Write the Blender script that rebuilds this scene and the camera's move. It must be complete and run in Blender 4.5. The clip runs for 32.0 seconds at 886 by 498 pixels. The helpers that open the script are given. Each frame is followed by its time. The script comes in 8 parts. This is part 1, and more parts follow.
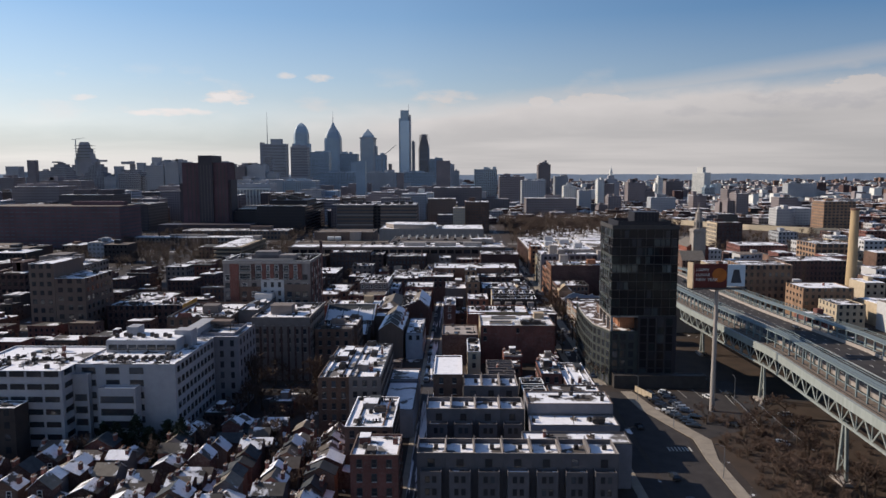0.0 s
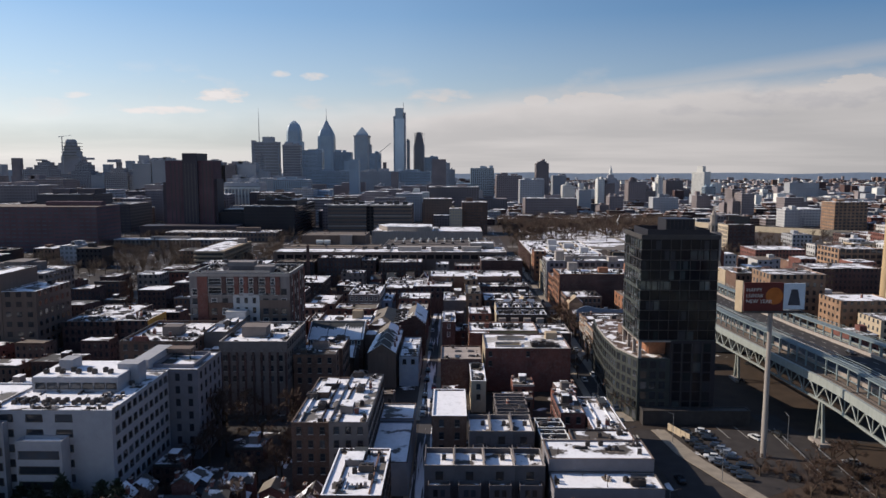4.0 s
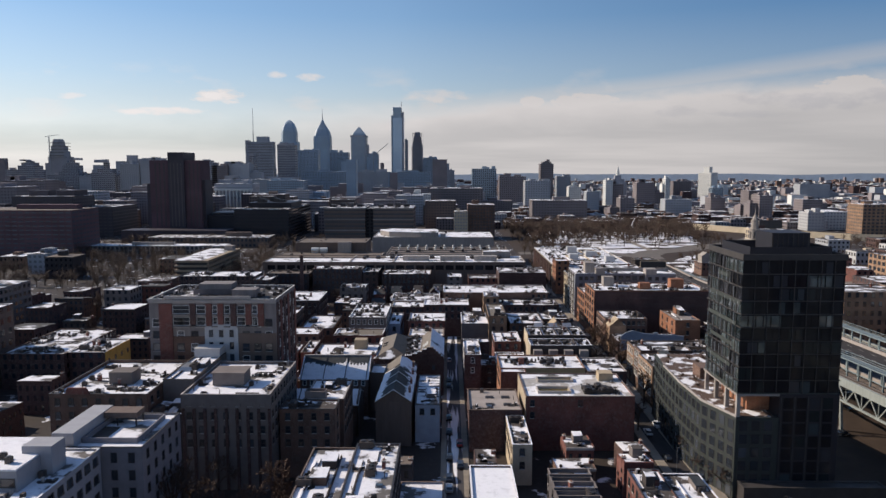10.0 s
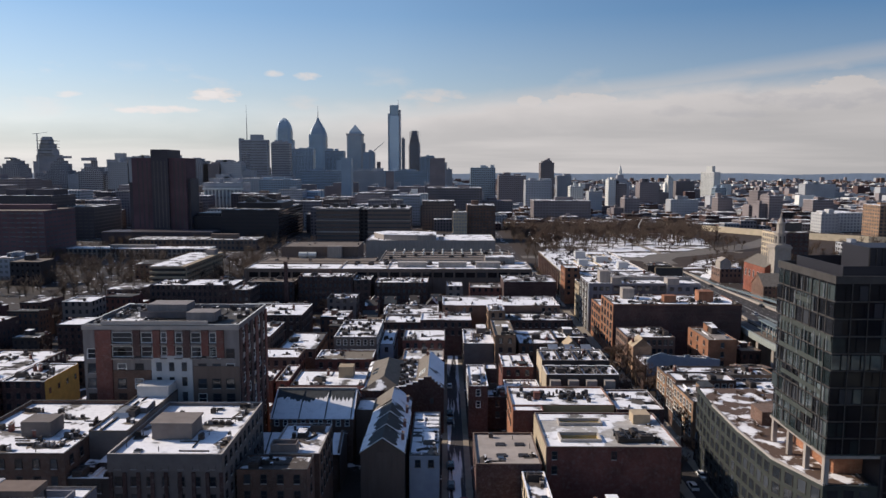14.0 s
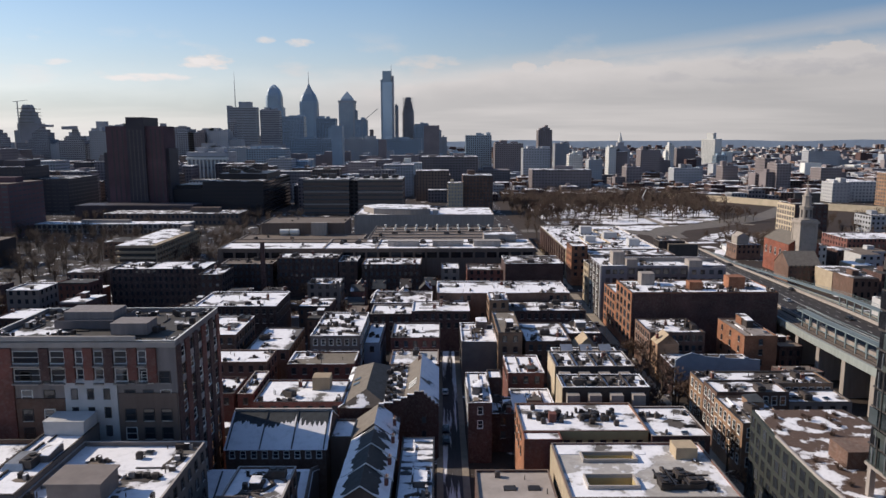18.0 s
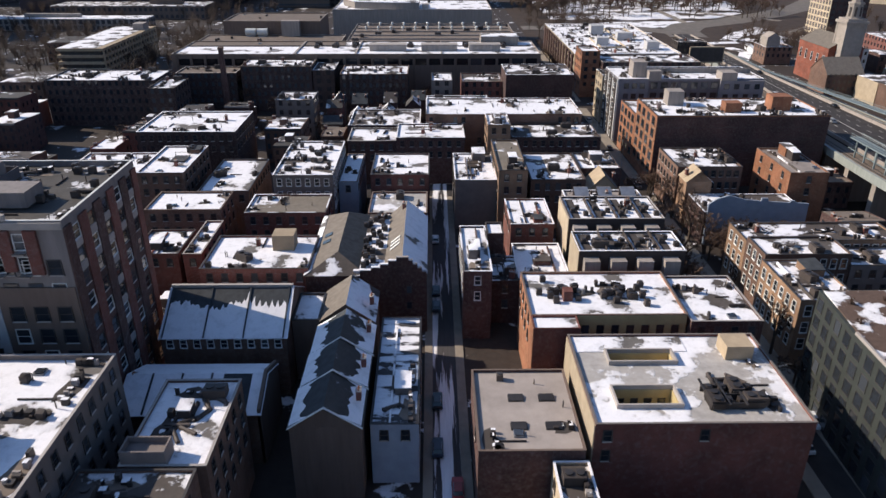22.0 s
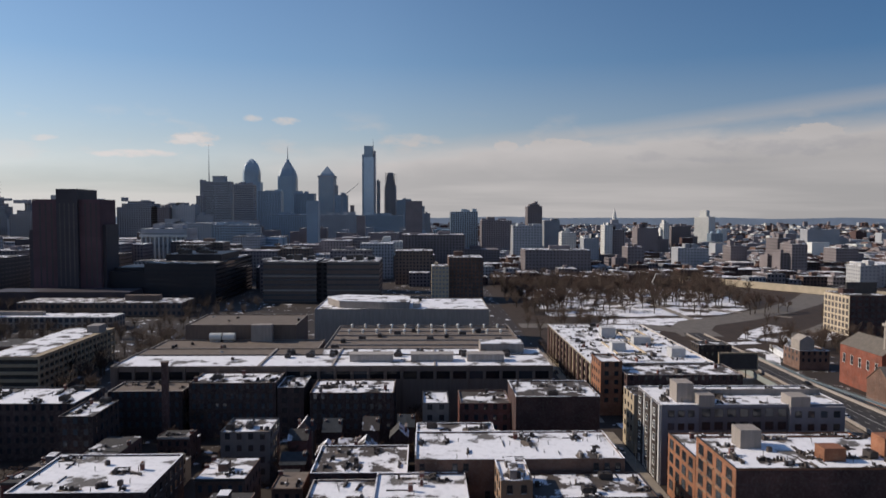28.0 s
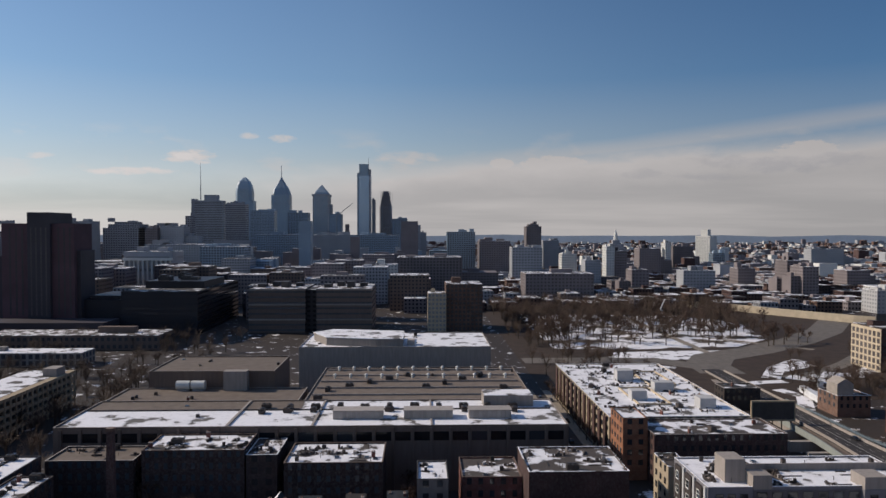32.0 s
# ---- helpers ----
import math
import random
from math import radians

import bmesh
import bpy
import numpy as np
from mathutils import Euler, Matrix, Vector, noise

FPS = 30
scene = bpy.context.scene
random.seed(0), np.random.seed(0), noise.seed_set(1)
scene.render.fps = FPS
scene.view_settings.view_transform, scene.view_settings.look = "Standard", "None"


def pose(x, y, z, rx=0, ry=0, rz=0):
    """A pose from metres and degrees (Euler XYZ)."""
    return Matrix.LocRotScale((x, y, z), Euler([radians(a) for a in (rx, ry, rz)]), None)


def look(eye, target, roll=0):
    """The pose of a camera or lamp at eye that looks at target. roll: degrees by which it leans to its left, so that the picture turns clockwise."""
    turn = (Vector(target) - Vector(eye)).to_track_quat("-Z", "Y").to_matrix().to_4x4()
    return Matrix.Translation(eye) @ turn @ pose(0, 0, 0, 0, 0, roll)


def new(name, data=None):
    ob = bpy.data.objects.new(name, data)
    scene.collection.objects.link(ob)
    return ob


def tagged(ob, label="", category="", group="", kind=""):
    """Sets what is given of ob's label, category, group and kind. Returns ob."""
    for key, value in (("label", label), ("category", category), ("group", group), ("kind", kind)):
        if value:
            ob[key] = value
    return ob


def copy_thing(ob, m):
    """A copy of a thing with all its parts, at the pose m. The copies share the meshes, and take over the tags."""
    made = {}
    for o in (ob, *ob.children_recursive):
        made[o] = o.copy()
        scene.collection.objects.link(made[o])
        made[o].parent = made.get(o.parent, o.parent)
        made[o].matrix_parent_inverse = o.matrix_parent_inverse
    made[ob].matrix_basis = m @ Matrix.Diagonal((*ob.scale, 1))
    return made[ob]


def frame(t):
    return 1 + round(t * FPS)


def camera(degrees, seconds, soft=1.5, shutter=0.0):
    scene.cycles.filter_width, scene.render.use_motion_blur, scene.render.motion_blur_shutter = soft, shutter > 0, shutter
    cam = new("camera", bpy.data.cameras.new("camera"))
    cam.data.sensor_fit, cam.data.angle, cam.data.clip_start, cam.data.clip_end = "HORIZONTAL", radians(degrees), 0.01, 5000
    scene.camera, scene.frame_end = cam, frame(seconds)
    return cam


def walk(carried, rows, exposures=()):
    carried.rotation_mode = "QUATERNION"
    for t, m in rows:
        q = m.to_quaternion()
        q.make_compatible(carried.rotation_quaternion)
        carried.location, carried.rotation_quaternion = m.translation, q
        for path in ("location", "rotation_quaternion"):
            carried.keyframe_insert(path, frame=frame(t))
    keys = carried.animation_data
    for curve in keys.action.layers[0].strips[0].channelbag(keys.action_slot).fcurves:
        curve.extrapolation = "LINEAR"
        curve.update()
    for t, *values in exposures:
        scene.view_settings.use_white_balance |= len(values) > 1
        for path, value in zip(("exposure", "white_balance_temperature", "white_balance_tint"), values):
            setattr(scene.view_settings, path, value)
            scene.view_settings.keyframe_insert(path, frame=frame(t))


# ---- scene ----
cam = camera(63.5, 32.0, shutter=0.5)
PATH = [
    (0, (10.444, 1.532, 78.762), (10.404, 3.519, 78.54), -0.1),
    (0.5, (10.173, 6.418, 78.828), (10.134, 8.405, 78.605), -0.1),
    (1, (10.199, 10.988, 78.887), (10.162, 12.975, 78.663), -0.1),
    (1.5, (10.168, 15.76, 78.953), (10.133, 17.747, 78.729), -0.0),
    (2, (10.192, 20.884, 79.032), (10.156, 22.871, 78.807), -0.0),
    (2.5, (10.136, 26.017, 79.097), (10.102, 28.004, 78.872), -0.0),
    (3, (9.92, 30.623, 79.12), (9.887, 32.609, 78.894), -0.0),
    (3.5, (9.201, 35.362, 79.056), (9.172, 37.349, 78.83), 0.0),
    (5.5, (4.163, 53.379, 78.313), (4.144, 55.367, 78.088), 0.0),
    (6, (2.827, 58.327, 77.94), (2.81, 60.314, 77.715), -0.0),
    (6.5, (1.933, 63.012, 77.833), (1.915, 64.999, 77.609), 0.0),
    (7, (1.131, 67.423, 77.868), (1.116, 69.41, 77.644), -0.0),
    (7.5, (0.486, 72.237, 77.984), (0.471, 74.225, 77.761), 0.0),
    (8, (-0.137, 77.283, 77.944), (-0.151, 79.27, 77.72), -0.0),
    (8.5, (-0.407, 81.146, 78.09), (-0.422, 83.133, 77.867), -0.1),
    (9, (-0.908, 85.728, 78.312), (-0.922, 87.715, 78.087), 0.0),
    (9.5, (-1.291, 90.198, 78.226), (-1.305, 92.185, 78.002), -0.0),
    (10, (-1.527, 94.913, 78.077), (-1.542, 96.9, 77.854), -0.0),
    (10.5, (-1.616, 99.664, 78.235), (-1.631, 101.652, 78.011), -0.1),
    (11, (-1.986, 104.439, 78.397), (-2.0, 106.426, 78.172), 0.1),
    (11.5, (-1.949, 109.303, 78.222), (-1.963, 111.29, 77.996), -0.0),
    (12, (-2.166, 114.108, 78.024), (-2.178, 116.096, 77.799), 0.0),
    (12.5, (-2.326, 118.875, 77.874), (-2.337, 120.863, 77.65), 0.0),
    (13, (-2.327, 123.546, 77.766), (-2.338, 125.533, 77.54), -0.0),
    (13.5, (-2.535, 128.539, 77.499), (-2.544, 130.526, 77.273), 0.1),
    (14, (-2.699, 133.286, 77.378), (-2.706, 135.273, 77.153), 0.1),
    (14.5, (-2.672, 138.323, 77.219), (-2.677, 140.31, 76.994), 0.1),
    (15, (-2.756, 143.209, 77.031), (-2.759, 145.193, 76.784), 0.1),
    (15.5, (-2.698, 147.958, 77.08), (-2.699, 149.934, 76.768), 0.0),
    (17.5, (-2.522, 166.717, 77.625), (-2.517, 168.692, 77.311), -0.2),
    (18, (-2.544, 171.295, 77.717), (-2.537, 173.27, 77.404), -0.1),
    (18.5, (-2.317, 176.303, 77.653), (-2.308, 178.281, 77.363), -0.1),
    (19, (-2.347, 180.874, 77.721), (-2.336, 182.858, 77.469), -0.0),
    (19.5, (-2.367, 185.687, 77.665), (-2.354, 187.673, 77.423), 0.1),
    (20, (-2.257, 190.707, 77.72), (-2.242, 192.692, 77.48), 0.0),
    (20.5, (-2.043, 195.345, 77.459), (-2.027, 197.325, 77.181), -0.0),
    (21, (-1.845, 200.079, 77.418), (-1.824, 202.011, 76.899), -0.0),
    (21.5, (-1.95, 205.014, 77.605), (-1.923, 206.864, 76.846), 0.1),
    (22, (-1.768, 210.43, 77.97), (-1.741, 212.238, 77.115), 0.1),
    (22.5, (-1.771, 215.506, 78.118), (-1.741, 217.313, 77.261), 0.2),
    (23, (-1.661, 220.719, 78.043), (-1.63, 222.526, 77.187), 0.2),
    (23.5, (-1.674, 225.735, 78.112), (-1.64, 227.542, 77.255), 0.2),
    (24, (-1.747, 230.807, 78.27), (-1.711, 232.615, 77.417), 0.3),
    (24.5, (-1.685, 235.653, 78.658), (-1.647, 237.487, 77.86), 0.3),
    (25, (-1.741, 240.928, 78.814), (-1.699, 242.794, 78.095), 0.2),
    (25.5, (-1.727, 245.971, 78.744), (-1.682, 247.869, 78.117), 0.2),
    (26, (-1.661, 250.722, 78.531), (-1.614, 252.649, 78.0), 0.3),
    (26.5, (-1.589, 255.6, 78.272), (-1.54, 257.55, 77.83), 0.2),
    (28.5, (-2.103, 275.101, 77.523), (-2.047, 277.099, 77.462), 0.2),
    (29, (-2.011, 280.222, 77.368), (-1.954, 282.22, 77.308), 0.2),
    (29.5, (-1.839, 285.417, 78.126), (-1.78, 287.415, 78.065), 0.1),
    (30, (-1.411, 289.938, 79.209), (-1.352, 291.936, 79.15), 0.2),
    (30.5, (-1.447, 294.183, 80.02), (-1.386, 296.182, 79.961), 0.2),
    (31, (-1.422, 298.082, 81.126), (-1.36, 300.081, 81.068), 0.1),
    (31.5, (-1.609, 301.861, 82.219), (-1.546, 303.859, 82.161), 0.2),
    (32, (-1.561, 305.917, 83.28), (-1.496, 307.915, 83.224), 0.1),
]
EXPOSURES = [(t, stops, kelvin, 10) for t, stops, kelvin in ((0, 0.09, 6630), (8, 0.13, 6630), (15, 0.09, 6630), (18, 0.12, 6630), (21, 0.08, 6610), (21.7, 0.35, 6590), (23.5, 0.44, 6610), (24.6, 0.45, 6540), (26, 0.41, 6480), (28.5, -0.25, 6630), (32, -0.27, 6630))]
walk(cam, [(t, look(eye, target, roll)) for t, eye, target, roll in PATH], EXPOSURES)

# ---- world, sun, exposure ----
SUN_TURN, SUN_RISE = radians(75), radians(31.5)  # turned left of the street's line, height over the horizon
sun_way = Vector((-math.sin(SUN_TURN) * math.cos(SUN_RISE), math.cos(SUN_TURN) * math.cos(SUN_RISE), math.sin(SUN_RISE)))
lamp = bpy.data.lights.new("sun", "SUN")
lamp.energy, lamp.angle, lamp.color = 4.8, radians(0.55), (1.0, 0.885, 0.76)
sun = new("sun", lamp)
sun.matrix_world = look(sun_way * 900, (0, 0, 0))
world = bpy.data.worlds.new("sky")
scene.world = world
world.use_nodes = True
wn, wl = world.node_tree.nodes, world.node_tree.links
for n in list(wn):
    wn.remove(n)


def node(tree, kind, **values):
    n = tree.nodes.new(kind)
    for key, value in values.items():
        n.inputs[key.replace("_", " ")].default_value = value
    return n


def ramp(tree, fac, stops):
    n = tree.nodes.new("ShaderNodeValToRGB")
    while len(n.color_ramp.elements) < len(stops):
        n.color_ramp.elements.new(0.5)
    for e, (at, c) in zip(n.color_ramp.elements, stops):
        e.position, e.color = at, (c if len(c) == 4 else (*c, 1)) if isinstance(c, tuple) else (c, c, c, 1)
    tree.links.new(fac, n.inputs[0])
    return n.outputs[0]


def mix(tree, fac, a, b, blend="MIX"):
    n = tree.nodes.new("ShaderNodeMix")
    n.data_type, n.blend_type = "RGBA", blend
    for sock, v in ((n.inputs[0], fac), (n.inputs[6], a), (n.inputs[7], b)):
        if isinstance(v, bpy.types.NodeSocket):
            tree.links.new(v, sock)
        else:
            sock.default_value = v if not isinstance(v, tuple) else (*v, 1)[:4]
    return n.outputs[2]


def maths(tree, op, a, b=0.0):
    n = tree.nodes.new("ShaderNodeMath")
    n.operation = op
    for sock, v in zip(n.inputs, (a, b)):
        if isinstance(v, bpy.types.NodeSocket):
            tree.links.new(v, sock)
        else:
            sock.default_value = v
    return n.outputs[0]


wt = world.node_tree
sky = wn.new("ShaderNodeTexSky")
sky.sky_type, sky.sun_disc = "NISHITA", False
sky.sun_elevation, sky.sun_rotation = SUN_RISE, -SUN_TURN
sky.air_density, sky.dust_density, sky.ozone_density = 1.0, 0.6, 2.0
tc = wn.new("ShaderNodeTexCoord")
split = wn.new("ShaderNodeSeparateXYZ")
wl.new(tc.outputs["Generated"], split.inputs[0])
up = maths(wt, "MAXIMUM", split.outputs[2], 0.0)
# cloud sheet on a flat layer: direction divided by height
flat = wn.new("ShaderNodeVectorMath")
flat.operation = "DIVIDE"
wl.new(tc.outputs["Generated"], flat.inputs[0])
den = wn.new("ShaderNodeCombineXYZ")
h = maths(wt, "ADD", up, 0.06)
for k in range(3):
    wl.new(h, den.inputs[k])
wl.new(den.outputs[0], flat.inputs[1])
sc = wn.new("ShaderNodeMapping")
sc.inputs["Scale"].default_value = (0.30, 0.42, 1.0)
sc.inputs["Rotation"].default_value = (0, 0, radians(28))
sc.inputs["Location"].default_value = (1.7, 0.4, 0)
wl.new(flat.outputs[0], sc.inputs[0])
cl = node(wt, "ShaderNodeTexNoise", Scale=0.55, Detail=7.0, Roughness=0.5)
wl.new(sc.outputs[0], cl.inputs[0])
pf = node(wt, "ShaderNodeTexNoise", Scale=11.0, Detail=6.0, Roughness=0.55)
st = wn.new("ShaderNodeMapping")
st.inputs["Scale"].default_value = (1.0, 1.0, 2.6)
wl.new(tc.outputs["Generated"], st.inputs[0])
wl.new(st.outputs[0], pf.inputs[0])
right = maths(wt, "MAXIMUM", split.outputs[0], -0.1)
wob = maths(wt, "MULTIPLY", maths(wt, "SUBTRACT", cl.outputs[0], 0.5), 0.07)
bumps = maths(wt, "MULTIPLY", maths(wt, "SUBTRACT", pf.outputs[0], 0.5), 0.055)
edge = maths(wt, "ADD", maths(wt, "SUBTRACT", up, maths(wt, "ADD", maths(wt, "MULTIPLY", right, 0.043), 0.081)), maths(wt, "ADD", wob, bumps))
streak = maths(wt, "ADD", maths(wt, "SUBTRACT", up, maths(wt, "ADD", maths(wt, "MULTIPLY", right, 0.094), 0.088)), maths(wt, "MULTIPLY", wob, 0.5))
low_sheet = ramp(wt, maths(wt, "ADD", edge, 0.5), [(0.44, 0.58), (0.482, 0.68), (0.500, 0.44), (0.526, 0.0)])
streak_cloud = ramp(wt, maths(wt, "ADD", streak, 0.5), [(0.484, 0.0), (0.496, 0.32), (0.503, 0.26), (0.515, 0.0)])
side = ramp(wt, maths(wt, "ADD", maths(wt, "MULTIPLY", split.outputs[0], 0.5), 0.5), [(0.36, 0.0), (0.52, 0.75), (0.62, 1.0)])
veil = ramp(wt, up, [(0.0, 0.90), (0.06, 0.62), (0.12, 0.30), (0.20, 0.07), (0.38, 0.02), (0.7, 0.08)])
puff = ramp(wt, pf.outputs[0], [(0.55, 0.0), (0.70, 1.0)])
# small fair-weather clouds: slope to the side, slope upward, half width, half height, strength
ahead = maths(wt, "MAXIMUM", split.outputs[1], 0.05)
side_slope, up_slope = maths(wt, "DIVIDE", split.outputs[0], ahead), maths(wt, "DIVIDE", split.outputs[2], ahead)
rag = node(wt, "ShaderNodeTexNoise", Scale=42.0, Detail=6.0, Roughness=0.6)
wl.new(st.outputs[0], rag.inputs[0])
rough_edge = maths(wt, "MULTIPLY", maths(wt, "SUBTRACT", rag.outputs[0], 0.5), 3.2)


def cloud_spots(spots):
    cover_all = None
    for cx, cy, rx, ry, much in spots:
        dx = maths(wt, "DIVIDE", maths(wt, "SUBTRACT", side_slope, cx), rx)
        dy = maths(wt, "DIVIDE", maths(wt, "SUBTRACT", up_slope, cy), ry)
        far = maths(wt, "ADD", maths(wt, "ADD", maths(wt, "MULTIPLY", dx, dx), maths(wt, "MULTIPLY", dy, dy)), rough_edge)
        one = maths(wt, "MULTIPLY", ramp(wt, far, [(0.0, 0.9), (1.0, 0.0)]), much)
        cover_all = one if cover_all is None else maths(wt, "MAXIMUM", cover_all, one)
    return cover_all


cumulus = cloud_spots(((-0.317, 0.099, 0.036, 0.011, 0.85), (-0.2356, 0.1281, 0.014, 0.006, 0.6), (-0.19, 0.1244, 0.018, 0.006, 0.7), (-0.40, 0.079, 0.06, 0.006, 0.5), (-0.02, 0.099, 0.05, 0.010, 0.45),
                       (0.19, 0.090, 0.05, 0.012, 0.75), (0.113, 0.0926, 0.018, 0.009, 0.7), (0.552, 0.114, 0.045, 0.012, 0.8), (-0.52, 0.10, 0.02, 0.005, 0.4)))
grey_bellies = cloud_spots(((0.437, 0.096, 0.06, 0.012, 0.7), (0.418, 0.075, 0.055, 0.006, 0.7), (0.314, 0.078, 0.035, 0.008, 0.6), (0.51, 0.091, 0.07, 0.013, 0.8), (0.60, 0.100, 0.05, 0.012, 0.7)))
bits = maths(wt, "MULTIPLY", puff, ramp(wt, up, [(0.05, 0.0), (0.085, 0.25), (0.115, 0.25), (0.14, 0.0)]))
cover = maths(wt, "MINIMUM", maths(wt, "ADD", maths(wt, "ADD", veil, maths(wt, "MULTIPLY", maths(wt, "MAXIMUM", low_sheet, streak_cloud), side)), maths(wt, "MAXIMUM", bits, cumulus)), 0.97)
grain = ramp(wt, cl.outputs[0], [(0.42, 0.0), (0.58, 1.0)])
toward = ramp(wt, maths(wt, "ADD", maths(wt, "MULTIPLY", split.outputs[0], -0.5), 0.5), [(0.2, 0.84), (0.5, 1.0), (0.75, 1.35)])
cloud_tint = mix(wt, 1.0, mix(wt, maths(wt, "MAXIMUM", maths(wt, "MAXIMUM", cumulus, maths(wt, "MULTIPLY", grain, 0.55)), ramp(wt, maths(wt, "ADD", edge, 0.5), [(0.455, 0.0), (0.497, 0.75), (0.52, 0.5)])), (5.0, 4.85, 4.95), (6.9, 6.55, 6.55)), toward, "MULTIPLY")
cloud_tint = mix(wt, maths(wt, "MULTIPLY", grey_bellies, 0.55), cloud_tint, (3.6, 3.6, 4.0))
away = mix(wt, ramp(wt, maths(wt, "ADD", maths(wt, "MULTIPLY", split.outputs[0], 0.5), 0.5), [(0.46, 0.0), (0.76, 1.0)]), (1.0, 1.0, 1.0), (0.40, 0.61, 0.74))
high = mix(wt, ramp(wt, up, [(0.36, 0.0), (0.75, 1.0)]), (1.0, 1.0, 1.0), (1.0, 1.10, 1.20))  # the clear vault overhead
deep = mix(wt, 1.0, mix(wt, 1.0, mix(wt, 1.0, sky.outputs[0], high, "MULTIPLY"), (0.74, 0.96, 1.15), "MULTIPLY"), away, "MULTIPLY")
back = node(wt, "ShaderNodeBackground", Strength=0.098)
wl.new(mix(wt, cover, deep, cloud_tint), back.inputs[0])
out = wn.new("ShaderNodeOutputWorld")
wl.new(back.outputs[0], out.inputs[0])

# ---- materials ----
MATS = {}


def start_mat(name, rough=0.85, metal=0.0, spec=0.3):
    m = bpy.data.materials.new(name)
    m.use_nodes = True
    t = m.node_tree
    b = t.nodes["Principled BSDF"]
    b.inputs["Roughness"].default_value, b.inputs["Metallic"].default_value = rough, metal
    b.inputs["Specular IOR Level"].default_value = spec
    MATS[name] = m
    return m, t, b


def coords(t, per_object=False):
    c = t.nodes.new("ShaderNodeTexCoord").outputs["Object"]
    if per_object:
        info = t.nodes.new("ShaderNodeObjectInfo")
        v = t.nodes.new("ShaderNodeVectorMath")
        v.operation = "ADD"
        s = t.nodes.new("ShaderNodeCombineXYZ")
        t.links.new(maths(t, "MULTIPLY", info.outputs["Random"], 170.0), s.inputs[0])
        t.links.new(maths(t, "MULTIPLY", info.outputs["Random"], 91.0), s.inputs[1])
        t.links.new(c, v.inputs[0])
        t.links.new(s.outputs[0], v.inputs[1])
        return v.outputs[0]
    return c


def noise_tex(t, c, scale, detail=4.0, rough=0.55):
    n = node(t, "ShaderNodeTexNoise", Scale=scale, Detail=detail, Roughness=rough)
    t.links.new(c, n.inputs[0])
    return n.outputs[0]


def bump(t, b, height, strength=0.3, far=0.05):
    n = node(t, "ShaderNodeBump", Strength=strength, Distance=far)
    t.links.new(height, n.inputs["Height"])
    t.links.new(n.outputs[0], b.inputs["Normal"])


def plain(name, rgb, rough=0.85, metal=0.0, spec=0.3, vary=0.35, scale=0.5, fine=6.0, rand=0.25, streak=False):
    """A surface with blotches, grain and a shade of its own for every object."""
    m, t, b = start_mat(name, rough, metal, spec)
    c = coords(t, True)
    big, small = noise_tex(t, c, scale, 5.0), noise_tex(t, c, fine, 3.0)
    if streak:
        mp = t.nodes.new("ShaderNodeMapping")
        mp.inputs["Scale"].default_value = (1.0, 1.0, 0.12)
        t.links.new(c, mp.inputs[0])
        big = noise_tex(t, mp.outputs[0], scale * 2, 6.0)
    low, high = tuple(v * (1 - vary) for v in rgb), tuple(min(v * (1 + vary), 0.9) for v in rgb)
    col = mix(t, ramp(t, big, [(0.3, 0.0), (0.7, 1.0)]), low, high)
    col = mix(t, 0.35, col, mix(t, small, tuple(v * 0.6 for v in rgb), tuple(min(v * 1.35, 0.92) for v in rgb)))
    if rand:
        r = t.nodes.new("ShaderNodeObjectInfo").outputs["Random"]
        col = mix(t, 1.0, col, ramp(t, r, [(0.0, 1 - rand), (1.0, 1.0)]), "MULTIPLY")
    t.links.new(col, b.inputs["Base Color"])
    bump(t, b, small, 0.25, 0.03)
    return m


def brickwork(name, rgb, mortar=(0.3, 0.27, 0.24), rand=0.3):
    m, t, b = start_mat(name, 0.9)
    c = coords(t, True)
    mp = t.nodes.new("ShaderNodeMapping")
    mp.inputs["Rotation"].default_value = (radians(90), 0, 0)
    t.links.new(c, mp.inputs[0])
    course = t.nodes.new("ShaderNodeTexWave")
    course.wave_type, course.bands_direction = "BANDS", "Z"
    course.inputs["Scale"].default_value = 2.1
    course.inputs["Distortion"].default_value = 0.6
    t.links.new(c, course.inputs[0])
    big, mid, small = noise_tex(t, c, 0.22, 5.0), noise_tex(t, c, 1.6, 4.0), noise_tex(t, c, 9.0, 2.0)
    col = mix(t, ramp(t, big, [(0.3, 0.0), (0.7, 1.0)]), tuple(v * 0.62 for v in rgb), tuple(v * 1.3 for v in rgb))
    col = mix(t, maths(t, "MULTIPLY", ramp(t, small, [(0.45, 0.0), (0.7, 1.0)]), 0.4), col, tuple(v * 0.45 for v in rgb))
    col = mix(t, maths(t, "MULTIPLY", ramp(t, mid, [(0.5, 0.0), (0.75, 1.0)]), 0.3), col, mortar)
    col = mix(t, maths(t, "MULTIPLY", ramp(t, course.outputs[0], [(0.85, 0.0), (1.0, 1.0)]), 0.3), col, mortar)
    r = t.nodes.new("ShaderNodeObjectInfo").outputs["Random"]
    col = mix(t, 1.0, col, ramp(t, r, [(0.0, 1 - rand), (1.0, 1.0)]), "MULTIPLY")
    t.links.new(col, b.inputs["Base Color"])
    bump(t, b, small, 0.4, 0.03)
    return m


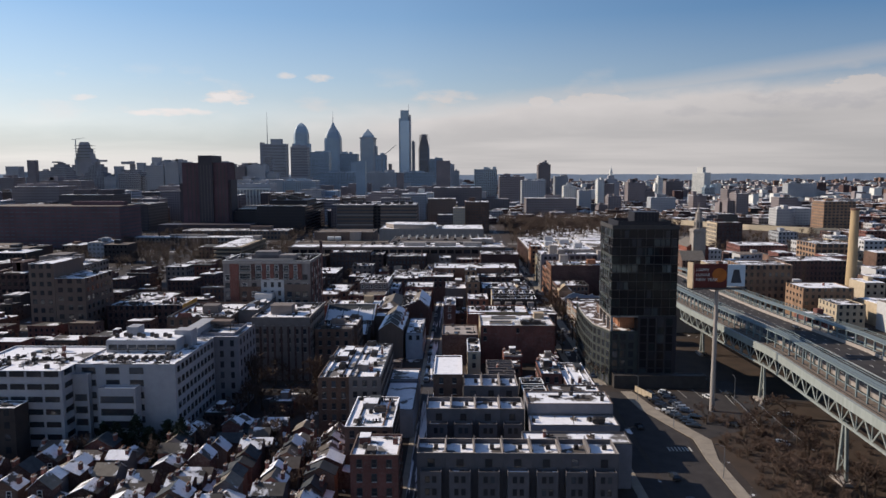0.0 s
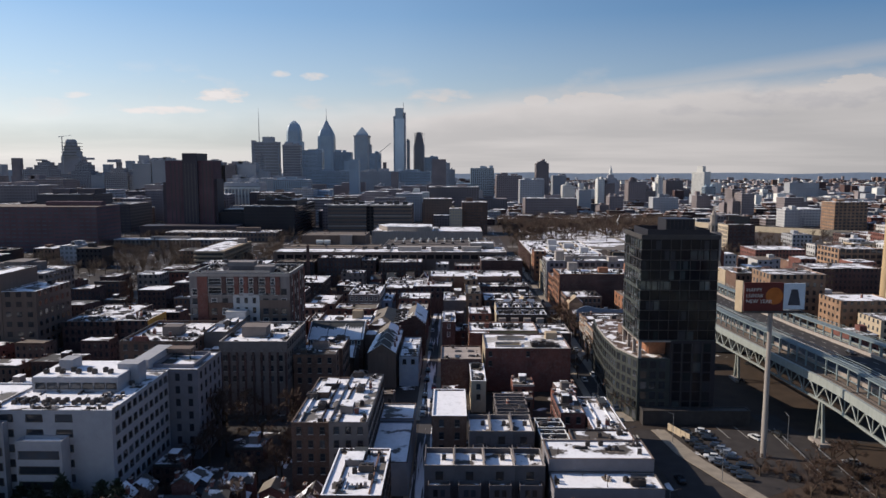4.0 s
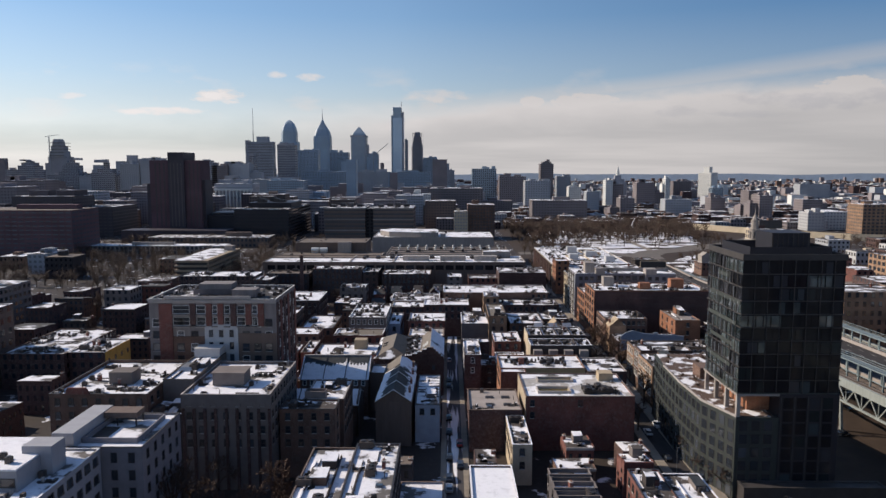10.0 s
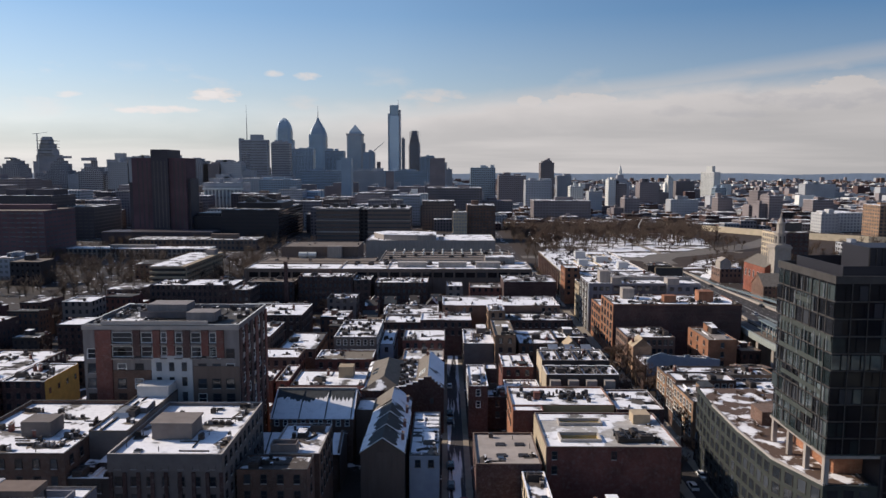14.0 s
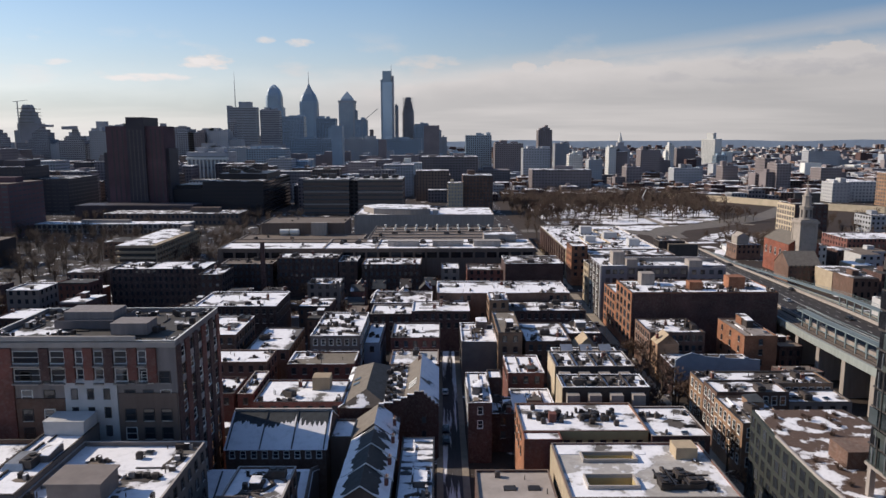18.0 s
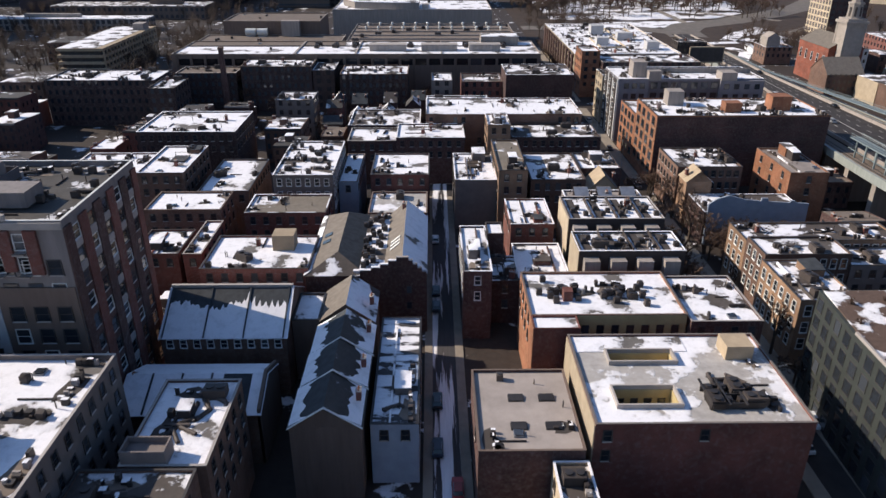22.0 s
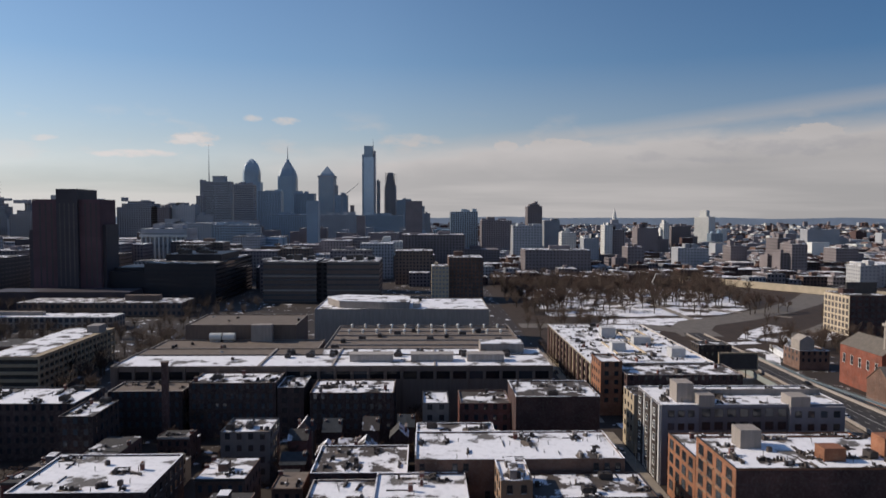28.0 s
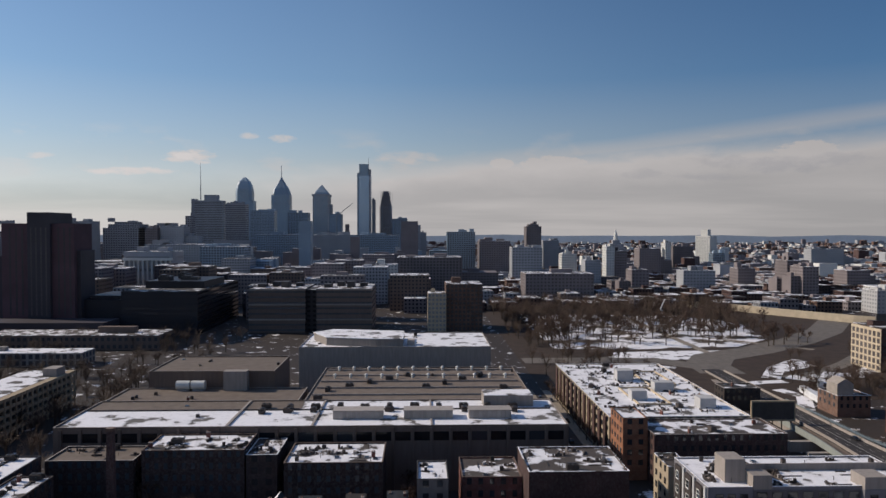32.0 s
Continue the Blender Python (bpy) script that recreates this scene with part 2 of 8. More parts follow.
def snowy(name, under, cover, scale=0.13, stretch=1.0):
    """Old snow that has melted in places over a roofing or ground; cover: the share that is left; stretch: how far its patches run along y."""
    m, t, b = start_mat(name, 0.75, spec=0.25)
    c = coords(t, True)
    if stretch != 1.0:
        mp = t.nodes.new("ShaderNodeMapping")
        mp.inputs["Scale"].default_value = (1.0, 1.0 / stretch, 1.0)
        t.links.new(c, mp.inputs[0])
        c = mp.outputs[0]
    big, mid, small = noise_tex(t, c, scale, 3.0, 0.45), noise_tex(t, c, scale * 5, 6.0, 0.68), noise_tex(t, c, 5.0, 3.0)
    field = maths(t, "ADD", maths(t, "MULTIPLY", big, 0.74), maths(t, "MULTIPLY", mid, 0.26))
    edge = 0.62 - 0.255 * cover
    left = ramp(t, field, [(edge - 0.004, 0.0), (edge + 0.012, 0.72), (edge + 0.05, 1.0)])
    dark = mix(t, mid, tuple(v * 0.5 for v in under), tuple(v * 1.55 for v in under))
    white = mix(t, small, (0.71, 0.695, 0.71), (0.85, 0.835, 0.845))
    white = mix(t, maths(t, "MULTIPLY", ramp(t, mid, [(0.50, 0.0), (0.66, 1.0)]), 0.42), white, (0.50, 0.49, 0.49))
    t.links.new(mix(t, left, dark, white), b.inputs["Base Color"])
    bump(t, b, maths(t, "ADD", maths(t, "MULTIPLY", left, 1.0), maths(t, "MULTIPLY", mid, 0.9)), 0.7, 0.12)
    return m


def glassy(name, rgb, rough=0.08, metal=0.0, spec=0.7):
    m, t, b = start_mat(name, rough, metal, spec)
    c = coords(t, True)
    r = t.nodes.new("ShaderNodeObjectInfo").outputs["Random"]
    n = noise_tex(t, c, 0.7, 2.0)
    col = mix(t, n, tuple(v * 0.6 for v in rgb), tuple(min(v * 1.5, 0.9) for v in rgb))
    col = mix(t, ramp(t, r, [(0.80, 0.0), (0.86, 1.0)]), col, tuple(min(0.9, v * 1.9 + 0.018) for v in rgb))
    t.links.new(col, b.inputs["Base Color"])
    return m


brickwork("brick_red", (0.185, 0.066, 0.052))
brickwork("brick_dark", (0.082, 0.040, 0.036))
# near-black tone: the deep shade of these fronts is put into the brick
brickwork("brick_soot", (0.052, 0.030, 0.029))
brickwork("brick_brown", (0.165, 0.092, 0.066))
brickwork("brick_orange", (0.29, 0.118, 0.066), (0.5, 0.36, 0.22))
brickwork("church_brick", (0.27, 0.080, 0.048))
brickwork("brick_tan", (0.31, 0.185, 0.112))
plain("stucco_cream", (0.47, 0.38, 0.27), vary=0.2)
plain("stucco_grey", (0.190, 0.160, 0.146), vary=0.2)
plain("terrace_wall", (0.125, 0.112, 0.115), vary=0.2)
plain("stucco_dark", (0.060, 0.048, 0.044), vary=0.3)
plain("stucco_blue", (0.30, 0.34, 0.40), vary=0.15)
plain("white_wall", (0.46, 0.45, 0.445), vary=0.12, rand=0.1)
plain("yellow_wall", (0.66, 0.38, 0.09), vary=0.2)
plain("tan_wall", (0.40, 0.31, 0.21), vary=0.2)
plain("concrete", (0.31, 0.27, 0.24), vary=0.22, streak=True)
plain("condo_wall", (0.255, 0.225, 0.215), vary=0.25, streak=True)
plain("concrete_warm", (0.165, 0.120, 0.098), vary=0.2, streak=True)
plain("trim_white", (0.68, 0.67, 0.63), rough=0.6, vary=0.1)
plain("trim_dark", (0.062, 0.055, 0.052), rough=0.6)
plain("stone_sill", (0.38, 0.34, 0.31), vary=0.15)
plain("metal_dark", (0.075, 0.068, 0.066), rough=0.5, metal=0.6)
plain("metal_grey", (0.34, 0.35, 0.37), rough=0.45, metal=0.7)
plain("metal_green", (0.19, 0.23, 0.235), rough=0.6, vary=0.2, streak=True)
plain("metal_pale", (0.27, 0.29, 0.27), rough=0.6, vary=0.2, streak=True)
plain("asphalt", (0.036, 0.031, 0.030), vary=0.4, scale=0.25, rand=0)
plain("stack_brick", (0.46, 0.33, 0.19), vary=0.2, streak=True)
plain("asphalt_worn", (0.140, 0.122, 0.105), vary=0.3, scale=0.2, rand=0)
plain("paving", (0.24, 0.205, 0.165), vary=0.25, scale=0.4, rand=0)
plain("dry_grass", (0.046, 0.031, 0.022), vary=0.4, scale=0.15, rand=0)
plain("bark", (0.085, 0.062, 0.046), vary=0.35, rand=0.3)
plain("twigs", (0.098, 0.062, 0.046), vary=0.3, rand=0.3)
plain("roof_brown", (0.19, 0.15, 0.12), vary=0.3, scale=0.3)
plain("roof_felt", (0.075, 0.063, 0.056), vary=0.3, scale=0.4)
plain("roof_grey", (0.33, 0.285, 0.255), vary=0.25, scale=0.3)
plain("shingle", (0.050, 0.055, 0.060), vary=0.4, scale=0.8)
plain("shingle_brown", (0.17, 0.145, 0.12), vary=0.3, scale=0.8)
plain("tyre", (0.02, 0.02, 0.02), rough=0.8)
plain("road_paint", (0.38, 0.37, 0.34), vary=0.3)
plain("red_paint", (0.26, 0.025, 0.025), rough=0.3, spec=0.5)
plain("white_paint", (0.75, 0.75, 0.74), rough=0.3, spec=0.5)
plain("black_paint", (0.02, 0.02, 0.022), rough=0.25, spec=0.6)
plain("silver_paint", (0.42, 0.43, 0.45), rough=0.3, metal=0.5)
plain("blue_paint", (0.028, 0.038, 0.062), rough=0.3, spec=0.5)
snowy("snow_full", (0.13, 0.118, 0.108), 0.78)
snowy("snow_clean", (0.2, 0.19, 0.18), 1.25)
snowy("snow_most", (0.085, 0.072, 0.063), 0.66, 0.16)
snowy("snow_half", (0.075, 0.062, 0.054), 0.48, 0.18)
snowy("snow_thin", (0.058, 0.052, 0.047), 0.24)
snowy("snow_brown", (0.17, 0.145, 0.115), 0.2)
snowy("snow_park", (0.075, 0.056, 0.040), 0.60, 0.05)
snowy("snow_ground", (0.040, 0.031, 0.026), 0.06, 0.14)
plain("flats_white", (0.33, 0.325, 0.34), vary=0.12, rand=0.1)
plain("flats_grey", (0.20, 0.190, 0.205), vary=0.15, rand=0.1)
# red lifted towards purple, with distance haze in the colour
plain("far_red", (0.118, 0.070, 0.078), vary=0.3, scale=0.05, rand=0.1)
plain("steeple_wood", (0.31, 0.27, 0.235), vary=0.2, rand=0.1)
plain("panel_green", (0.050, 0.057, 0.052), vary=0.2, rough=0.6)
plain("equipment", (0.085, 0.068, 0.060), rough=0.6, vary=0.4, rand=0.6)
plain("needles", (0.018, 0.028, 0.016), vary=0.4)
snowy("snow_smear", (0.062, 0.058, 0.058), 0.64, 0.16, 0.3)
snowy("snow_gravel", (0.36, 0.335, 0.31), 0.46, 0.12)
plain("cream_yellow", (0.56, 0.44, 0.22), vary=0.15)
snowy("snow_terrace", (0.100, 0.066, 0.050), 0.40, 0.25)
snowy("snow_street", (0.060, 0.055, 0.056), 0.42, 0.62, 26.0)
glassy("glass", (0.022, 0.026, 0.032))
glassy("glass_dark", (0.010, 0.011, 0.014), 0.12, spec=0.3)
glassy("glass_green", (0.014, 0.020, 0.022), 0.10, spec=0.38)
# skyline glass lightened and blued: the haze before it sits in the colour
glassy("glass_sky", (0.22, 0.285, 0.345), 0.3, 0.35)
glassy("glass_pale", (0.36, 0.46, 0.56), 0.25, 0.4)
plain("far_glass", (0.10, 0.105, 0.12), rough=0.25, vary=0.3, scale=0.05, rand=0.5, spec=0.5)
# far panes toned close to their walls, as haze would leave them
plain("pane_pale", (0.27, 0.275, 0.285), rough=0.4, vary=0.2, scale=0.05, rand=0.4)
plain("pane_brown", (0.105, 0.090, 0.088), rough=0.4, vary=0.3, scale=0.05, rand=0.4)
# granite raised towards blue to carry haze in its colour
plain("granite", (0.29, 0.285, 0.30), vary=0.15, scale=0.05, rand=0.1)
# lit tan: sunshine put into the wall colour
plain("sunlit_wall", (0.52, 0.43, 0.31), vary=0.2, scale=0.2, rand=0.1)
glassy("glass_light", (0.075, 0.092, 0.094), 0.06, 0.35, 0.9)
plain("office_black", (0.022, 0.021, 0.027), rough=0.5, vary=0.2, scale=0.05, rand=0.1)
# far stone, brown, dark and blue walls: distance haze mixed into the colours
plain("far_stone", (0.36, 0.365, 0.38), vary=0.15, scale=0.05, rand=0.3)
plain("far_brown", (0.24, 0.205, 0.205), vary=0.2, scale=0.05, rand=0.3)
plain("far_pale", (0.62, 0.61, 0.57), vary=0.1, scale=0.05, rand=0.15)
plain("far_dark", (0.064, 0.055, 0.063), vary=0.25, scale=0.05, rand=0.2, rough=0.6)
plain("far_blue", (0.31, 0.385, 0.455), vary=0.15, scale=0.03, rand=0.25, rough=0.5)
plain("sign_red", (0.115, 0.028, 0.022), vary=0.15)
plain("sign_orange", (0.40, 0.12, 0.025), vary=0.3)
plain("sign_pale", (0.55, 0.62, 0.68), vary=0.1)
# blue-grey base and faint glow put distance haze into the woods' colour
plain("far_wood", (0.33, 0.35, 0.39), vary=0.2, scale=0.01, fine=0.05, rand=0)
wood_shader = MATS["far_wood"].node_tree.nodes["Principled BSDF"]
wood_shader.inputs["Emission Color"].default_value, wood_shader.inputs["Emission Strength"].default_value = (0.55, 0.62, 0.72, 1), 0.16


# ---- mesh helpers ----
class Form:
    """Collects faces and gives them to one mesh."""

    def __init__(self):
        self.v, self.f, self.m = [], [], []

    def face(self, pts, m=0):
        n = len(self.v)
        self.v += [tuple(p) for p in pts]
        self.f.append(tuple(range(n, n + len(pts))))
        self.m.append(m)
        return self

    def box(self, x0, y0, z0, x1, y1, z1, m=0, top=None):
        n = len(self.v)
        self.v += [(x0, y0, z0), (x1, y0, z0), (x1, y1, z0), (x0, y1, z0), (x0, y0, z1), (x1, y0, z1), (x1, y1, z1), (x0, y1, z1)]
        self.f += [(n + a, n + b, n + c, n + d) for a, b, c, d in ((0, 3, 2, 1), (4, 5, 6, 7), (0, 1, 5, 4), (1, 2, 6, 5), (2, 3, 7, 6), (3, 0, 4, 7))]
        self.m += [m, m if top is None else top, m, m, m, m]
        return self

    def prism(self, pts, z0, z1, m=0, top=None, taper=1.0):
        """A footprint pulled up; taper scales its top about its middle."""
        n, k = len(self.v), len(pts)
        cx, cy = sum(p[0] for p in pts) / k, sum(p[1] for p in pts) / k
        self.v += [(x, y, z0) for x, y in pts] + [(cx + (x - cx) * taper, cy + (y - cy) * taper, z1) for x, y in pts]
        for i in range(k):
            j = (i + 1) % k
            self.f.append((n + i, n + j, n + k + j, n + k + i))
            self.m.append(m)
        self.f += [tuple(n + k + i for i in range(k)), tuple(n + k - 1 - i for i in range(k))]
        self.m += [m if top is None else top, m]
        return self

    def tube(self, a, b, r0, r1=None, k=8, m=0):
        a, b = Vector(a), Vector(b)
        r1 = r0 if r1 is None else r1
        d = (b - a).normalized()
        u = d.orthogonal().normalized()
        w = d.cross(u)
        n = len(self.v)
        for c, r in ((a, r0), (b, r1)):
            self.v += [tuple(c + r * (math.cos(6.2832 * i / k) * u + math.sin(6.2832 * i / k) * w)) for i in range(k)]
        for i in range(k):
            j = (i + 1) % k
            self.f.append((n + i, n + j, n + k + j, n + k + i))
            self.m.append(m)
        self.f += [tuple(n + k + i for i in range(k)), tuple(n + k - 1 - i for i in range(k))]
        self.m += [m, m]
        return self

    def gable(self, x0, y0, x1, y1, z0, z1, along="y", wall=0, roof=1, over=0.3):
        """A roof with two slopes; its ridge runs along y or x."""
        if along == "y":
            c = (x0 + x1) / 2
            self.face([(x0, y0, z0), (x1, y0, z0), (c, y0, z1)], wall).face([(x1, y1, z0), (x0, y1, z0), (c, y1, z1)], wall)
            d = over * (z1 - z0) / (c - x0)
            for s, e in ((x0 - over, 1), (x1 + over, -1)):
                q = [(s, y0 - over, z0 - d), (c, y0 - over, z1), (c, y1 + over, z1), (s, y1 + over, z0 - d)]
                self.slab(q if e < 0 else q[::-1], 0.12, roof)
        else:
            c = (y0 + y1) / 2
            self.face([(x0, y1, z0), (x0, y0, z0), (x0, c, z1)], wall).face([(x1, y0, z0), (x1, y1, z0), (x1, c, z1)], wall)
            d = over * (z1 - z0) / (c - y0)
            for s, e in ((y0 - over, 1), (y1 + over, -1)):
                q = [(x0 - over, s, z0 - d), (x1 + over, s, z0 - d), (x1 + over, c, z1), (x0 - over, c, z1)]
                self.slab(q if e > 0 else q[::-1], 0.12, roof)
        return self

    def shell(self, a, y0, b, y1, z0, z1, e, zi, m=0):
        """Four walls of thickness e in one piece, open above the sunk level zi."""
        n = len(self.v)
        o, i = [(a, y0), (b, y0), (b, y1), (a, y1)], [(a + e, y0 + e), (b - e, y0 + e), (b - e, y1 - e), (a + e, y1 - e)]
        self.v += [(*p, z0) for p in o] + [(*p, z1) for p in o] + [(*p, z1) for p in i] + [(*p, zi) for p in i]
        for k in range(4):
            j = (k + 1) % 4
            self.f += [(n + k, n + j, n + 4 + j, n + 4 + k), (n + 4 + k, n + 4 + j, n + 8 + j, n + 8 + k), (n + 8 + k, n + 8 + j, n + 12 + j, n + 12 + k)]
            self.m += [m, m, m]
        return self

    def ring(self, a, y0, b, y1, z0, z1, e, m=0):
        """A frame of width e that lies flat, in one piece."""
        n = len(self.v)
        o, i = [(a, y0), (b, y0), (b, y1), (a, y1)], [(a + e, y0 + e), (b - e, y0 + e), (b - e, y1 - e), (a + e, y1 - e)]
        self.v += [(*p, z0) for p in o] + [(*p, z1) for p in o] + [(*p, z1) for p in i] + [(*p, z0) for p in i]
        for k in range(4):
            j = (k + 1) % 4
            for r in range(4):
                u, w = 4 * r, 4 * ((r + 1) % 4)
                self.f.append((n + u + k, n + u + j, n + w + j, n + w + k))
                self.m.append(m)
        return self

    def solid(self, low, high, m=0):
        """A closed body between two outlines of as many points."""
        n, k = len(self.v), len(low)
        self.v += [tuple(p) for p in low] + [tuple(p) for p in high]
        self.f += [tuple(n + i for i in reversed(range(k))), tuple(n + k + i for i in range(k))]
        self.f += [(n + i, n + (i + 1) % k, n + k + (i + 1) % k, n + k + i) for i in range(k)]
        self.m += [m] * (k + 2)
        return self

    def sheet(self, outline, y0, y1, m=0):
        """An upright wall from an outline in x and z, running counter-clockwise as seen from the front."""
        return self.solid([(x, y1, z) for x, z in outline], [(x, y0, z) for x, z in outline], m)

    def slab(self, q, thick, m=0):
        return self.solid(q, [(p[0], p[1], p[2] + thick) for p in q], m)

    def deck(self, xs, ys, holes, z0, z1, m=0):
        """A flat sheet over a grid of lines, left open over the holes (x0, x1, y0, y1)."""
        n, w = len(self.v), len(xs)
        self.v += [(x, y, z) for z in (z0, z1) for y in ys for x in xs]
        k = w * len(ys)
        kept = {(i, j) for i in range(w - 1) for j in range(len(ys) - 1) if not any(p < (xs[i] + xs[i + 1]) / 2 < q and u < (ys[j] + ys[j + 1]) / 2 < v for p, q, u, v in holes)}
        for i, j in kept:
            a = n + j * w + i
            self.f += [(a, a + w, a + w + 1, a + 1), (k + a, k + a + 1, k + a + w + 1, k + a + w)]
            self.m += [m, m]
        return self

    def mesh(self, name, mats):
        me = bpy.data.meshes.new(name)
        me.from_pydata(self.v, [], self.f)
        for m in [mats] if isinstance(mats, str) else mats:
            me.materials.append(MATS[m])
        if max(self.m, default=0):
            me.polygons.foreach_set("material_index", self.m)
        me.update()
        return me


def thing(name, label, category, x=0, y=0, z=0, group="", kind=""):
    ob = tagged(new(name), label, category, group, kind)
    ob.location = (x, y, z)
    ob.empty_display_size = 0.5
    return ob


def part(name, form, mats, parent, label="", at=None, turn=0):
    me = form.mesh(name, mats) if isinstance(form, Form) else form
    ob = new(name, me)
    ob.parent = parent
    if at:
        ob.location = at
    if turn:
        ob.rotation_euler = (0, 0, radians(turn))
    if label:
        ob["label"] = label
    return ob


def setting(name, form, mats, label, category, kind="structure"):
    return tagged(new(name, form.mesh(name, mats)), label, category, kind=kind)


# ---- windows ----
WINDOWS = {}


def window_mesh(w, h, style):
    key = (w, h, style)
    if key not in WINDOWS:
        f = Form()
        b = 0.07 if style == "slot" else 0.12
        drop, out = (0.07, 0.09) if style == "slot" else (0.16, 0.18)
        s, t = w / 2, w / 2 + b
        low = t + (0 if style == "slot" else 0.08)
        # outer back, outer front, inner front, inner back: one skin
        rings = [[(-low, 0.05, -drop), (low, 0.05, -drop), (t, 0.05, h + b), (-t, 0.05, h + b)],
                 [(-low, -out, -drop), (low, -out, -drop), (t, -0.09, h + b), (-t, -0.09, h + b)],
                 [(-s, -0.09, 0), (s, -0.09, 0), (s, -0.09, h), (-s, -0.09, h)]]
        f.v = [p for r in rings for p in r]
        for r in range(2):
            for k in range(4):
                j = (k + 1) % 4
                f.f.append((4 * r + k, 4 * r + j, 4 * r + 4 + j, 4 * r + 4 + k))
                f.m.append(2 if k == 0 else 0)
        mid = [0.5] if style in ("sash", "sash_white", "arch") else []
        rows = [(0, -0.02)]
        for q in mid:
            rows += [(h * q - 0.05, -0.02), (h * q - 0.05, -0.07), (h * q + 0.05, -0.07), (h * q + 0.05, -0.02)]
        rows.append((h, -0.02))
        n = len(f.v)
        for z, y in rows:
            f.v += [(-s, y, z), (s, y, z)]
        for k in range(len(rows) - 1):
            f.f.append((n + 2 * k, n + 2 * k + 1, n + 2 * k + 3, n + 2 * k + 2))
            f.m.append(1 if k % 4 == 0 else 0)
        e = n + 2 * (len(rows) - 1)
        f.f += [(8, 9, n + 1, n), (10, 11, e, e + 1)]
        f.m += [0, 0]
        fm = {"sash_white": "trim_white", "arch": "trim_white"}.get(style, "trim_dark")
        WINDOWS[key] = f.mesh("window", [fm, "glass", fm if style != "sash" else "stone_sill"])
    return WINDOWS[key]


def window_row(root, side, a0, a1, fixed, z0, z1, w, h, gap, floor, style, base, skip=0.0, rng=random):
    """Windows over one face of a building; a0 to a1 runs along it, fixed is its plane; places are local to the root."""
    n = max(1, int((a1 - a0 - 0.8) / gap))
    rows = max(1, 1 + int((z1 - 0.1 - h - z0) / floor))
    z0 += max(0.0, z1 - 0.1 - h - z0 - (rows - 1) * floor)
    if base[1] > 465 or base[0] > 150 or base[0] < -105:
        p, q, w2 = (a0 - base[0], a1 - base[0], fixed - base[1]) if side == "front" else (a0 - base[1], a1 - base[1], fixed - base[0])
        f = pane_grid(Form(), side, p, q, w2, z0, z0 + rows * floor, n, rows, (min(0.85, w / gap), min(0.8, h / floor)))
        return tagged(part("glazing", f, "glass", root), kind="stuff")
    me = window_mesh(w, h, style)
    step = (a1 - a0) / n
    for r in range(rows):
        z = z0 + r * floor
        if z < 7.6 and rows > 2 and base[1] > 257 and -110 < base[0] < 54:
            continue
        for k in range(n):
            if skip and rng.random() < skip:
                continue
            a = a0 + step * (k + 0.5)
            if side == "front":
                part("window", me, None, root, at=(a - base[0], fixed - base[1], z))
            elif side == "left":
                part("window", me, None, root, at=(fixed - base[0], a - base[1], z), turn=-90)
            else:
                part("window", me, None, root, at=(fixed - base[0], a - base[1], z), turn=90)


# ---- roof gear, one mesh for each kind ----
GEAR = {}
f = Form().box(-0.5, -0.5, 0.12, 0.5, 0.5, 1.1, 0).tube((0, 0, 1.1), (0, 0, 1.22), 0.4, 0.4, 12, 1)
for sx in (-0.45, 0.45):
    f.box(sx - 0.06, -0.5, 0, sx + 0.06, 0.5, 0.12, 1)
GEAR["air_conditioner"] = f.mesh("air_conditioner", ["equipment", "metal_dark"])
f = Form().box(-0.95, -1.5, 0.2, 0.95, 1.5, 1.55, 0).box(-0.8, -1.75, 0.35, 0.8, -1.5, 1.2, 1)
for sy in (-0.75, 0.75):
    f.tube((0, sy, 1.55), (0, sy, 1.78), 0.55, 0.55, 12, 1)
f.box(-0.9, -1.3, 0, -0.7, 1.3, 0.2, 1).box(0.7, -1.3, 0, 0.9, 1.3, 0.2, 1)
GEAR["rooftop_unit"] = f.mesh("rooftop_unit", ["equipment", "metal_dark"])
GEAR["vent_pipe"] = Form().tube((0, 0, 0), (0, 0, 0.8), 0.12, 0.12, 8).tube((0, 0, 0.8), (0, 0, 1.0), 0.22, 0.16, 8).mesh("vent_pipe", "metal_dark")
f = Form().box(-0.35, -0.55, 0, 0.35, 0.55, 1.5, 0).box(-0.42, -0.62, 1.5, 0.42, 0.62, 1.68, 1)
for sy in (-0.28, 0.28):
    f.tube((0, sy, 1.68), (0, sy, 2.0), 0.14, 0.12, 8, 2)
GEAR["chimney"] = f.mesh("chimney", ["brick_red", "stone_sill", "brick_orange"])
f = Form().box(-0.7, -0.7, 0, 0.7, 0.7, 0.28, 0)
f.slab([(-0.62, -0.62, 0.3), (0.62, -0.62, 0.3), (0.62, 0.62, 0.42), (-0.62, 0.62, 0.42)], 0.06, 1)
GEAR["skylight"] = f.mesh("skylight", ["metal_grey", "glass"])
f = Form().box(-1.4, -1.8, 0, 1.4, 1.8, 2.5, 0, 1).box(-1.5, -1.9, 2.5, 1.5, 1.9, 2.62, 2, 1).box(-0.5, -1.84, 0.1, 0.5, -1.8, 2.1, 3)
GEAR["stair_bulkhead"] = f.mesh("stair_bulkhead", ["stucco_grey", "snow_most", "metal_grey", "metal_dark"])
f = Form().tube((0, -1.4, 0.35), (0, 1.4, 0.35), 0.3, 0.3, 8, 0).box(-0.3, -1.2, 0, 0.3, -0.9, 0.3, 1).box(-0.3, 0.9, 0, 0.3, 1.2, 0.3, 1).tube((0, 1.4, 0.35), (0.5, 1.8, 0.1), 0.28, 0.28, 8, 0)
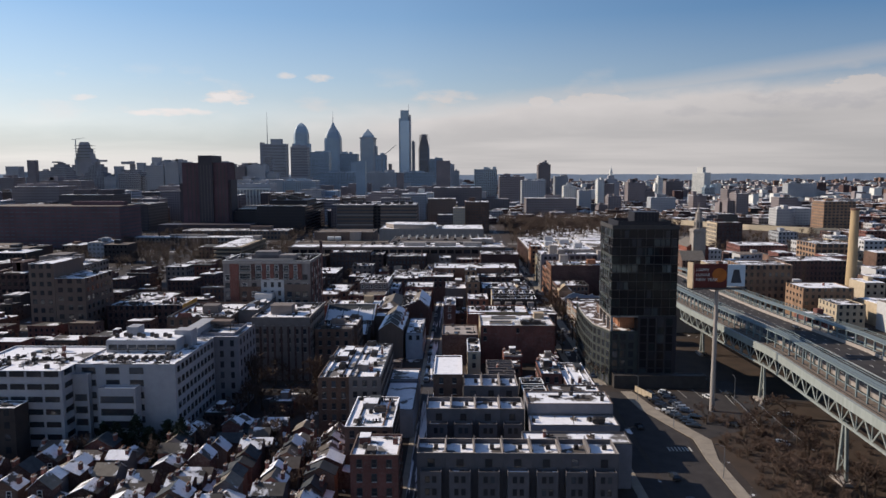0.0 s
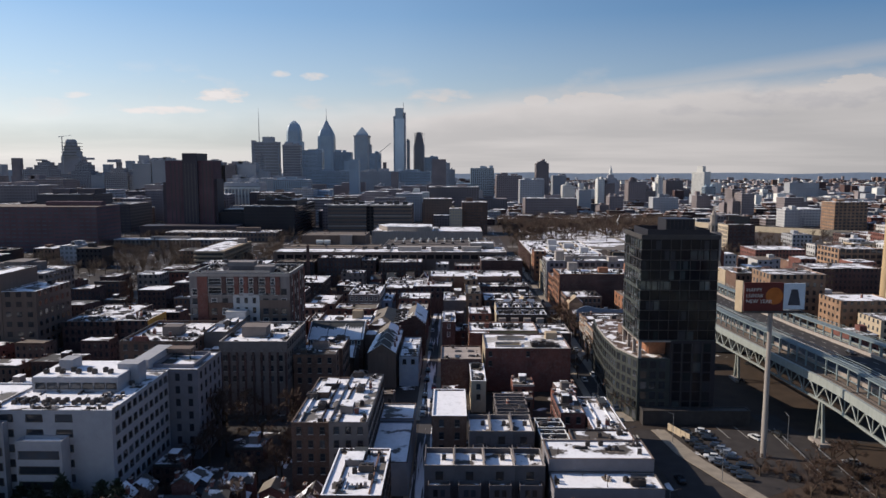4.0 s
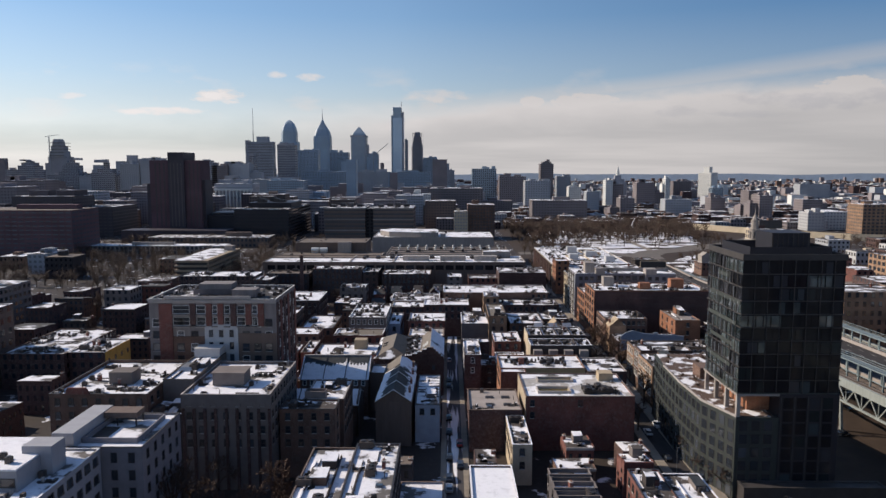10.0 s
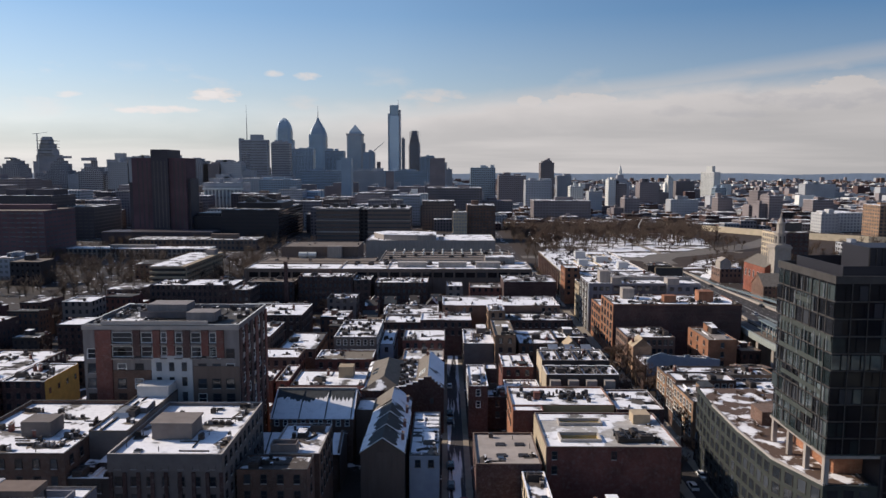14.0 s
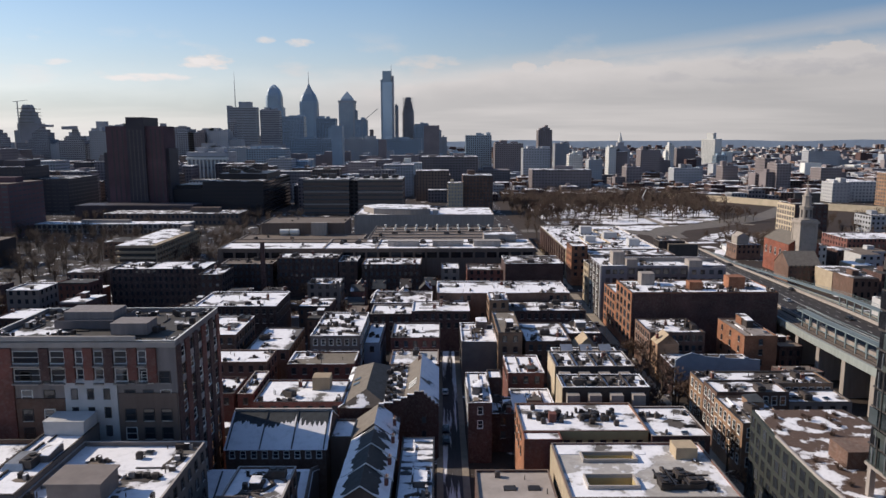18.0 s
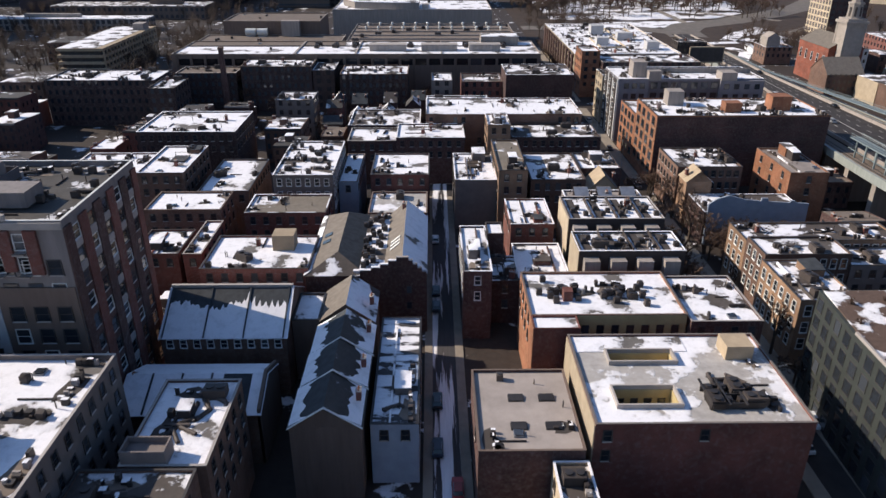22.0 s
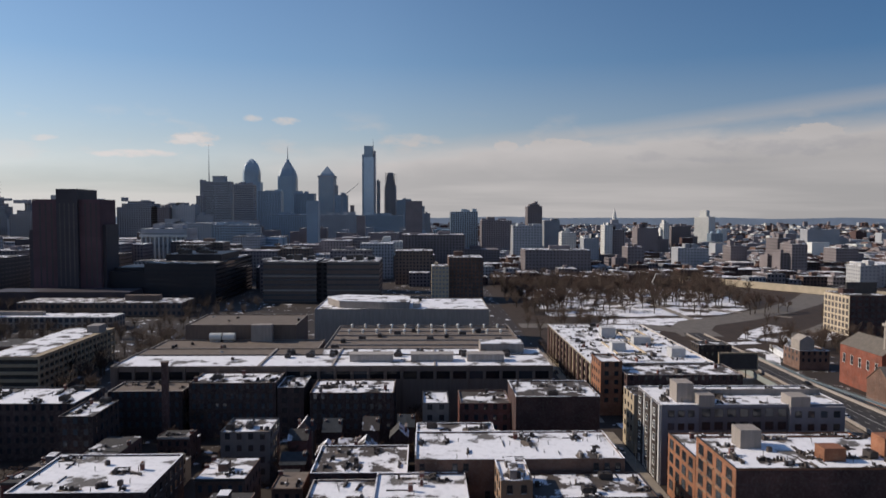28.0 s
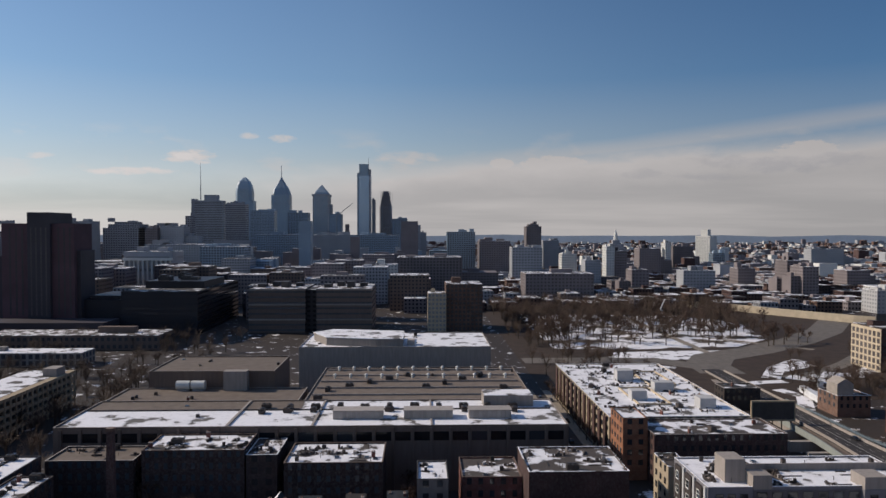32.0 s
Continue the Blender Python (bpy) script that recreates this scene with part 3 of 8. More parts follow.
GEAR["duct"] = f.mesh("duct", ["equipment", "metal_dark"])
KINDS = ["air_conditioner", "air_conditioner", "rooftop_unit", "skylight", "duct", "chimney"]


def gear(root, base, x0, x1, y0, y1, z, n, rng, kinds=KINDS):
    for _ in range(n):
        x, y = rng.uniform(x0 + 1.2, max(x0 + 1.3, x1 - 1.2)), rng.uniform(y0 + 1.5, max(y0 + 1.6, y1 - 1.5))
        k = rng.choice(kinds)
        part(k, GEAR[k], None, root, at=(x - base[0], y - base[1], z), turn=rng.choice((0, 90, 180, 270, rng.uniform(0, 360) if k != "stair_bulkhead" else 0)))


def clutter(root, base, x0, x1, y0, y1, z, rng, dense=1.0):
    """Small roof things too many to count: rows of condensers, hatches, pipes and kerbs on melted patches, in one mesh."""
    w, d = x1 - x0 - 1.2, y1 - y0 - 1.2
    if w < 2 or d < 2:
        return
    f = Form()
    ox, oy = x0 + 0.6 - base[0], y0 + 0.6 - base[1]

    def patch(cx, cy, rx, ry, m):
        """Bare roofing round the things, with a ragged edge."""
        n = 11
        q = []
        for i in range(n):
            r = rng.uniform(0.5, 1.15)
            q.append((min(max(cx + rx * r * math.cos(6.283 * i / n), ox), ox + w), min(max(cy + ry * r * math.sin(6.283 * i / n), oy), oy + d), z + 0.016 + 0.003 * rng.random()))
        f.face(q, m)

    for _ in range(max(2, int(w * d / 52 * dense))):
        cx, cy = ox + rng.uniform(0, w), oy + rng.uniform(0, d)
        lengthways = rng.random() < 0.5
        count = rng.randint(3, 9)
        reach = 0.45 + count * 0.34
        patch(cx, cy, reach * (1.0 if lengthways else 0.4) + 0.4, reach * (0.4 if lengthways else 1.0) + 0.4, rng.choice((3, 3, 4)))
        for k in range(count):
            s = (k - count / 2) * rng.uniform(0.6, 0.9)
            px, py = cx + (s if lengthways else rng.uniform(-0.5, 0.5)), cy + (rng.uniform(-0.5, 0.5) if lengthways else s)
            px, py = min(max(px, ox), ox + w - 1), min(max(py, oy), oy + d - 1)
            a, b, h = rng.uniform(0.25, 0.95), rng.uniform(0.25, 0.95), rng.choice((0.25, 0.45, 0.7, 0.9, 1.1))
            f.box(px, py, z - 0.02, px + a, py + b, z + h, rng.choice((0, 0, 0, 1, 2)), rng.choice((None, None, 5)))
    for _ in range(max(1, int(w * d / 90 * dense))):
        px, py = ox + rng.uniform(0, w * 0.8), oy + rng.uniform(0, d * 0.8)
        n = rng.uniform(2, 6)
        if rng.random() < 0.5:
            f.box(px, py, z - 0.02, min(px + n, ox + w), py + 0.18, z + 0.25, rng.choice((0, 1)))
        else:
            f.box(px, py, z - 0.02, px + 0.18, min(py + n, oy + d), z + 0.25, rng.choice((0, 1)))
    for _ in range(max(1, int(w * d / 60))):
        px, py = ox + rng.uniform(0, w), oy + rng.uniform(0, d)
        f.tube((px, py, z - 0.02), (px, py, z + rng.uniform(0.5, 1.5)), 0.09, 0.09, 5, 0)
    tagged(part("roof_clutter", f, ["equipment", "metal_dark", "stone_sill", "roof_felt", "roof_brown", "snow_full"], root, "crowd of small vents, pipes and hatches"), kind="stuff")


WALL_WORDS = {"brick_red": "red brick", "brick_dark": "dark-toned brick", "brick_soot": "shade-darkened brick", "flats_grey": "pale grey rendered", "brick_brown": "brown brick", "brick_orange": "orange brick", "brick_tan": "tan brick",
              "stucco_cream": "cream stuccoed", "stucco_grey": "grey rendered", "stucco_dark": "black clad", "stucco_blue": "pale blue-grey rendered", "white_wall": "white", "flats_grey": "pale grey rendered",
              "yellow_wall": "yellow", "tan_wall": "tan rendered", "concrete": "grey concrete", "concrete_warm": "brown concrete", "glass_green": "green glass"}
ROOF_WORDS = {"snow_full": "a flat roof under snow", "snow_clean": "a flat roof under clean snow", "snow_gravel": "half-melted snow on gravel", "snow_smear": "smeared snow on its flat roof", "snow_most": "patchy snow on its flat roof", "snow_half": "half-melted snow on its flat roof", "snow_thin": "thin snow on its flat roof",
              "snow_brown": "a brown roof nearly free of snow", "roof_brown": "a bare brown flat roof", "roof_grey": "a bare grey flat roof"}
COUNT_WORDS = ["one", "one", "two", "three", "four", "five", "six", "seven", "eight", "nine", "ten", "eleven", "twelve", "thirteen", "fourteen", "fifteen", "sixteen", "seventeen", "eighteen"]


RESERVED = []


def roof_additions(root, a, b, d, z, wall, roof, rng):
    """What later years put on a roof: party walls, stair heads, a raised strip, a deck."""
    for _ in range(rng.choice((1, 1, 2))):
        w, e, t = rng.uniform(1.6, min(4.0, (b - a) * 0.4)), rng.uniform(2.0, min(5.0, d * 0.35)), rng.uniform(1.0, 2.6)
        x, y = rng.uniform(a + 0.5, b - w - 0.5), rng.uniform(0.6, d - e - 0.6)
        box = part("stair_head", Form().box(x, y, z, x + w, y + e, z + t), rng.choice((wall, wall, "stucco_grey", "stucco_dark")), root)
        part("snow_cap", Form().slab([(x - 0.08, y - 0.08, z + t), (x + w + 0.08, y - 0.08, z + t), (x + w + 0.08, y + e + 0.08, z + t + rng.uniform(0, 0.5)), (x - 0.08, y + e + 0.08, z + t + rng.uniform(0, 0.3))], 0.14), rng.choice(("snow_full", "snow_most", "shingle")), box)
    for _ in range(rng.choice((0, 1, 1, 2))):
        x = rng.uniform(a + 1.5, b - 1.5)
        part("party_wall", Form().box(x, 0.4, z - 0.05, x + 0.3, d * rng.uniform(0.6, 0.97), z + rng.uniform(0.3, 0.6)), rng.choice((wall, "stucco_dark", "snow_most")), root)
    if rng.random() < 0.22:
        x, y, w, e = rng.uniform(a + 0.6, (a + b) / 2), rng.uniform(0.6, d * 0.5), min(4.0, (b - a) * 0.35), min(5.0, d * 0.3)
        wood = rng.choice(("bark", "trim_dark", "shingle_brown"))
        deck = part("roof_deck", Form().box(x, y, z + 0.25, x + w, y + e, z + 0.4), wood, root, "weathered timber roof deck")
        for px, py in ((x, y), (x + w - 0.12, y), (x, y + e - 0.12), (x + w - 0.12, y + e - 0.12)):
            part("post", Form().box(px, py, z - 0.05, px + 0.12, py + 0.12, z + 1.4), wood, deck)
        for py in (y, y + e - 0.08):
            part("rail", Form().box(x, py, z + 1.25, x + w, py + 0.08, z + 1.35), wood, deck)


def block(x0, x1, y0, y1, h, wall="brick_red", roof="snow_most", n=5, style="sash", w=1.05, wh=1.75, gap=2.5, floor=3.4, sides="auto", name="row_house", cat="house",
          label="", parapet=0.38, cornice="auto", front=True, kinds=KINDS, group="", skip=0.0, z0=1.0, wells=()):
    """A flat-roofed building: solid walls with a parapet, a sunk roof, a cornice, windows on the faces that the street sees, and roof gear."""
    rng = random.Random(int(x0 * 7 + y0 * 13 + h * 3))
    base = ((x0 + x1) / 2, y0)
    floors = max(1, round(h / floor))
    label = label or f"{COUNT_WORDS[min(floors, 18)]}-storey {WALL_WORDS.get(wall, 'brick')} building with {ROOF_WORDS.get(roof, 'a flat roof')}"
    root = thing(name, label, cat, base[0], base[1], 0, group)
    a, b, d = x0 - base[0], x1 - base[0], y1 - y0
    e = 0.22
    RESERVED.append((x0, x1, y0, y1))
    part("wall", Form().shell(a, 0, b, d, 0, h, e, h - parapet - 0.1), wall, root)
    if wells:  # local x0, x1, y0, y1
        xs, ys = sorted({a + e, b - e, *(v for q in wells for v in q[:2])}), sorted({e, d - e, *(v for q in wells for v in q[2:])})
        part("roof", Form().deck(xs, ys, wells, h - parapet - 0.4, h - parapet), roof, root)
    else:
        part("roof", Form().box(a + e, e, h - parapet - 0.4, b - e, d - e, h - parapet), roof, root)
    if cornice == "auto":
        cornice = rng.choice(("snow_clean", "snow_most", "trim_dark", "stucco_dark", "concrete_warm", "metal_dark", "stone_sill"))
    if cornice:
        part("coping", Form().ring(a - 0.06, -0.06, b + 0.06, d + 0.06, h + 0.002, h + 0.09, e + 0.13), cornice, root)
    top = h - 1.0
    if front:
        window_row(root, "front", x0 + 0.4, x1 - 0.4, y0, z0, top, w, wh, gap, floor, style, base, skip, rng)
    if sides == "auto":
        sides = ("left" if x0 > 0 else "") + ("right" if x1 < 0 else "")
    for s in ("left", "right"):
        if s in sides:
            window_row(root, s, y0 + 0.6, y1 - 0.6, x0 if s == "left" else x1, z0, top, w, wh, gap * 1.15, floor, style, base, skip, rng)
    gear(root, base, x0, x1, y0, y1, h - parapet, max(1, int(n * 0.7)) if n else 0, rng, kinds)
    if n and y0 < 525 and -165 < x0 < 130:
        clutter(root, base, x0, x1, y0, y1, h - parapet, rng, min(1.0, 0.4 + n / 22))
        if name == "row_house" and cat == "house" and y0 < 470 and 5 < b - a < 12.2 and d > 8:
            roof_additions(root, a, b, d, h - parapet, wall, roof, rng)
    return root


def gabled(x0, x1, y0, y1, eave, ridge, along="x", wall="brick_red", roof="shingle", label="", chimneys=1, name="gabled_house", win=True, group="", style="sash_white"):
    rng = random.Random(int(x0 * 5 + y0 * 11))
    base = ((x0 + x1) / 2, y0)
    RESERVED.append((x0, x1, y0, y1))
    root = thing(name, label or f"small {WALL_WORDS.get(wall, 'brick')} house with a pitched shingle roof", "house", base[0], base[1], 0, group)
    a, b, d = x0 - base[0], x1 - base[0], y1 - y0
    part("wall", Form().box(a, 0, 0, b, d, eave), wall, root)
    pair = (roof, roof) if isinstance(roof, str) else roof
    f = Form().gable(a, 0, b, d, eave, ridge, along, 0, 1)
    half = len(f.m) // 2 + 1
    f.m = [m if m == 0 else (1 if k < half else 2) for k, m in enumerate(f.m)]
    part("roof", f, [wall, *pair], root)
    if win:
        window_row(root, "front", x0 + 0.3, x1 - 0.3, y0, 1.0, eave - 0.4, 0.95, 1.5, 2.2, 3.0, style, base)
    for _ in range(chimneys):
        x = rng.choice((a + 0.6, b - 0.6))
        part("chimney", GEAR["chimney"], None, root, at=(x, d * rng.uniform(0.3, 0.7), (eave + ridge) / 2 - 0.4))
    return root


def pane_grid(f, side, a0, a1, fixed, z0, z1, nx, nz, fill=(0.6, 0.62), m=0, out=0.12, rng=None, keep=1.0):
    """Panes set 0.12 m proud of a far facade, in one mesh."""
    sx, sz = (a1 - a0) / nx, (z1 - z0) / nz
    for i in range(nx):
        for k in range(nz):
            if rng and rng.random() > keep:
                continue
            p, q = a0 + sx * (i + 0.5 - fill[0] / 2), a0 + sx * (i + 0.5 + fill[0] / 2)
            z, y = z0 + sz * (k + 0.5 - fill[1] / 2), z0 + sz * (k + 0.5 + fill[1] / 2)
            if side == "front":
                f.face([(p, fixed - out, z), (q, fixed - out, z), (q, fixed - out, y), (p, fixed - out, y)], m)
            elif side == "left":
                f.face([(fixed - out, q, z), (fixed - out, p, z), (fixed - out, p, y), (fixed - out, q, y)], m)
            else:
                f.face([(fixed + out, p, z), (fixed + out, q, z), (fixed + out, q, y), (fixed + out, p, y)], m)
    return f


def far_block(x0, x1, y0, y1, h, wall="far_stone", roof="snow_half", bay=4.0, floor=3.8, glass="glass_dark", fill=(0.55, 0.5), name="distant_building", label="", cat="building", setbacks=(), bulk=True, rng=None, group=""):
    """A far building: wall, roof, panes of each seen face, roof house; setbacks: (height, share of the width) of upper tiers."""
    rng = rng or random.Random(int(x0 * 3 + y0 * 7))
    # far facades take the paler panes with haze in their tone
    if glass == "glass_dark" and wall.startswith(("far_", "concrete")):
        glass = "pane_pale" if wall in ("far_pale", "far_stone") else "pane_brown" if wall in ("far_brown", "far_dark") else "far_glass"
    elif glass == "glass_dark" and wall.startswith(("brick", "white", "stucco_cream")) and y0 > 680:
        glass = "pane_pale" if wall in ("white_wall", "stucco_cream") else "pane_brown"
    # beyond 1000 m brick gives way to the haze-tinted brown
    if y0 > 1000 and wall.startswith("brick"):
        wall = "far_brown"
    cx = (x0 + x1) / 2
    RESERVED.append((x0, x1, y0, y1))
    root = thing(name, label or f"{'tall' if h > 60 else 'large'} distant {FAR_WORDS.get(wall, 'stone')} building", cat, cx, y0, 0, group)
    a, b, d = x0 - cx, x1 - cx, y1 - y0
    z = 0.0
    tiers = [(h, 1.0)] if not setbacks else list(setbacks)
    f, r = Form(), Form()
    panes = {"front": Form(), "left": Form(), "right": Form()}
    for top, share in tiers:
        p, q, u, v = a * share, b * share, d / 2 - d / 2 * share, d / 2 + d / 2 * share
        f.box(p, u, z, q, v, top)
        r.box(p + 0.3, u + 0.3, top, q - 0.3, v - 0.3, top + 0.25)
        nz = max(1, round((top - z) / floor))
        pane_grid(panes["front"], "front", p, q, u, z, top, max(1, round((q - p) / bay)), nz, fill)
        if x0 > 0:
            pane_grid(panes["left"], "left", u, v, p, z, top, max(1, round((v - u) / bay)), nz, fill)
        else:
            pane_grid(panes["right"], "right", u, v, q, z, top, max(1, round((v - u) / bay)), nz, fill)
        z = top
    part("wall", f, wall, root)
    part("roof", r, roof, root)
    for side, form in panes.items():
        if form.f:
            tagged(part("glazing", form, glass, root), kind="stuff")
    if name == "distant_building":
        if rng.random() < 0.6:
            s = rng.choice((-1, 1))
            w, t = (b - a) * rng.uniform(0.3, 0.7), z * rng.uniform(0.45, 0.85)
            p = b + 0.05 if s > 0 else a - w - 0.05
            part("wing", Form().box(p, d * 0.15, 0, p + w, d * 0.85, t).box(p + w * 0.2, d * 0.3, t, p + w * 0.5, d * 0.6, t + rng.uniform(2, 5)), wall, root)
            tagged(part("glazing", pane_grid(Form(), "front", p, p + w, d * 0.15, 2, t, max(1, round(w / bay)), max(1, round(t / floor)), fill), glass, root), kind="stuff")
        for _ in range(2):
            w = (b - a) * rng.uniform(0.12, 0.35)
            x = rng.uniform(a, b - w)
            part("roof_house", Form().box(x, d * 0.2, z, x + w, d * rng.uniform(0.4, 0.8), z + rng.uniform(2, 7)), wall, root)
    if bulk:
        w = (b - a) * rng.uniform(0.2, 0.4)
        x = rng.uniform(a + 1, b - w - 1) * (tiers[-1][1])
        part("roof_house", Form().box(x, d * 0.4, z, x + w * tiers[-1][1], d * 0.6, z + rng.uniform(2.5, 5)), wall, root)
    return root


FAR_WORDS = {"far_stone": "grey stone", "far_brown": "brown masonry", "far_pale": "pale stone", "far_dark": "dark", "far_blue": "blue-grey glass", "brick_red": "red brick", "brick_brown": "brown brick",
             "brick_orange": "orange brick", "brick_tan": "tan brick", "stucco_cream": "cream", "concrete": "concrete", "concrete_warm": "brown concrete", "brick_dark": "dark brick", "white_wall": "white", "glass_sky": "glass", "glass_pale": "pale glass"}

# ---- ground, streets ----
setting("ground", Form().box(-4600, -400, -2.0, 4600, 4750, -0.06), "snow_ground", "dark city ground with scraps of old snow", "ground")


def street(name, x0, x1, y0, y1, label, z=0.0):
    return setting(name, Form().box(x0, y0, -0.05, x1, y1, z), "asphalt", label, "street")


setting("road_cherry", Form().box(-2.0, 120, -0.05, 2.4, 520, 0.0), "snow_street", "narrow street with tracked snow between brick houses", "street")
street("road_race", 56.5, 61.5, 120, 700, "asphalt street in the shade of buildings")
street("road_second", -200, 56.4, 247, 256, "asphalt cross street", -0.01)
street("road_third", -200, 56.4, 413, 422, "asphalt cross street", -0.01)
street("road_fourth", 8, 56.4, 519, 529, "asphalt cross street", -0.01)
street("road_arch", -119, -111, 120, 700, "asphalt street", -0.004)
street("road_fifth", -250, 130, 645, 657, "asphalt cross street", -0.012)
for x0, x1 in ((-3.5, -2.0), (2.4, 4.0), (54, 56.5), (61.5, 65.2)):
    for y0, y1 in ((120, 246), (257, 412), (423, 518), (530, 671)):
        if abs(x0) < 10 and y0 > 500 or x0 > 60 and y0 < 250:
            continue
        setting("pavement", Form().box(x0, y0, -0.05, x1, y1, 0.16), "paving", "grey concrete pavement with a raised kerb", "pavement")

# ---- block east of second street ----
def terrace(x0, x1, y0, depth, h, n):
    """A row of town houses, each with a lower front bay, a roof deck behind and party walls."""
    w = (x1 - x0) / n
    for k in range(n):
        x = x0 + k * w
        root = thing("town_house", "grey rendered town house with a snowy roof deck", "house", x + w / 2, y0, 0, "town houses in terraces")
        a, b = -w / 2, w / 2 - 0.02
        RESERVED.append((x, x + w, y0 - 3, y0 + depth))
        part("wall", Form().shell(a, 0, b, depth, 0, h, 0.25, h - 1.2), "terrace_wall", root)
        part("roof", Form().box(a + 0.25, 0.25, h - 1.5, b - 0.25, depth - 0.25, h - 1.1), "snow_most", root)
        part("coping", Form().ring(a - 0.02, -0.08, b + 0.02, depth + 0.08, h + 0.002, h + 0.1, 0.3), "concrete", root)
        part("front_bay", Form().shell(a + 0.9, -2.6, b - 0.9, -0.02, 0, h - 3.4, 0.2, h - 4.2), "terrace_wall", root)
        part("bay_roof", Form().box(a + 1.1, -2.4, h - 4.5, b - 1.1, -0.04, h - 4.1), "snow_half", root)
        part("party_wall", Form().box(a, 0.3, h + 0.13, a + 0.22, depth - 0.3, h + 1.0), "terrace_wall", root)
        for r in range(3):
            for q in (-0.8, 0.8):
                part("window", window_mesh(0.9, 1.5, "slot"), None, root, at=(q, -2.6, 1.0 + r * 3.0))
        part("door_window", window_mesh(1.6, 1.9, "slot"), None, root, at=(0, 0, h - 3.3))
        part("air_conditioner", GEAR["air_conditioner"], None, root, at=(1.0, depth * 0.6, h - 1.1))

terrace(1, 48, 162, 9, 13, 7)
block(27, 53.5, 172, 180, 11.5, "flats_grey", "snow_full", 2, front=False, sides="", label="low pale building with a long snowy roof")
block(30, 53.6, 186, 194.5, 11, "flats_grey", "snow_full", 3, front=False, sides="")
block(30, 53.6, 194.7, 206, 14, "flats_grey", "snow_most", 6, front=False, sides="")
# two blocks added to close the gaps and keep the street in shade
block(38, 53.4, 206.5, 217, 12.5, "brick_brown", "snow_half", 6, front=False)
block(45, 53.4, 217.3, 246, 11.5, "brick_dark", "snow_most", 7, front=False)
for k in range(5):
    house = block(30.5, 37.5, 207 + k * 4.2, 211 + k * 4.2, 11.5 + 0.5 * (k % 2), "stucco_grey", "snow_half", 1, front=k == 0, sides="", parapet=0.9, cornice="trim_white")
terrace(2, 29, 193, 10, 13, 4)
terrace(12.5, 29, 214, 12, 13, 3)
block(3, 12, 219.5, 242, 15, "brick_brown", "snow_clean", 0, sides="left")
for k in range(6):
    block(20.5, 29.5, 227.5 + k * 3.3, 230.7 + k * 3.3, 11.6 + (k % 2) * 0.5, "terrace_wall", "snow_full", 1, front=k == 0, sides="left" if k % 2 else "", parapet=0.9, cornice="stucco_grey", label="narrow brick row house with a snowy roof deck", group="row of narrow houses")
block(37.8, 44.6, 229, 246, 12.5, "brick_red", "snow_most", 3)
block(-12, -2.5, 205, 233, 8.5, "stucco_blue", "snow_full", 0, label="low shed with blue-shaded snow on its roof", front=False, sides="")
block(-12, -2.5, 234, 247, 9, "stucco_blue", "snow_full", 0, front=False, sides="")
block(-31, -21.6, 208, 246, 17.2, "brick_brown", "snow_full", 9)
block(-21.4, -12, 205.5, 246, 18.2, "stucco_grey", "snow_full", 12)
block(-18, -6, 176, 200, 14, "brick_brown", "snow_full", 12)
block(-14, -3, 158, 171, 14, "brick_red", "snow_full", 8)
setting("yard_snow", Form().box(-66, 166, -0.055, -19, 205, -0.02), "snow_most", "snowy back yards between old houses", "ground")
# white apartment building
flats = block(-96, -68, 194, 226, 25, "flats_white", "snow_full", 12, front=False, sides="", floor=3.5, name="apartment_building", cat="building")
window_row(flats, "front", -95.6, -75.5, 194, 1.0, 24, 3.5, 1.5, 4.9, 3.5, "wide", (-82, 194))
window_row(flats, "right", 195, 225.4, -68, 1.0, 24, 1.5, 1.5, 2.9, 3.5, "wide", (-82, 194))
block(-125, -96, 187, 214, 25, "flats_white", "snow_full", 10, "wide", 3.7, 1.55, 4.3, 3.5, name="apartment_building", cat="building")
part("setback_storey", Form().box(-12, 14, 24.3, 9, 29, 28.2), "flats_white", flats)
part("setback_roof", Form().box(-11.8, 14.2, 28.2, 8.8, 28.8, 28.45), "snow_full", flats)
for k in range(7):
    part("window", window_mesh(2.2, 1.3, "wide"), None, flats, at=(-10 + k * 2.9, 14, 25.6))
for x0, x1, out, top in ((-6.0, 4.2, 3.6, 19.2), (-14, -9.6, 1.8, 22.6)):
    bay = part("front_bay", Form().shell(x0, -out, x1, -0.02, 0, top, 0.25, top - 0.9), "flats_white", flats, "white projecting bay with a snowy terrace")
    part("terrace", Form().box(x0 + 0.26, -out + 0.26, top - 1.2, x1 - 0.26, -0.04, top - 0.8), "snow_full", bay)
    for r in range(5):
        part("window", window_mesh(round(x1 - x0 - 1.4, 2), 1.6, "wide"), None, bay, at=((x0 + x1) / 2, -out, 1.2 + r * 3.5))
part("stair_tower", Form().box(-8.5, 20, 28.4, -5, 24.5, 31.0), "flats_white", flats)
part("stair_tower", Form().box(5.8, 21, 24.5, 11, 25.5, 29.8), "flats_white", flats)
for k in range(20):
    part("air_conditioner", GEAR["air_conditioner"], None, flats, at=(-11 + (k % 10) * 2.1 + (k % 10) // 3 * 0.7, 5.2 + k // 10 * 1.7, 24.45), turn=90)
for k in range(9):
    part("air_conditioner", GEAR["air_conditioner"], None, flats, at=(-10 + k * 2.0, 17 + (k % 2) * 1.6, 28.45), turn=90)
wing = block(-78, -60.2, 226.5, 246, 25, "flats_grey", "snow_full", 0, "slot", 1.1, 1.9, 2.9, 3.5, name="apartment_building", cat="building", label="grey wing with a sunk snowy roof terrace")
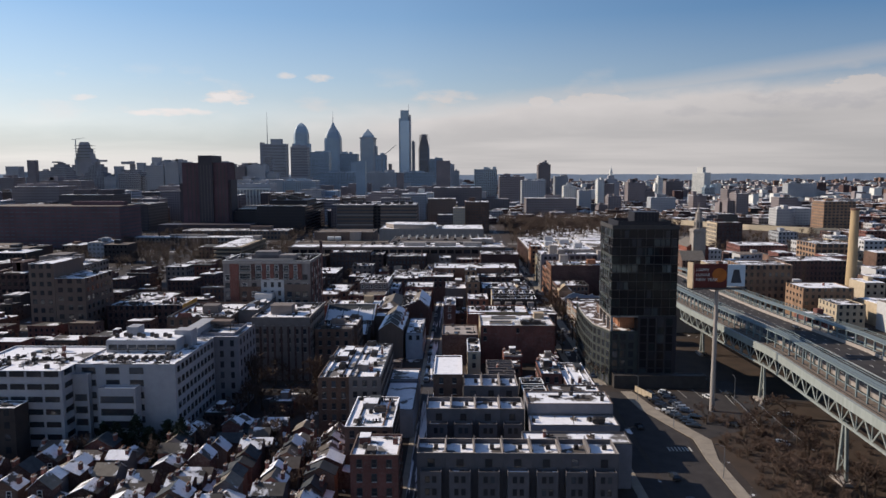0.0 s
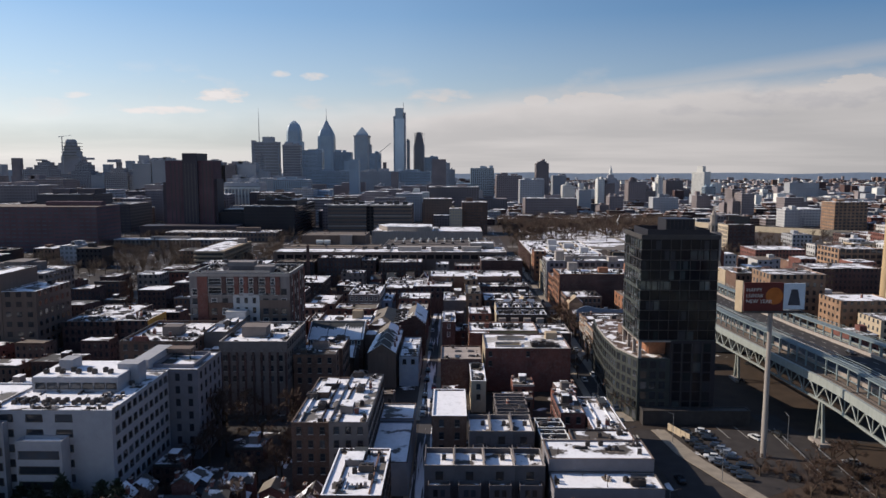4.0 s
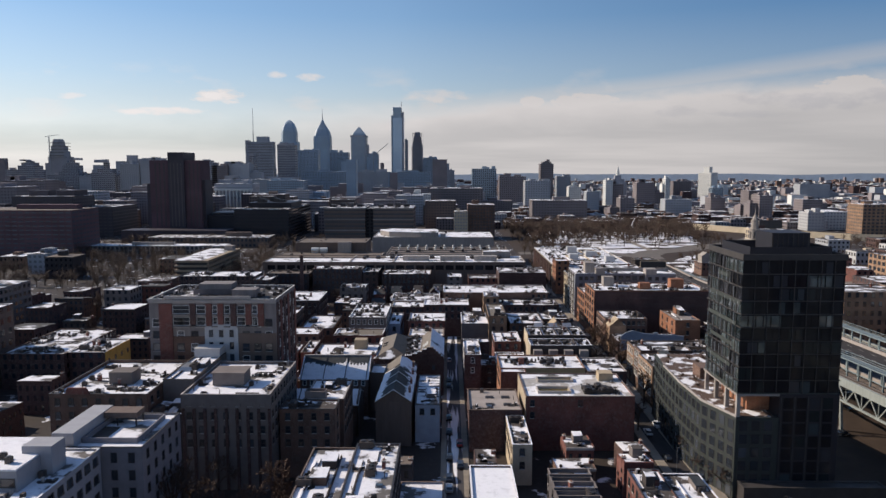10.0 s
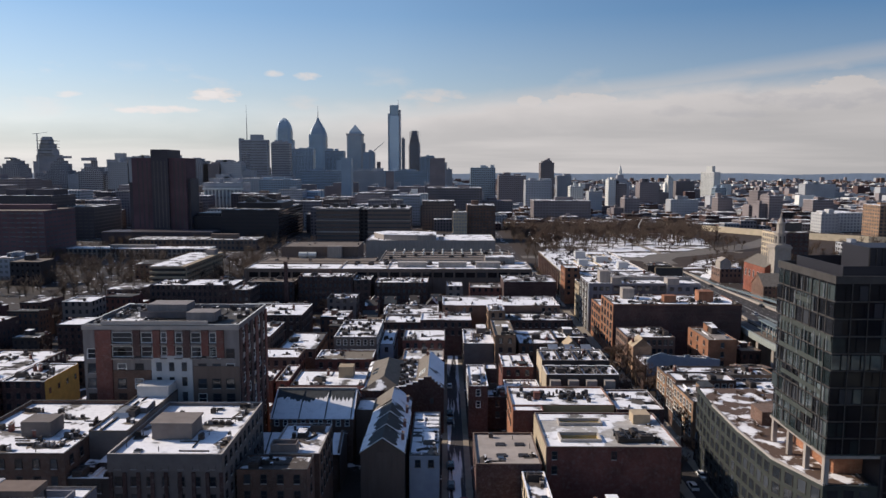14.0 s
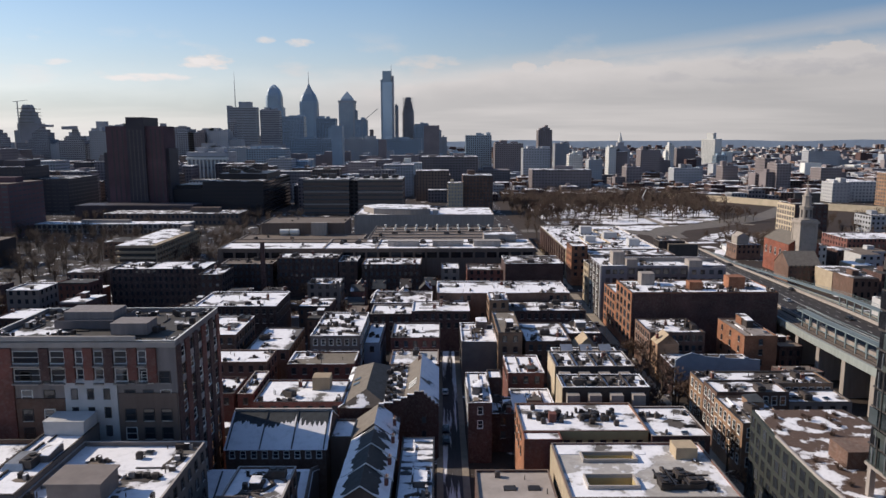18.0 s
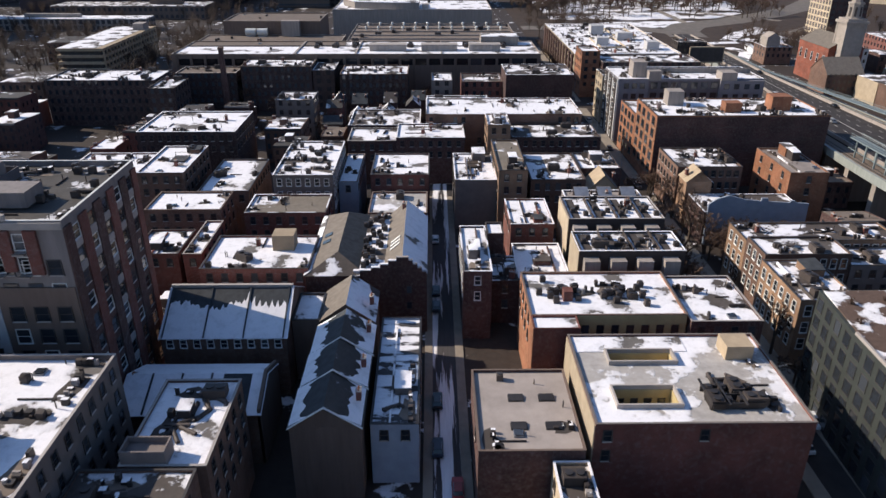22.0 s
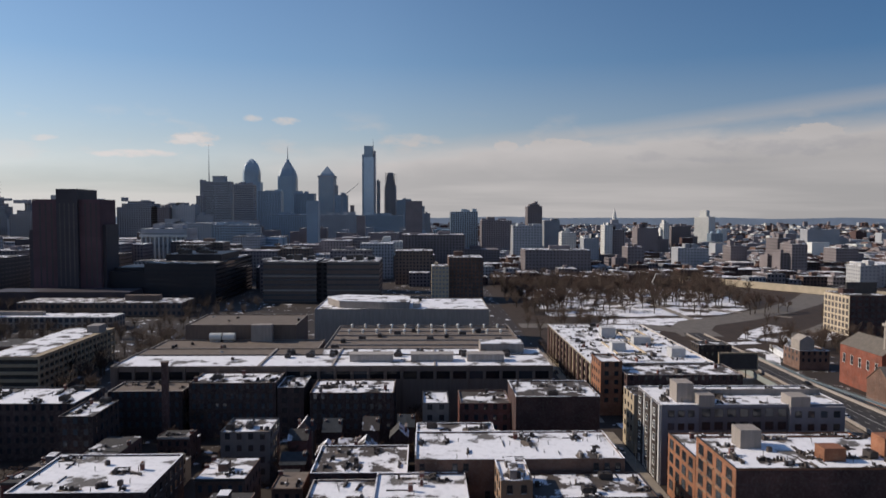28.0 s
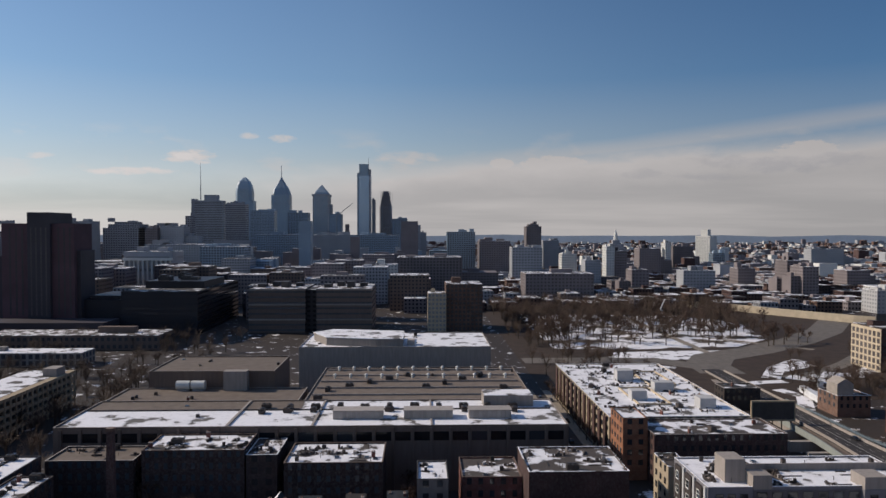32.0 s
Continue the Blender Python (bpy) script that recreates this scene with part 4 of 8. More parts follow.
part("stair_tower", Form().box(-8.6, 0.4, 24.4, -4.4, 17, 27.6), "flats_white", wing)
canopy = part("canopy", Form().box(-4.3, 12.5, 26.4, 2.6, 16.5, 27.5), "concrete_warm", wing, "brown canopy over the roof terrace")
for px, py in ((-1.6, 12.7), (2.3, 12.7), (2.3, 16.2)):
    part("post", Form().box(px - 0.12, py - 0.12, 24.4, px + 0.12, py + 0.12, 26.4), "metal_dark", canopy)
part("terrace_wall", Form().ring(-4.2, 3.0, 6.8, 16.9, 24.5, 25.7, 0.3), "flats_grey", wing)
part("terrace_floor", Form().box(-4.0, 3.2, 24.55, -0.5, 12, 24.68), "roof_felt", wing, "dark floor strip of the roof terrace")
block(-116, -105, 180, 186, 17, "stucco_dark", "snow_full", 2, sides="")
rng = random.Random(4)
OLD_ROOFS = ["shingle", "snow_thin", "snow_half", "snow_half", "snow_most", "snow_most", "snow_brown"]
for row, (x0, last) in enumerate(((-119, 178), (-108, 183), (-97, 186), (-87, 184), (-77, 183), (-66.5, 200), (-56, 206), (-45.5, 206), (-35.5, 200), (-26, 200))):
    y = 145.0 + rng.uniform(0, 3)
    while y < last - 4:
        depth = rng.uniform(3.8, 5.4)
        h, wide = rng.uniform(4.6, 7.6), rng.uniform(5.0, 7.6)
        if rng.random() < 0.86:
            x = x0 + rng.uniform(-0.7, 0.7)
            along_y = rng.random() < 0.74
            g = gabled(x, x + wide, y, y + depth, h, h + (rng.uniform(1.4, 2.5) if along_y else rng.uniform(1.2, 2.0)), "y" if along_y else "x", rng.choice(("brick_red", "brick_dark", "brick_brown", "brick_dark", "terrace_wall")),
                       (rng.choice(OLD_ROOFS), rng.choice(OLD_ROOFS)), group="small old houses along the alley", chimneys=rng.choice((1, 1, 2)), win=rng.random() < 0.25)
            if rng.random() < 0.4:
                part("rear_wing", Form().box(wide / 2 + 0.02, 0.3, 0, wide / 2 + 1.9, depth - 0.6, h * 0.62), "brick_dark", g)
                part("wing_roof", Form().slab([(wide / 2 + 0.02, 0.2, h * 0.62 + 0.5), (wide / 2 + 2.0, 0.2, h * 0.62), (wide / 2 + 2.0, depth - 0.5, h * 0.62), (wide / 2 + 0.02, depth - 0.5, h * 0.62 + 0.5)], 0.12), rng.choice(OLD_ROOFS), g)
        y += depth + rng.choice((0.05, 0.05, 0.05, 3.0))

# ---- between second and third street, south of cherry ----
warehouse_w = block(-98, -74.1, 262, 293, 24, "brick_brown", "snow_full", 9, gap=3.0, cornice="trim_dark", parapet=0.8, name="apartment_building", cat="building")
warehouse_e = block(-66, -44.5, 262, 292, 24, "stucco_grey", "snow_full", 8, gap=2.6, cornice="stone_sill", parapet=0.8, name="apartment_building", cat="building")
block(-44, -30, 269, 276.5, 18, "brick_brown", "snow_half", 2)
for k in range(9):
    part("pilaster", Form().box(-10.6 + k * 2.6, -0.3, 0, -9.9 + k * 2.6, -0.02, 20.5), "brick_dark", warehouse_e)
part("top_storey", Form().box(-10.8, -0.14, 20.6, 10.8, -0.02, 23.9), "stucco_grey", warehouse_e, "grey-brown top storey band")
part("roof_house", Form().box(-6, 9, 23.4, 2, 15, 26.5).box(-6.3, 8.7, 26.5, 2.3, 15.3, 26.8), "stucco_grey", warehouse_e)
part("roof_house", Form().box(-2, 10, 23.4, 4, 15, 26.5), "stucco_grey", warehouse_w)
part("gable_front", Form().prism([(-8, -0.3), (-2, -0.3), (-2, 0.3), (-8, 0.3)], 24.0, 25.6, taper=0.75), "brick_red", warehouse_w)
link = block(-73.9, -66.1, 271, 298, 25, "stucco_grey", "snow_clean", 2, sides="", front=False, parapet=0.3, label="narrow grey link building with a clean snowy roof")
part("roof_house", Form().box(-3.6, 22, 24.8, 3.6, 26.8, 27.2).box(-3.7, 21.9, 27.2, 3.7, 26.9, 27.4), "white_wall", link)
part("roof_light", Form().prism([(-2.9, 8), (0.6, 8), (0.6, 14), (-2.9, 14)], 24.7, 25.8, taper=0.8), "metal_grey", link)
block(-73.9, -66.1, 262.5, 270.9, 19, "stucco_dark", "snow_thin", 2, sides="", label="low dark entrance court between two warehouses")
condo = block(-88.5, -51.5, 299, 324.5, 40.5, "condo_wall", "snow_thin", 24, front=False, sides="", cornice="trim_white", parapet=0.9, name="apartment_building", cat="building", label="eleven-storey apartment building of brick piers and pale balconies")
PIERS = (-83.6, -75.7, -71.0, -67.6, -63.9, -59.5, -55.9)
for k, x in enumerate(PIERS):
    x += 70
    tall = k == 0
    part("brick_pier", Form().box(x - (1.9 if tall else 0.85), -0.5, 0 if tall else 32.6 + 0.5 * (k % 2), x + (1.9 if tall else 0.85), -0.02, 39.2), "brick_red" if k % 3 != 1 else "brick_dark", condo)
part("white_panel", Form().box(-2.4, -0.3, 6, 7.3, -0.02, 33.3), "white_wall", condo, "white rendered middle front")
part("eave_band", Form().box(-18.6, -0.36, 39.3, 18.6, -0.02, 40.3), "stone_sill", condo, "pale band under the roof")
part("raised_parapet", Form().box(-14, -0.2, 40.6, 11.2, 0.2, 41.4), "stone_sill", condo)
part("lower_brick", Form().box(-11.6, -0.3, 0, -2.5, -0.02, 29.5), "brick_brown", condo, "brown brick lower front")
part("lower_brick", Form().box(7.4, -0.3, 0, 18.4, -0.02, 30.5), "concrete_warm", condo, "dark brown lower front")
for r in range(9):
    z = 3.6 + r * 3.6
    for k, x in enumerate((-16.6, -9.5, -5.4, 9.6, 13.0, 16.3)):
        part("window", window_mesh(1.8, 2.2, "sash_white" if (k + r) % 4 == 0 else "sash"), None, condo, at=(x, -0.3 if z < 27 else -0.02, z))
    if 2 <= r < 8:
        for x in (-0.6, 2.4, 5.4):
            part("window", window_mesh(1.1, 2.0, "slot"), None, condo, at=(x, -0.3, z + 0.6))
for r in range(2):
    z = 32.6 + r * 3.4
    for a, b in zip(PIERS, PIERS[1:]):
        x0, x1 = a + 70.9 + (1.0 if a < -80 else 0), b + 69.1
        part("window", window_mesh(round(x1 - x0 - 0.5, 1), 2.2, "sash_white"), None, condo, at=((x0 + x1) / 2, -0.02, z + 0.3))
        slab = part("balcony", Form().box(x0 + 0.1, -1.1, z - 0.25, x1 - 0.1, -0.04, z - 0.05), "stone_sill", condo)
        part("railing", Form().box(x0 + 0.1, -1.08, z + 0.75, x1 - 0.1, -1.02, z + 0.85).box(x0 + 0.1, -1.08, z - 0.05, x1 - 0.1, -1.02, z + 0.1), "metal_dark", slab)
for k in range(6):
    y = 0.9 + 4.75 * k
    part("brick_pier", Form().box(18.52, max(y - 1.2, 0.02), 0, 18.8, min(y + 1.2, 25.4), 39.4), "brick_red" if k % 2 else "brick_dark", condo)
for k in range(5):
    for r in range(10):
        y = 3.28 + 4.75 * k
        part("window", window_mesh(1.7, 2.0, "sash_white" if (k + r) % 3 == 0 else "sash"), None, condo, at=(18.5, y, 4.2 + r * 3.6), turn=90)
        part("spandrel", Form().box(18.52, y - 1.1, 2.9 + r * 3.6, 18.66, y + 1.1, 4.0 + r * 3.6), "stone_sill" if r in (8, 9) or k == 2 else "brick_dark", condo)
part("roof_house", Form().box(-8, 12, 39.9, 2, 18, 43), "condo_wall", condo)
part("roof_house", Form().box(4, 6, 39.9, 11, 11, 42.2), "condo_wall", condo)
part("roof_screen", Form().ring(-9.2, 10.5, 3.2, 19.5, 39.9, 41.6, 0.15), "terrace_wall", condo, "grey screen round the roof plant")
hall = gabled(-48.4, -27, 315, 333, 12, 17, "x", "brick_brown", ("snow_clean", "snow_clean"), label="long brick hall with a snowy pitched roof", chimneys=0)
rng = random.Random(5)
bare, low = Form(), []
for k in range(61):
    low.append(0.64 + 0.05 * math.sin(k * 0.21) + rng.uniform(-0.07, 0.05) + (0.16 if k > 38 and k % 3 == 0 else 0))
for k in range(60):
    x0, x1 = -10.6 + k * 0.3533, -10.6 + (k + 1) * 0.3533
    slope = [(x0, -0.3 + 9.3 * low[k], 11.83 + 5.17 * low[k] + 0.13), (x1, -0.3 + 9.3 * low[k + 1], 11.83 + 5.17 * low[k + 1] + 0.13), (x1, 8.7, 16.97), (x0, 8.7, 16.97)]
    bare.face(slope)
part("bare_shingles", bare, "shingle", hall, "dark shingles where the snow has slid off")
for x in (-10.4, -3.4, 3.4, 10.2):
    part("roof_seam", Form().slab([(x - 0.12, -0.3, 12.05), (x + 0.12, -0.3, 12.05), (x + 0.12, 9, 17.2), (x - 0.12, 9, 17.2)], 0.14), "shingle", hall)
part("ridge", Form().box(-10.8, 8.7, 16.9, 10.8, 9.3, 17.5), "stone_sill", hall)
shed = gabled(-49.5, -28, 297.5, 310.5, 9.5, 12.2, "x", "brick_brown", "snow_clean", label="brick shed with snow on its low pitched roof", chimneys=1)
part("bare_slope", Form().slab([(4.2, 0.2, 9.72), (8.6, 0.2, 9.72), (8.6, 6.4, 12.25), (4.2, 6.4, 12.25)], 0.1), "shingle", shed, "dark shingles bare of snow")
part("end_wall", Form().sheet([(0, 0), (13, 0), (13, 10.4), (6.5, 13.0), (0, 10.4)], 0, 0.5), "concrete_warm", shed, at=(10.9, 0, 0), turn=90)
for k in range(3):
    part("seam", Form().slab([(-7 + k * 4.6, -0.2, 9.65), (-6.7 + k * 4.6, -0.2, 9.65), (-6.7 + k * 4.6, 6.5, 12.35), (-7 + k * 4.6, 6.5, 12.35)], 0.1), "shingle", shed)
ducts = block(-39.5, -29, 277, 294.5, 18, "brick_brown", "snow_full", 2)
part("front_bulkhead", Form().shell(-5.0, 0.3, 0.4, 3.2, 17.4, 19.9, 0.2, 19.0).box(-4.8, 0.5, 18.7, 0.2, 3.0, 19.0), "stucco_grey", ducts)
for k in range(10):
    part("duct", GEAR["duct"], None, ducts, at=(-1.5 + (k % 3) * 0.9 + k * 0.35, 4.5 + k * 1.1, 17.45), turn=30 * k)
flat = block(-48, -26.5, 337, 353, 14, "brick_red", "snow_full", 5)
part("roof_house", Form().box(2, 9, 13.3, 6.5, 13, 17), "tan_wall", flat, "tan lift house")
hall = thing("gabled_hall", "dark brick hall with a stepped gable, brown shingles and snow", "building", -15, 336, 0)
RESERVED.append((-27.2, -3.2, 335.4, 366.2))
part("wall", Form().box(-12, 0, 0, 11.7, 30, 12.9), "brick_dark", hall)
# hipped wing: eaves, ridge at -6 between 5 and 26
part("hip_slope", Form().slab([(-12.3, -0.3, 12.85), (-6, 5, 15.7), (-6, 26, 15.7), (-12.3, 30.3, 12.85)][::-1], 0.12), "shingle_brown", hall, "brown shingled slope")
part("hip_eave_snow", Form().slab([(-12.35, -0.35, 12.98), (-10.9, 0.8, 13.64), (-11.1, 29, 13.55), (-12.35, 30.3, 12.98)][::-1], 0.1), "snow_full", hall, "snow along the eaves")
part("hip_end", Form().slab([(-12.3, -0.3, 12.85), (0.3, -0.3, 12.85), (-6, 5, 15.7)], 0.12), "snow_half", hall, "half-snowy hipped end")
part("hip_slope", Form().slab([(0.3, -0.3, 12.85), (0.3, 30.3, 12.85), (-6, 26, 15.7), (-6, 5, 15.7)], 0.12), "shingle", hall, "dark slope towards the valley")
part("valley_roof", Form().box(-2.6, 0.4, 12.9, 3.6, 29.6, 13.75), "snow_half", hall)
for q in (12, 15.5):
    part("roof_window", Form().slab([(-10.2, q, 14.0), (-8.6, q, 14.72), (-8.6, q + 1.6, 14.72), (-10.2, q + 1.6, 14.0)], 0.1), "glass", hall)
# gabled wing: eaves at 3 and 11.9, ridge at 7.2
part("gable_slope", Form().slab([(3.0, 0.3, 13.3), (7.2, 0.3, 16.9), (7.2, 29.6, 16.9), (3.0, 29.6, 13.3)][::-1], 0.12), "shingle_brown", hall, "brown shingled slope")
part("gable_slope", Form().slab([(7.2, 0.3, 16.9), (12.0, 0.3, 13.0), (12.0, 30, 13.0), (7.2, 30, 16.9)], 0.12), "snow_full", hall, "snow-covered slope")
for q in (7.5, 9.2, 10.9):
    part("roof_light", Form().slab([(4.3, q, 14.62), (6.3, q, 16.3), (6.3, q + 0.8, 16.3), (4.3, q + 0.8, 14.62)], 0.16), "trim_white", hall, "pale rounded roof light")
steps = [(-1.2, 0), (11.9, 0), (11.9, 13.9), (11.0, 13.9), (11.0, 14.7), (10.1, 14.7), (10.1, 15.5), (9.2, 15.5), (9.2, 16.3), (8.4, 16.3), (8.4, 17.0), (6.0, 17.0), (6.0, 16.3), (4.4, 16.3), (4.4, 15.5), (2.8, 15.5), (2.8, 14.8), (1.0, 14.8), (1.0, 14.2), (-1.2, 14.2)]
part("stepped_gable", Form().sheet(steps, -0.45, -0.02), "brick_dark", hall)
for x0, x1, z in ((-1.2, 1.0, 14.2), (1.0, 2.8, 14.8), (2.8, 4.4, 15.5), (4.4, 6.0, 16.3), (6.0, 8.4, 17.0), (8.4, 9.2, 16.3), (9.2, 10.1, 15.5), (10.1, 11.0, 14.7), (11.0, 11.9, 13.9)):
    part("step_cap", Form().box(x0, -0.55, z + 0.002, x1, 0.05, z + 0.16), "snow_full" if x0 < 6 else "stone_sill", hall)
for r in range(3):
    for q in (0.6, 8.4):
        part("window", window_mesh(0.9, 1.5, "slot"), None, hall, at=(q, -0.45, 2.0 + r * 3.6))
rng = random.Random(3)
for k in range(26):
    part("air_conditioner", GEAR["air_conditioner"], None, hall, at=(0.6 + rng.uniform(-2.4, 2.2), 2 + k * 1.05, 13.74), turn=rng.choice((0, 90)))
clutter(hall, (-15, 336), -17.4, -11.6, 338, 365, 13.76, rng, 1.6)
part("chimney", GEAR["chimney"], None, hall, at=(6.6, 26.5, 16.2))
part("chimney", GEAR["chimney"], None, hall, at=(1.8, 25.0, 13.7))
gabled(-21.8, -12.3, 319.6, 330.4, 12.4, 15.8, "y", "concrete_warm", ("shingle_brown", "snow_most"), chimneys=1, win=False, label="brown rendered house with snow on one slope")
block(-26.8, -22, 319.6, 329.5, 12.6, "concrete_warm", "snow_full", 0, sides="", front=False, label="small rendered house under a snowy roof")
for k in range(3):
    g = gabled(-22 + k * 0.3, -12, 290 + k * 9, 298.9 + k * 9, 13, 16.2, "y", "concrete_warm", ("shingle", "snow_thin"), chimneys=1, label="brown rendered house with a dark pitched roof", win=False)
    for sign in (-1, 1):
        left = Form()
        lie = [rng.uniform(0.25, 0.5) + (0.25 if q in (0, 12) else 0) for q in range(13)]
        for q in range(12):
            y0, y1 = q * 0.73 + 0.05, (q + 1) * 0.73 + 0.05
            ends = [(sign * 5.1, y0, 13.16), (sign * 5.1, y1, 13.16), (sign * 5.1 * (1 - lie[q + 1]), y1, 13.16 + 3.1 * lie[q + 1]), (sign * 5.1 * (1 - lie[q]), y0, 13.16 + 3.1 * lie[q])]
            left.face(ends if sign > 0 else ends[::-1])
        part("eave_snow", left, "snow_clean", g, "ragged snow lying along the eaves")
    part("fire_wall", Form().slab([(-5.2 + k * 0.15, -0.45, 12.9), (0.1, -0.45, 16.5), (0.1, -0.15, 16.5), (-5.2 + k * 0.15, -0.15, 12.9)], 0.15).slab([(0.1, -0.45, 16.5), (5.3, -0.45, 12.9), (5.3, -0.15, 12.9), (0.1, -0.15, 16.5)], 0.15), "trim_white", g)
block(-11, -4, 293, 323, 11, "stucco_blue", "snow_smear", 1)
block(-46, -27, 366, 378, 14, "brick_red", "snow_brown", 4)
block(-42, -27, 381, 410, 18, "stucco_grey", "snow_most", 30, "arch", gap=2.2, kinds=["air_conditioner"])
block(-26.6, -21.6, 388, 412, 13.6, "stucco_blue", "snow_clean", 1)
block(-17, -3.2, 365.5, 379.5, 14, "brick_red", "snow_gravel", 3)
block(-17, -3.5, 379.8, 392, 9.5, "brick_dark", "snow_clean", 2, front=False, sides="", label="low back building under clean snow")
block(-18.5, -2.8, 392.4, 411, 14, "brick_red", "snow_full", 5)
block(-70, -52, 368, 380, 14, "brick_brown", "snow_full", 4)
block(-66, -56, 348, 361, 12, "brick_red", "snow_full", 5)
block(-55, -51, 348, 366, 12, "brick_red", "snow_full", 1)
block(-78, -66, 386, 409, 17, "brick_brown", "snow_full", 5)
block(-62, -49, 383, 409, 13, "brick_brown", "snow_full", 4)
block(-100, -80, 386, 409, 15, "brick_red", "snow_full", 8)
block(-190.5, -178.7, 330, 357, 35, "concrete_warm", "snow_most", 4, "slot", 1.7, 2.2, 3.2, 4.2, sides="", name="apartment_building", cat="building", label="tall pale concrete building with dark arched openings")
block(-178.5, -164.2, 330, 357, 28, "concrete_warm", "snow_most", 4, "slot", 1.7, 2.2, 3.4, 4.2, sides="right", name="apartment_building", cat="building", label="pale concrete wing with dark arched openings")
yellow_house = block(-137, -124, 343.5, 363.5, 13, "brick_dark", "snow_most", 12, sides="", label="dark brick house with a yellow side wall and cluttered snowy roof")
part("side_wall", Form().box(6.52, 0.1, 0, 6.66, 19.9, 13.1), "yellow_wall", yellow_house, "yellow rendered side wall")
for k in range(4):
    part("window", window_mesh(1.0, 1.6, "slot"), None, yellow_house, at=(6.68, 2.6 + k * 5, 8.6), turn=90)
block(-160, -137.3, 341, 381, 13, "brick_dark", "snow_most", 14)
block(-176, -163, 451.5, 466, 17, "stucco_grey", "snow_full", 2)
# ---- between second and third street, north of cherry ----
low = block(4.2, 18.8, 286, 305, 12, "brick_dark", "roof_grey", 4, skip=0.5)
for x, y in ((-1.2, 5.5), (3.8, 5.5), (-1.0, 12), (3.6, 12)):
    part("skylight", Form().box(x - 1.2, y - 0.8, 11.4, x + 1.2, y + 0.8, 11.75).slab([(x - 1.1, y - 0.7, 11.76), (x + 1.1, y - 0.7, 11.76), (x + 1.1, y + 0.7, 11.95), (x - 1.1, y + 0.7, 11.95)], 0.05), "metal_dark", low)
WELLS = ((-11.0, -2.2, 4.0, 8.2), (-9.8, 0.2, 14.6, 17.6))
works = block(20, 50, 287, 309.5, 15.6, "brick_red", "snow_gravel", 0, skip=0.85, sides="", cornice="stucco_grey", wells=WELLS, label="three-storey red brick works with light wells and half-melted snow")
part("side_wall", Form().box(-15.18, 0.1, 0, -15.02, 22.4, 15.3), "stucco_cream", works, "cream rendered side wall in the sun")
for x0, x1, y0, y1 in WELLS:
    well = part("light_well", Form().ring(x0 - 0.3, y0 - 0.3, x1 + 0.3, y1 + 0.3, 15.2, 15.95, 0.3), "stone_sill", works, "pale rimmed light well")
    part("well_lining", Form().ring(x0, y0, x1, y1, 9.0, 15.22, 0.15), "cream_yellow", well, "yellow rendered inner walls")
    part("well_floor", Form().box(x0, y0, 8.8, x1, y1, 9.0), "roof_felt", well)
    for k in range(4):
        part("window", window_mesh(1.0, 1.5, "slot"), None, well, at=(x0 + 1.4 + k * (x1 - x0 - 2.8) / 3, y1 - 0.16, 12.2))
part("front_snow", Form().box(-14.5, 17.9, 15.22, 3.0, 22.2, 15.34), "snow_full", works, "snow left on the rear of the roof")
for k in range(3):
    part("pipe_rack", Form().box(1.6, 3.4 + k * 2.1, 15.25, 9.2, 3.6 + k * 2.1, 16.3).box(1.6 + k * 2.4, 2.8, 16.3, 1.9 + k * 2.4, 9.0, 16.5), "metal_dark", works, "dark frame of rooftop pipes")
for k in range(8):
    part("rooftop_unit" if k % 3 == 0 else "air_conditioner", GEAR["rooftop_unit" if k % 3 == 0 else "air_conditioner"], None, works, at=(2.6 + (k % 4) * 1.9, 4.6 + (k // 4) * 2.9, 15.24), turn=90 * (k % 2))
clutter(works, (35, 287), 37, 49, 289, 304, 15.23, random.Random(41), 1.2)
for k in range(9):
    part("duct", GEAR["duct"], None, works, at=(4.0 + (k % 3) * 1.9, 6 + (k // 3) * 2.0, 15.24), turn=(0, 90, 45)[k % 3])
part("roof_house", Form().box(8.2, 15.5, 15.0, 12.4, 19.4, 17.6), "tan_wall", works)
block(14.3, 19.2, 265, 285.6, 10.5, "stucco_cream", "snow_half", 3, "sash", gap=3)
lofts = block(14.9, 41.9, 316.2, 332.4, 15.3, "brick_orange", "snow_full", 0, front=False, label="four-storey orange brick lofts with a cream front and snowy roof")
wing = part("front_wing", Form().shell(-13.5, -4.2, -5.7, -0.02, 0, 15.3, 0.22, 14.8), "brick_red", lofts, "end of the front in brick coloured darker than its sunward side")
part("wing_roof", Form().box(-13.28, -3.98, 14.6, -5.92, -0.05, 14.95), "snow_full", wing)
# orange on the sunward face only; the shaded front is coloured darker
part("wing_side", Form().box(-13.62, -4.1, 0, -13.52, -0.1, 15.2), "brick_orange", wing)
part("yellow_front", Form().box(-5.6, -0.14, 0, 13.4, -0.02, 15.2), "cream_yellow", lofts, "cream rendered front")
for r in range(3):
    for k in range(7):
        part("window", window_mesh(1.2, 1.9, "slot"), None, lofts, at=(-4.0 + k * 2.6, -0.14, 4.4 + r * 3.5))
rng = random.Random(52)
for k in range(34):
    g = k % 2
    part("air_conditioner", GEAR["air_conditioner"], None, lofts, at=(-7.5 + g * 12 + rng.gauss(0, 2.4), 8.5 - g * 1.0 + rng.gauss(0, 1.6), 14.93), turn=rng.choice((0, 90)))
clutter(lofts, (28.4, 316.2), 18, 41, 320, 329, 14.93, random.Random(51), 1.1)
part("roof_house", Form().box(-7.0, 5.4, 14.9, -5.4, 7.2, 16.9), "brick_red", lofts, "small brick lift house")
block(42.3, 54.7, 315, 331.8, 14.6, "brick_dark", "snow_most", 6)
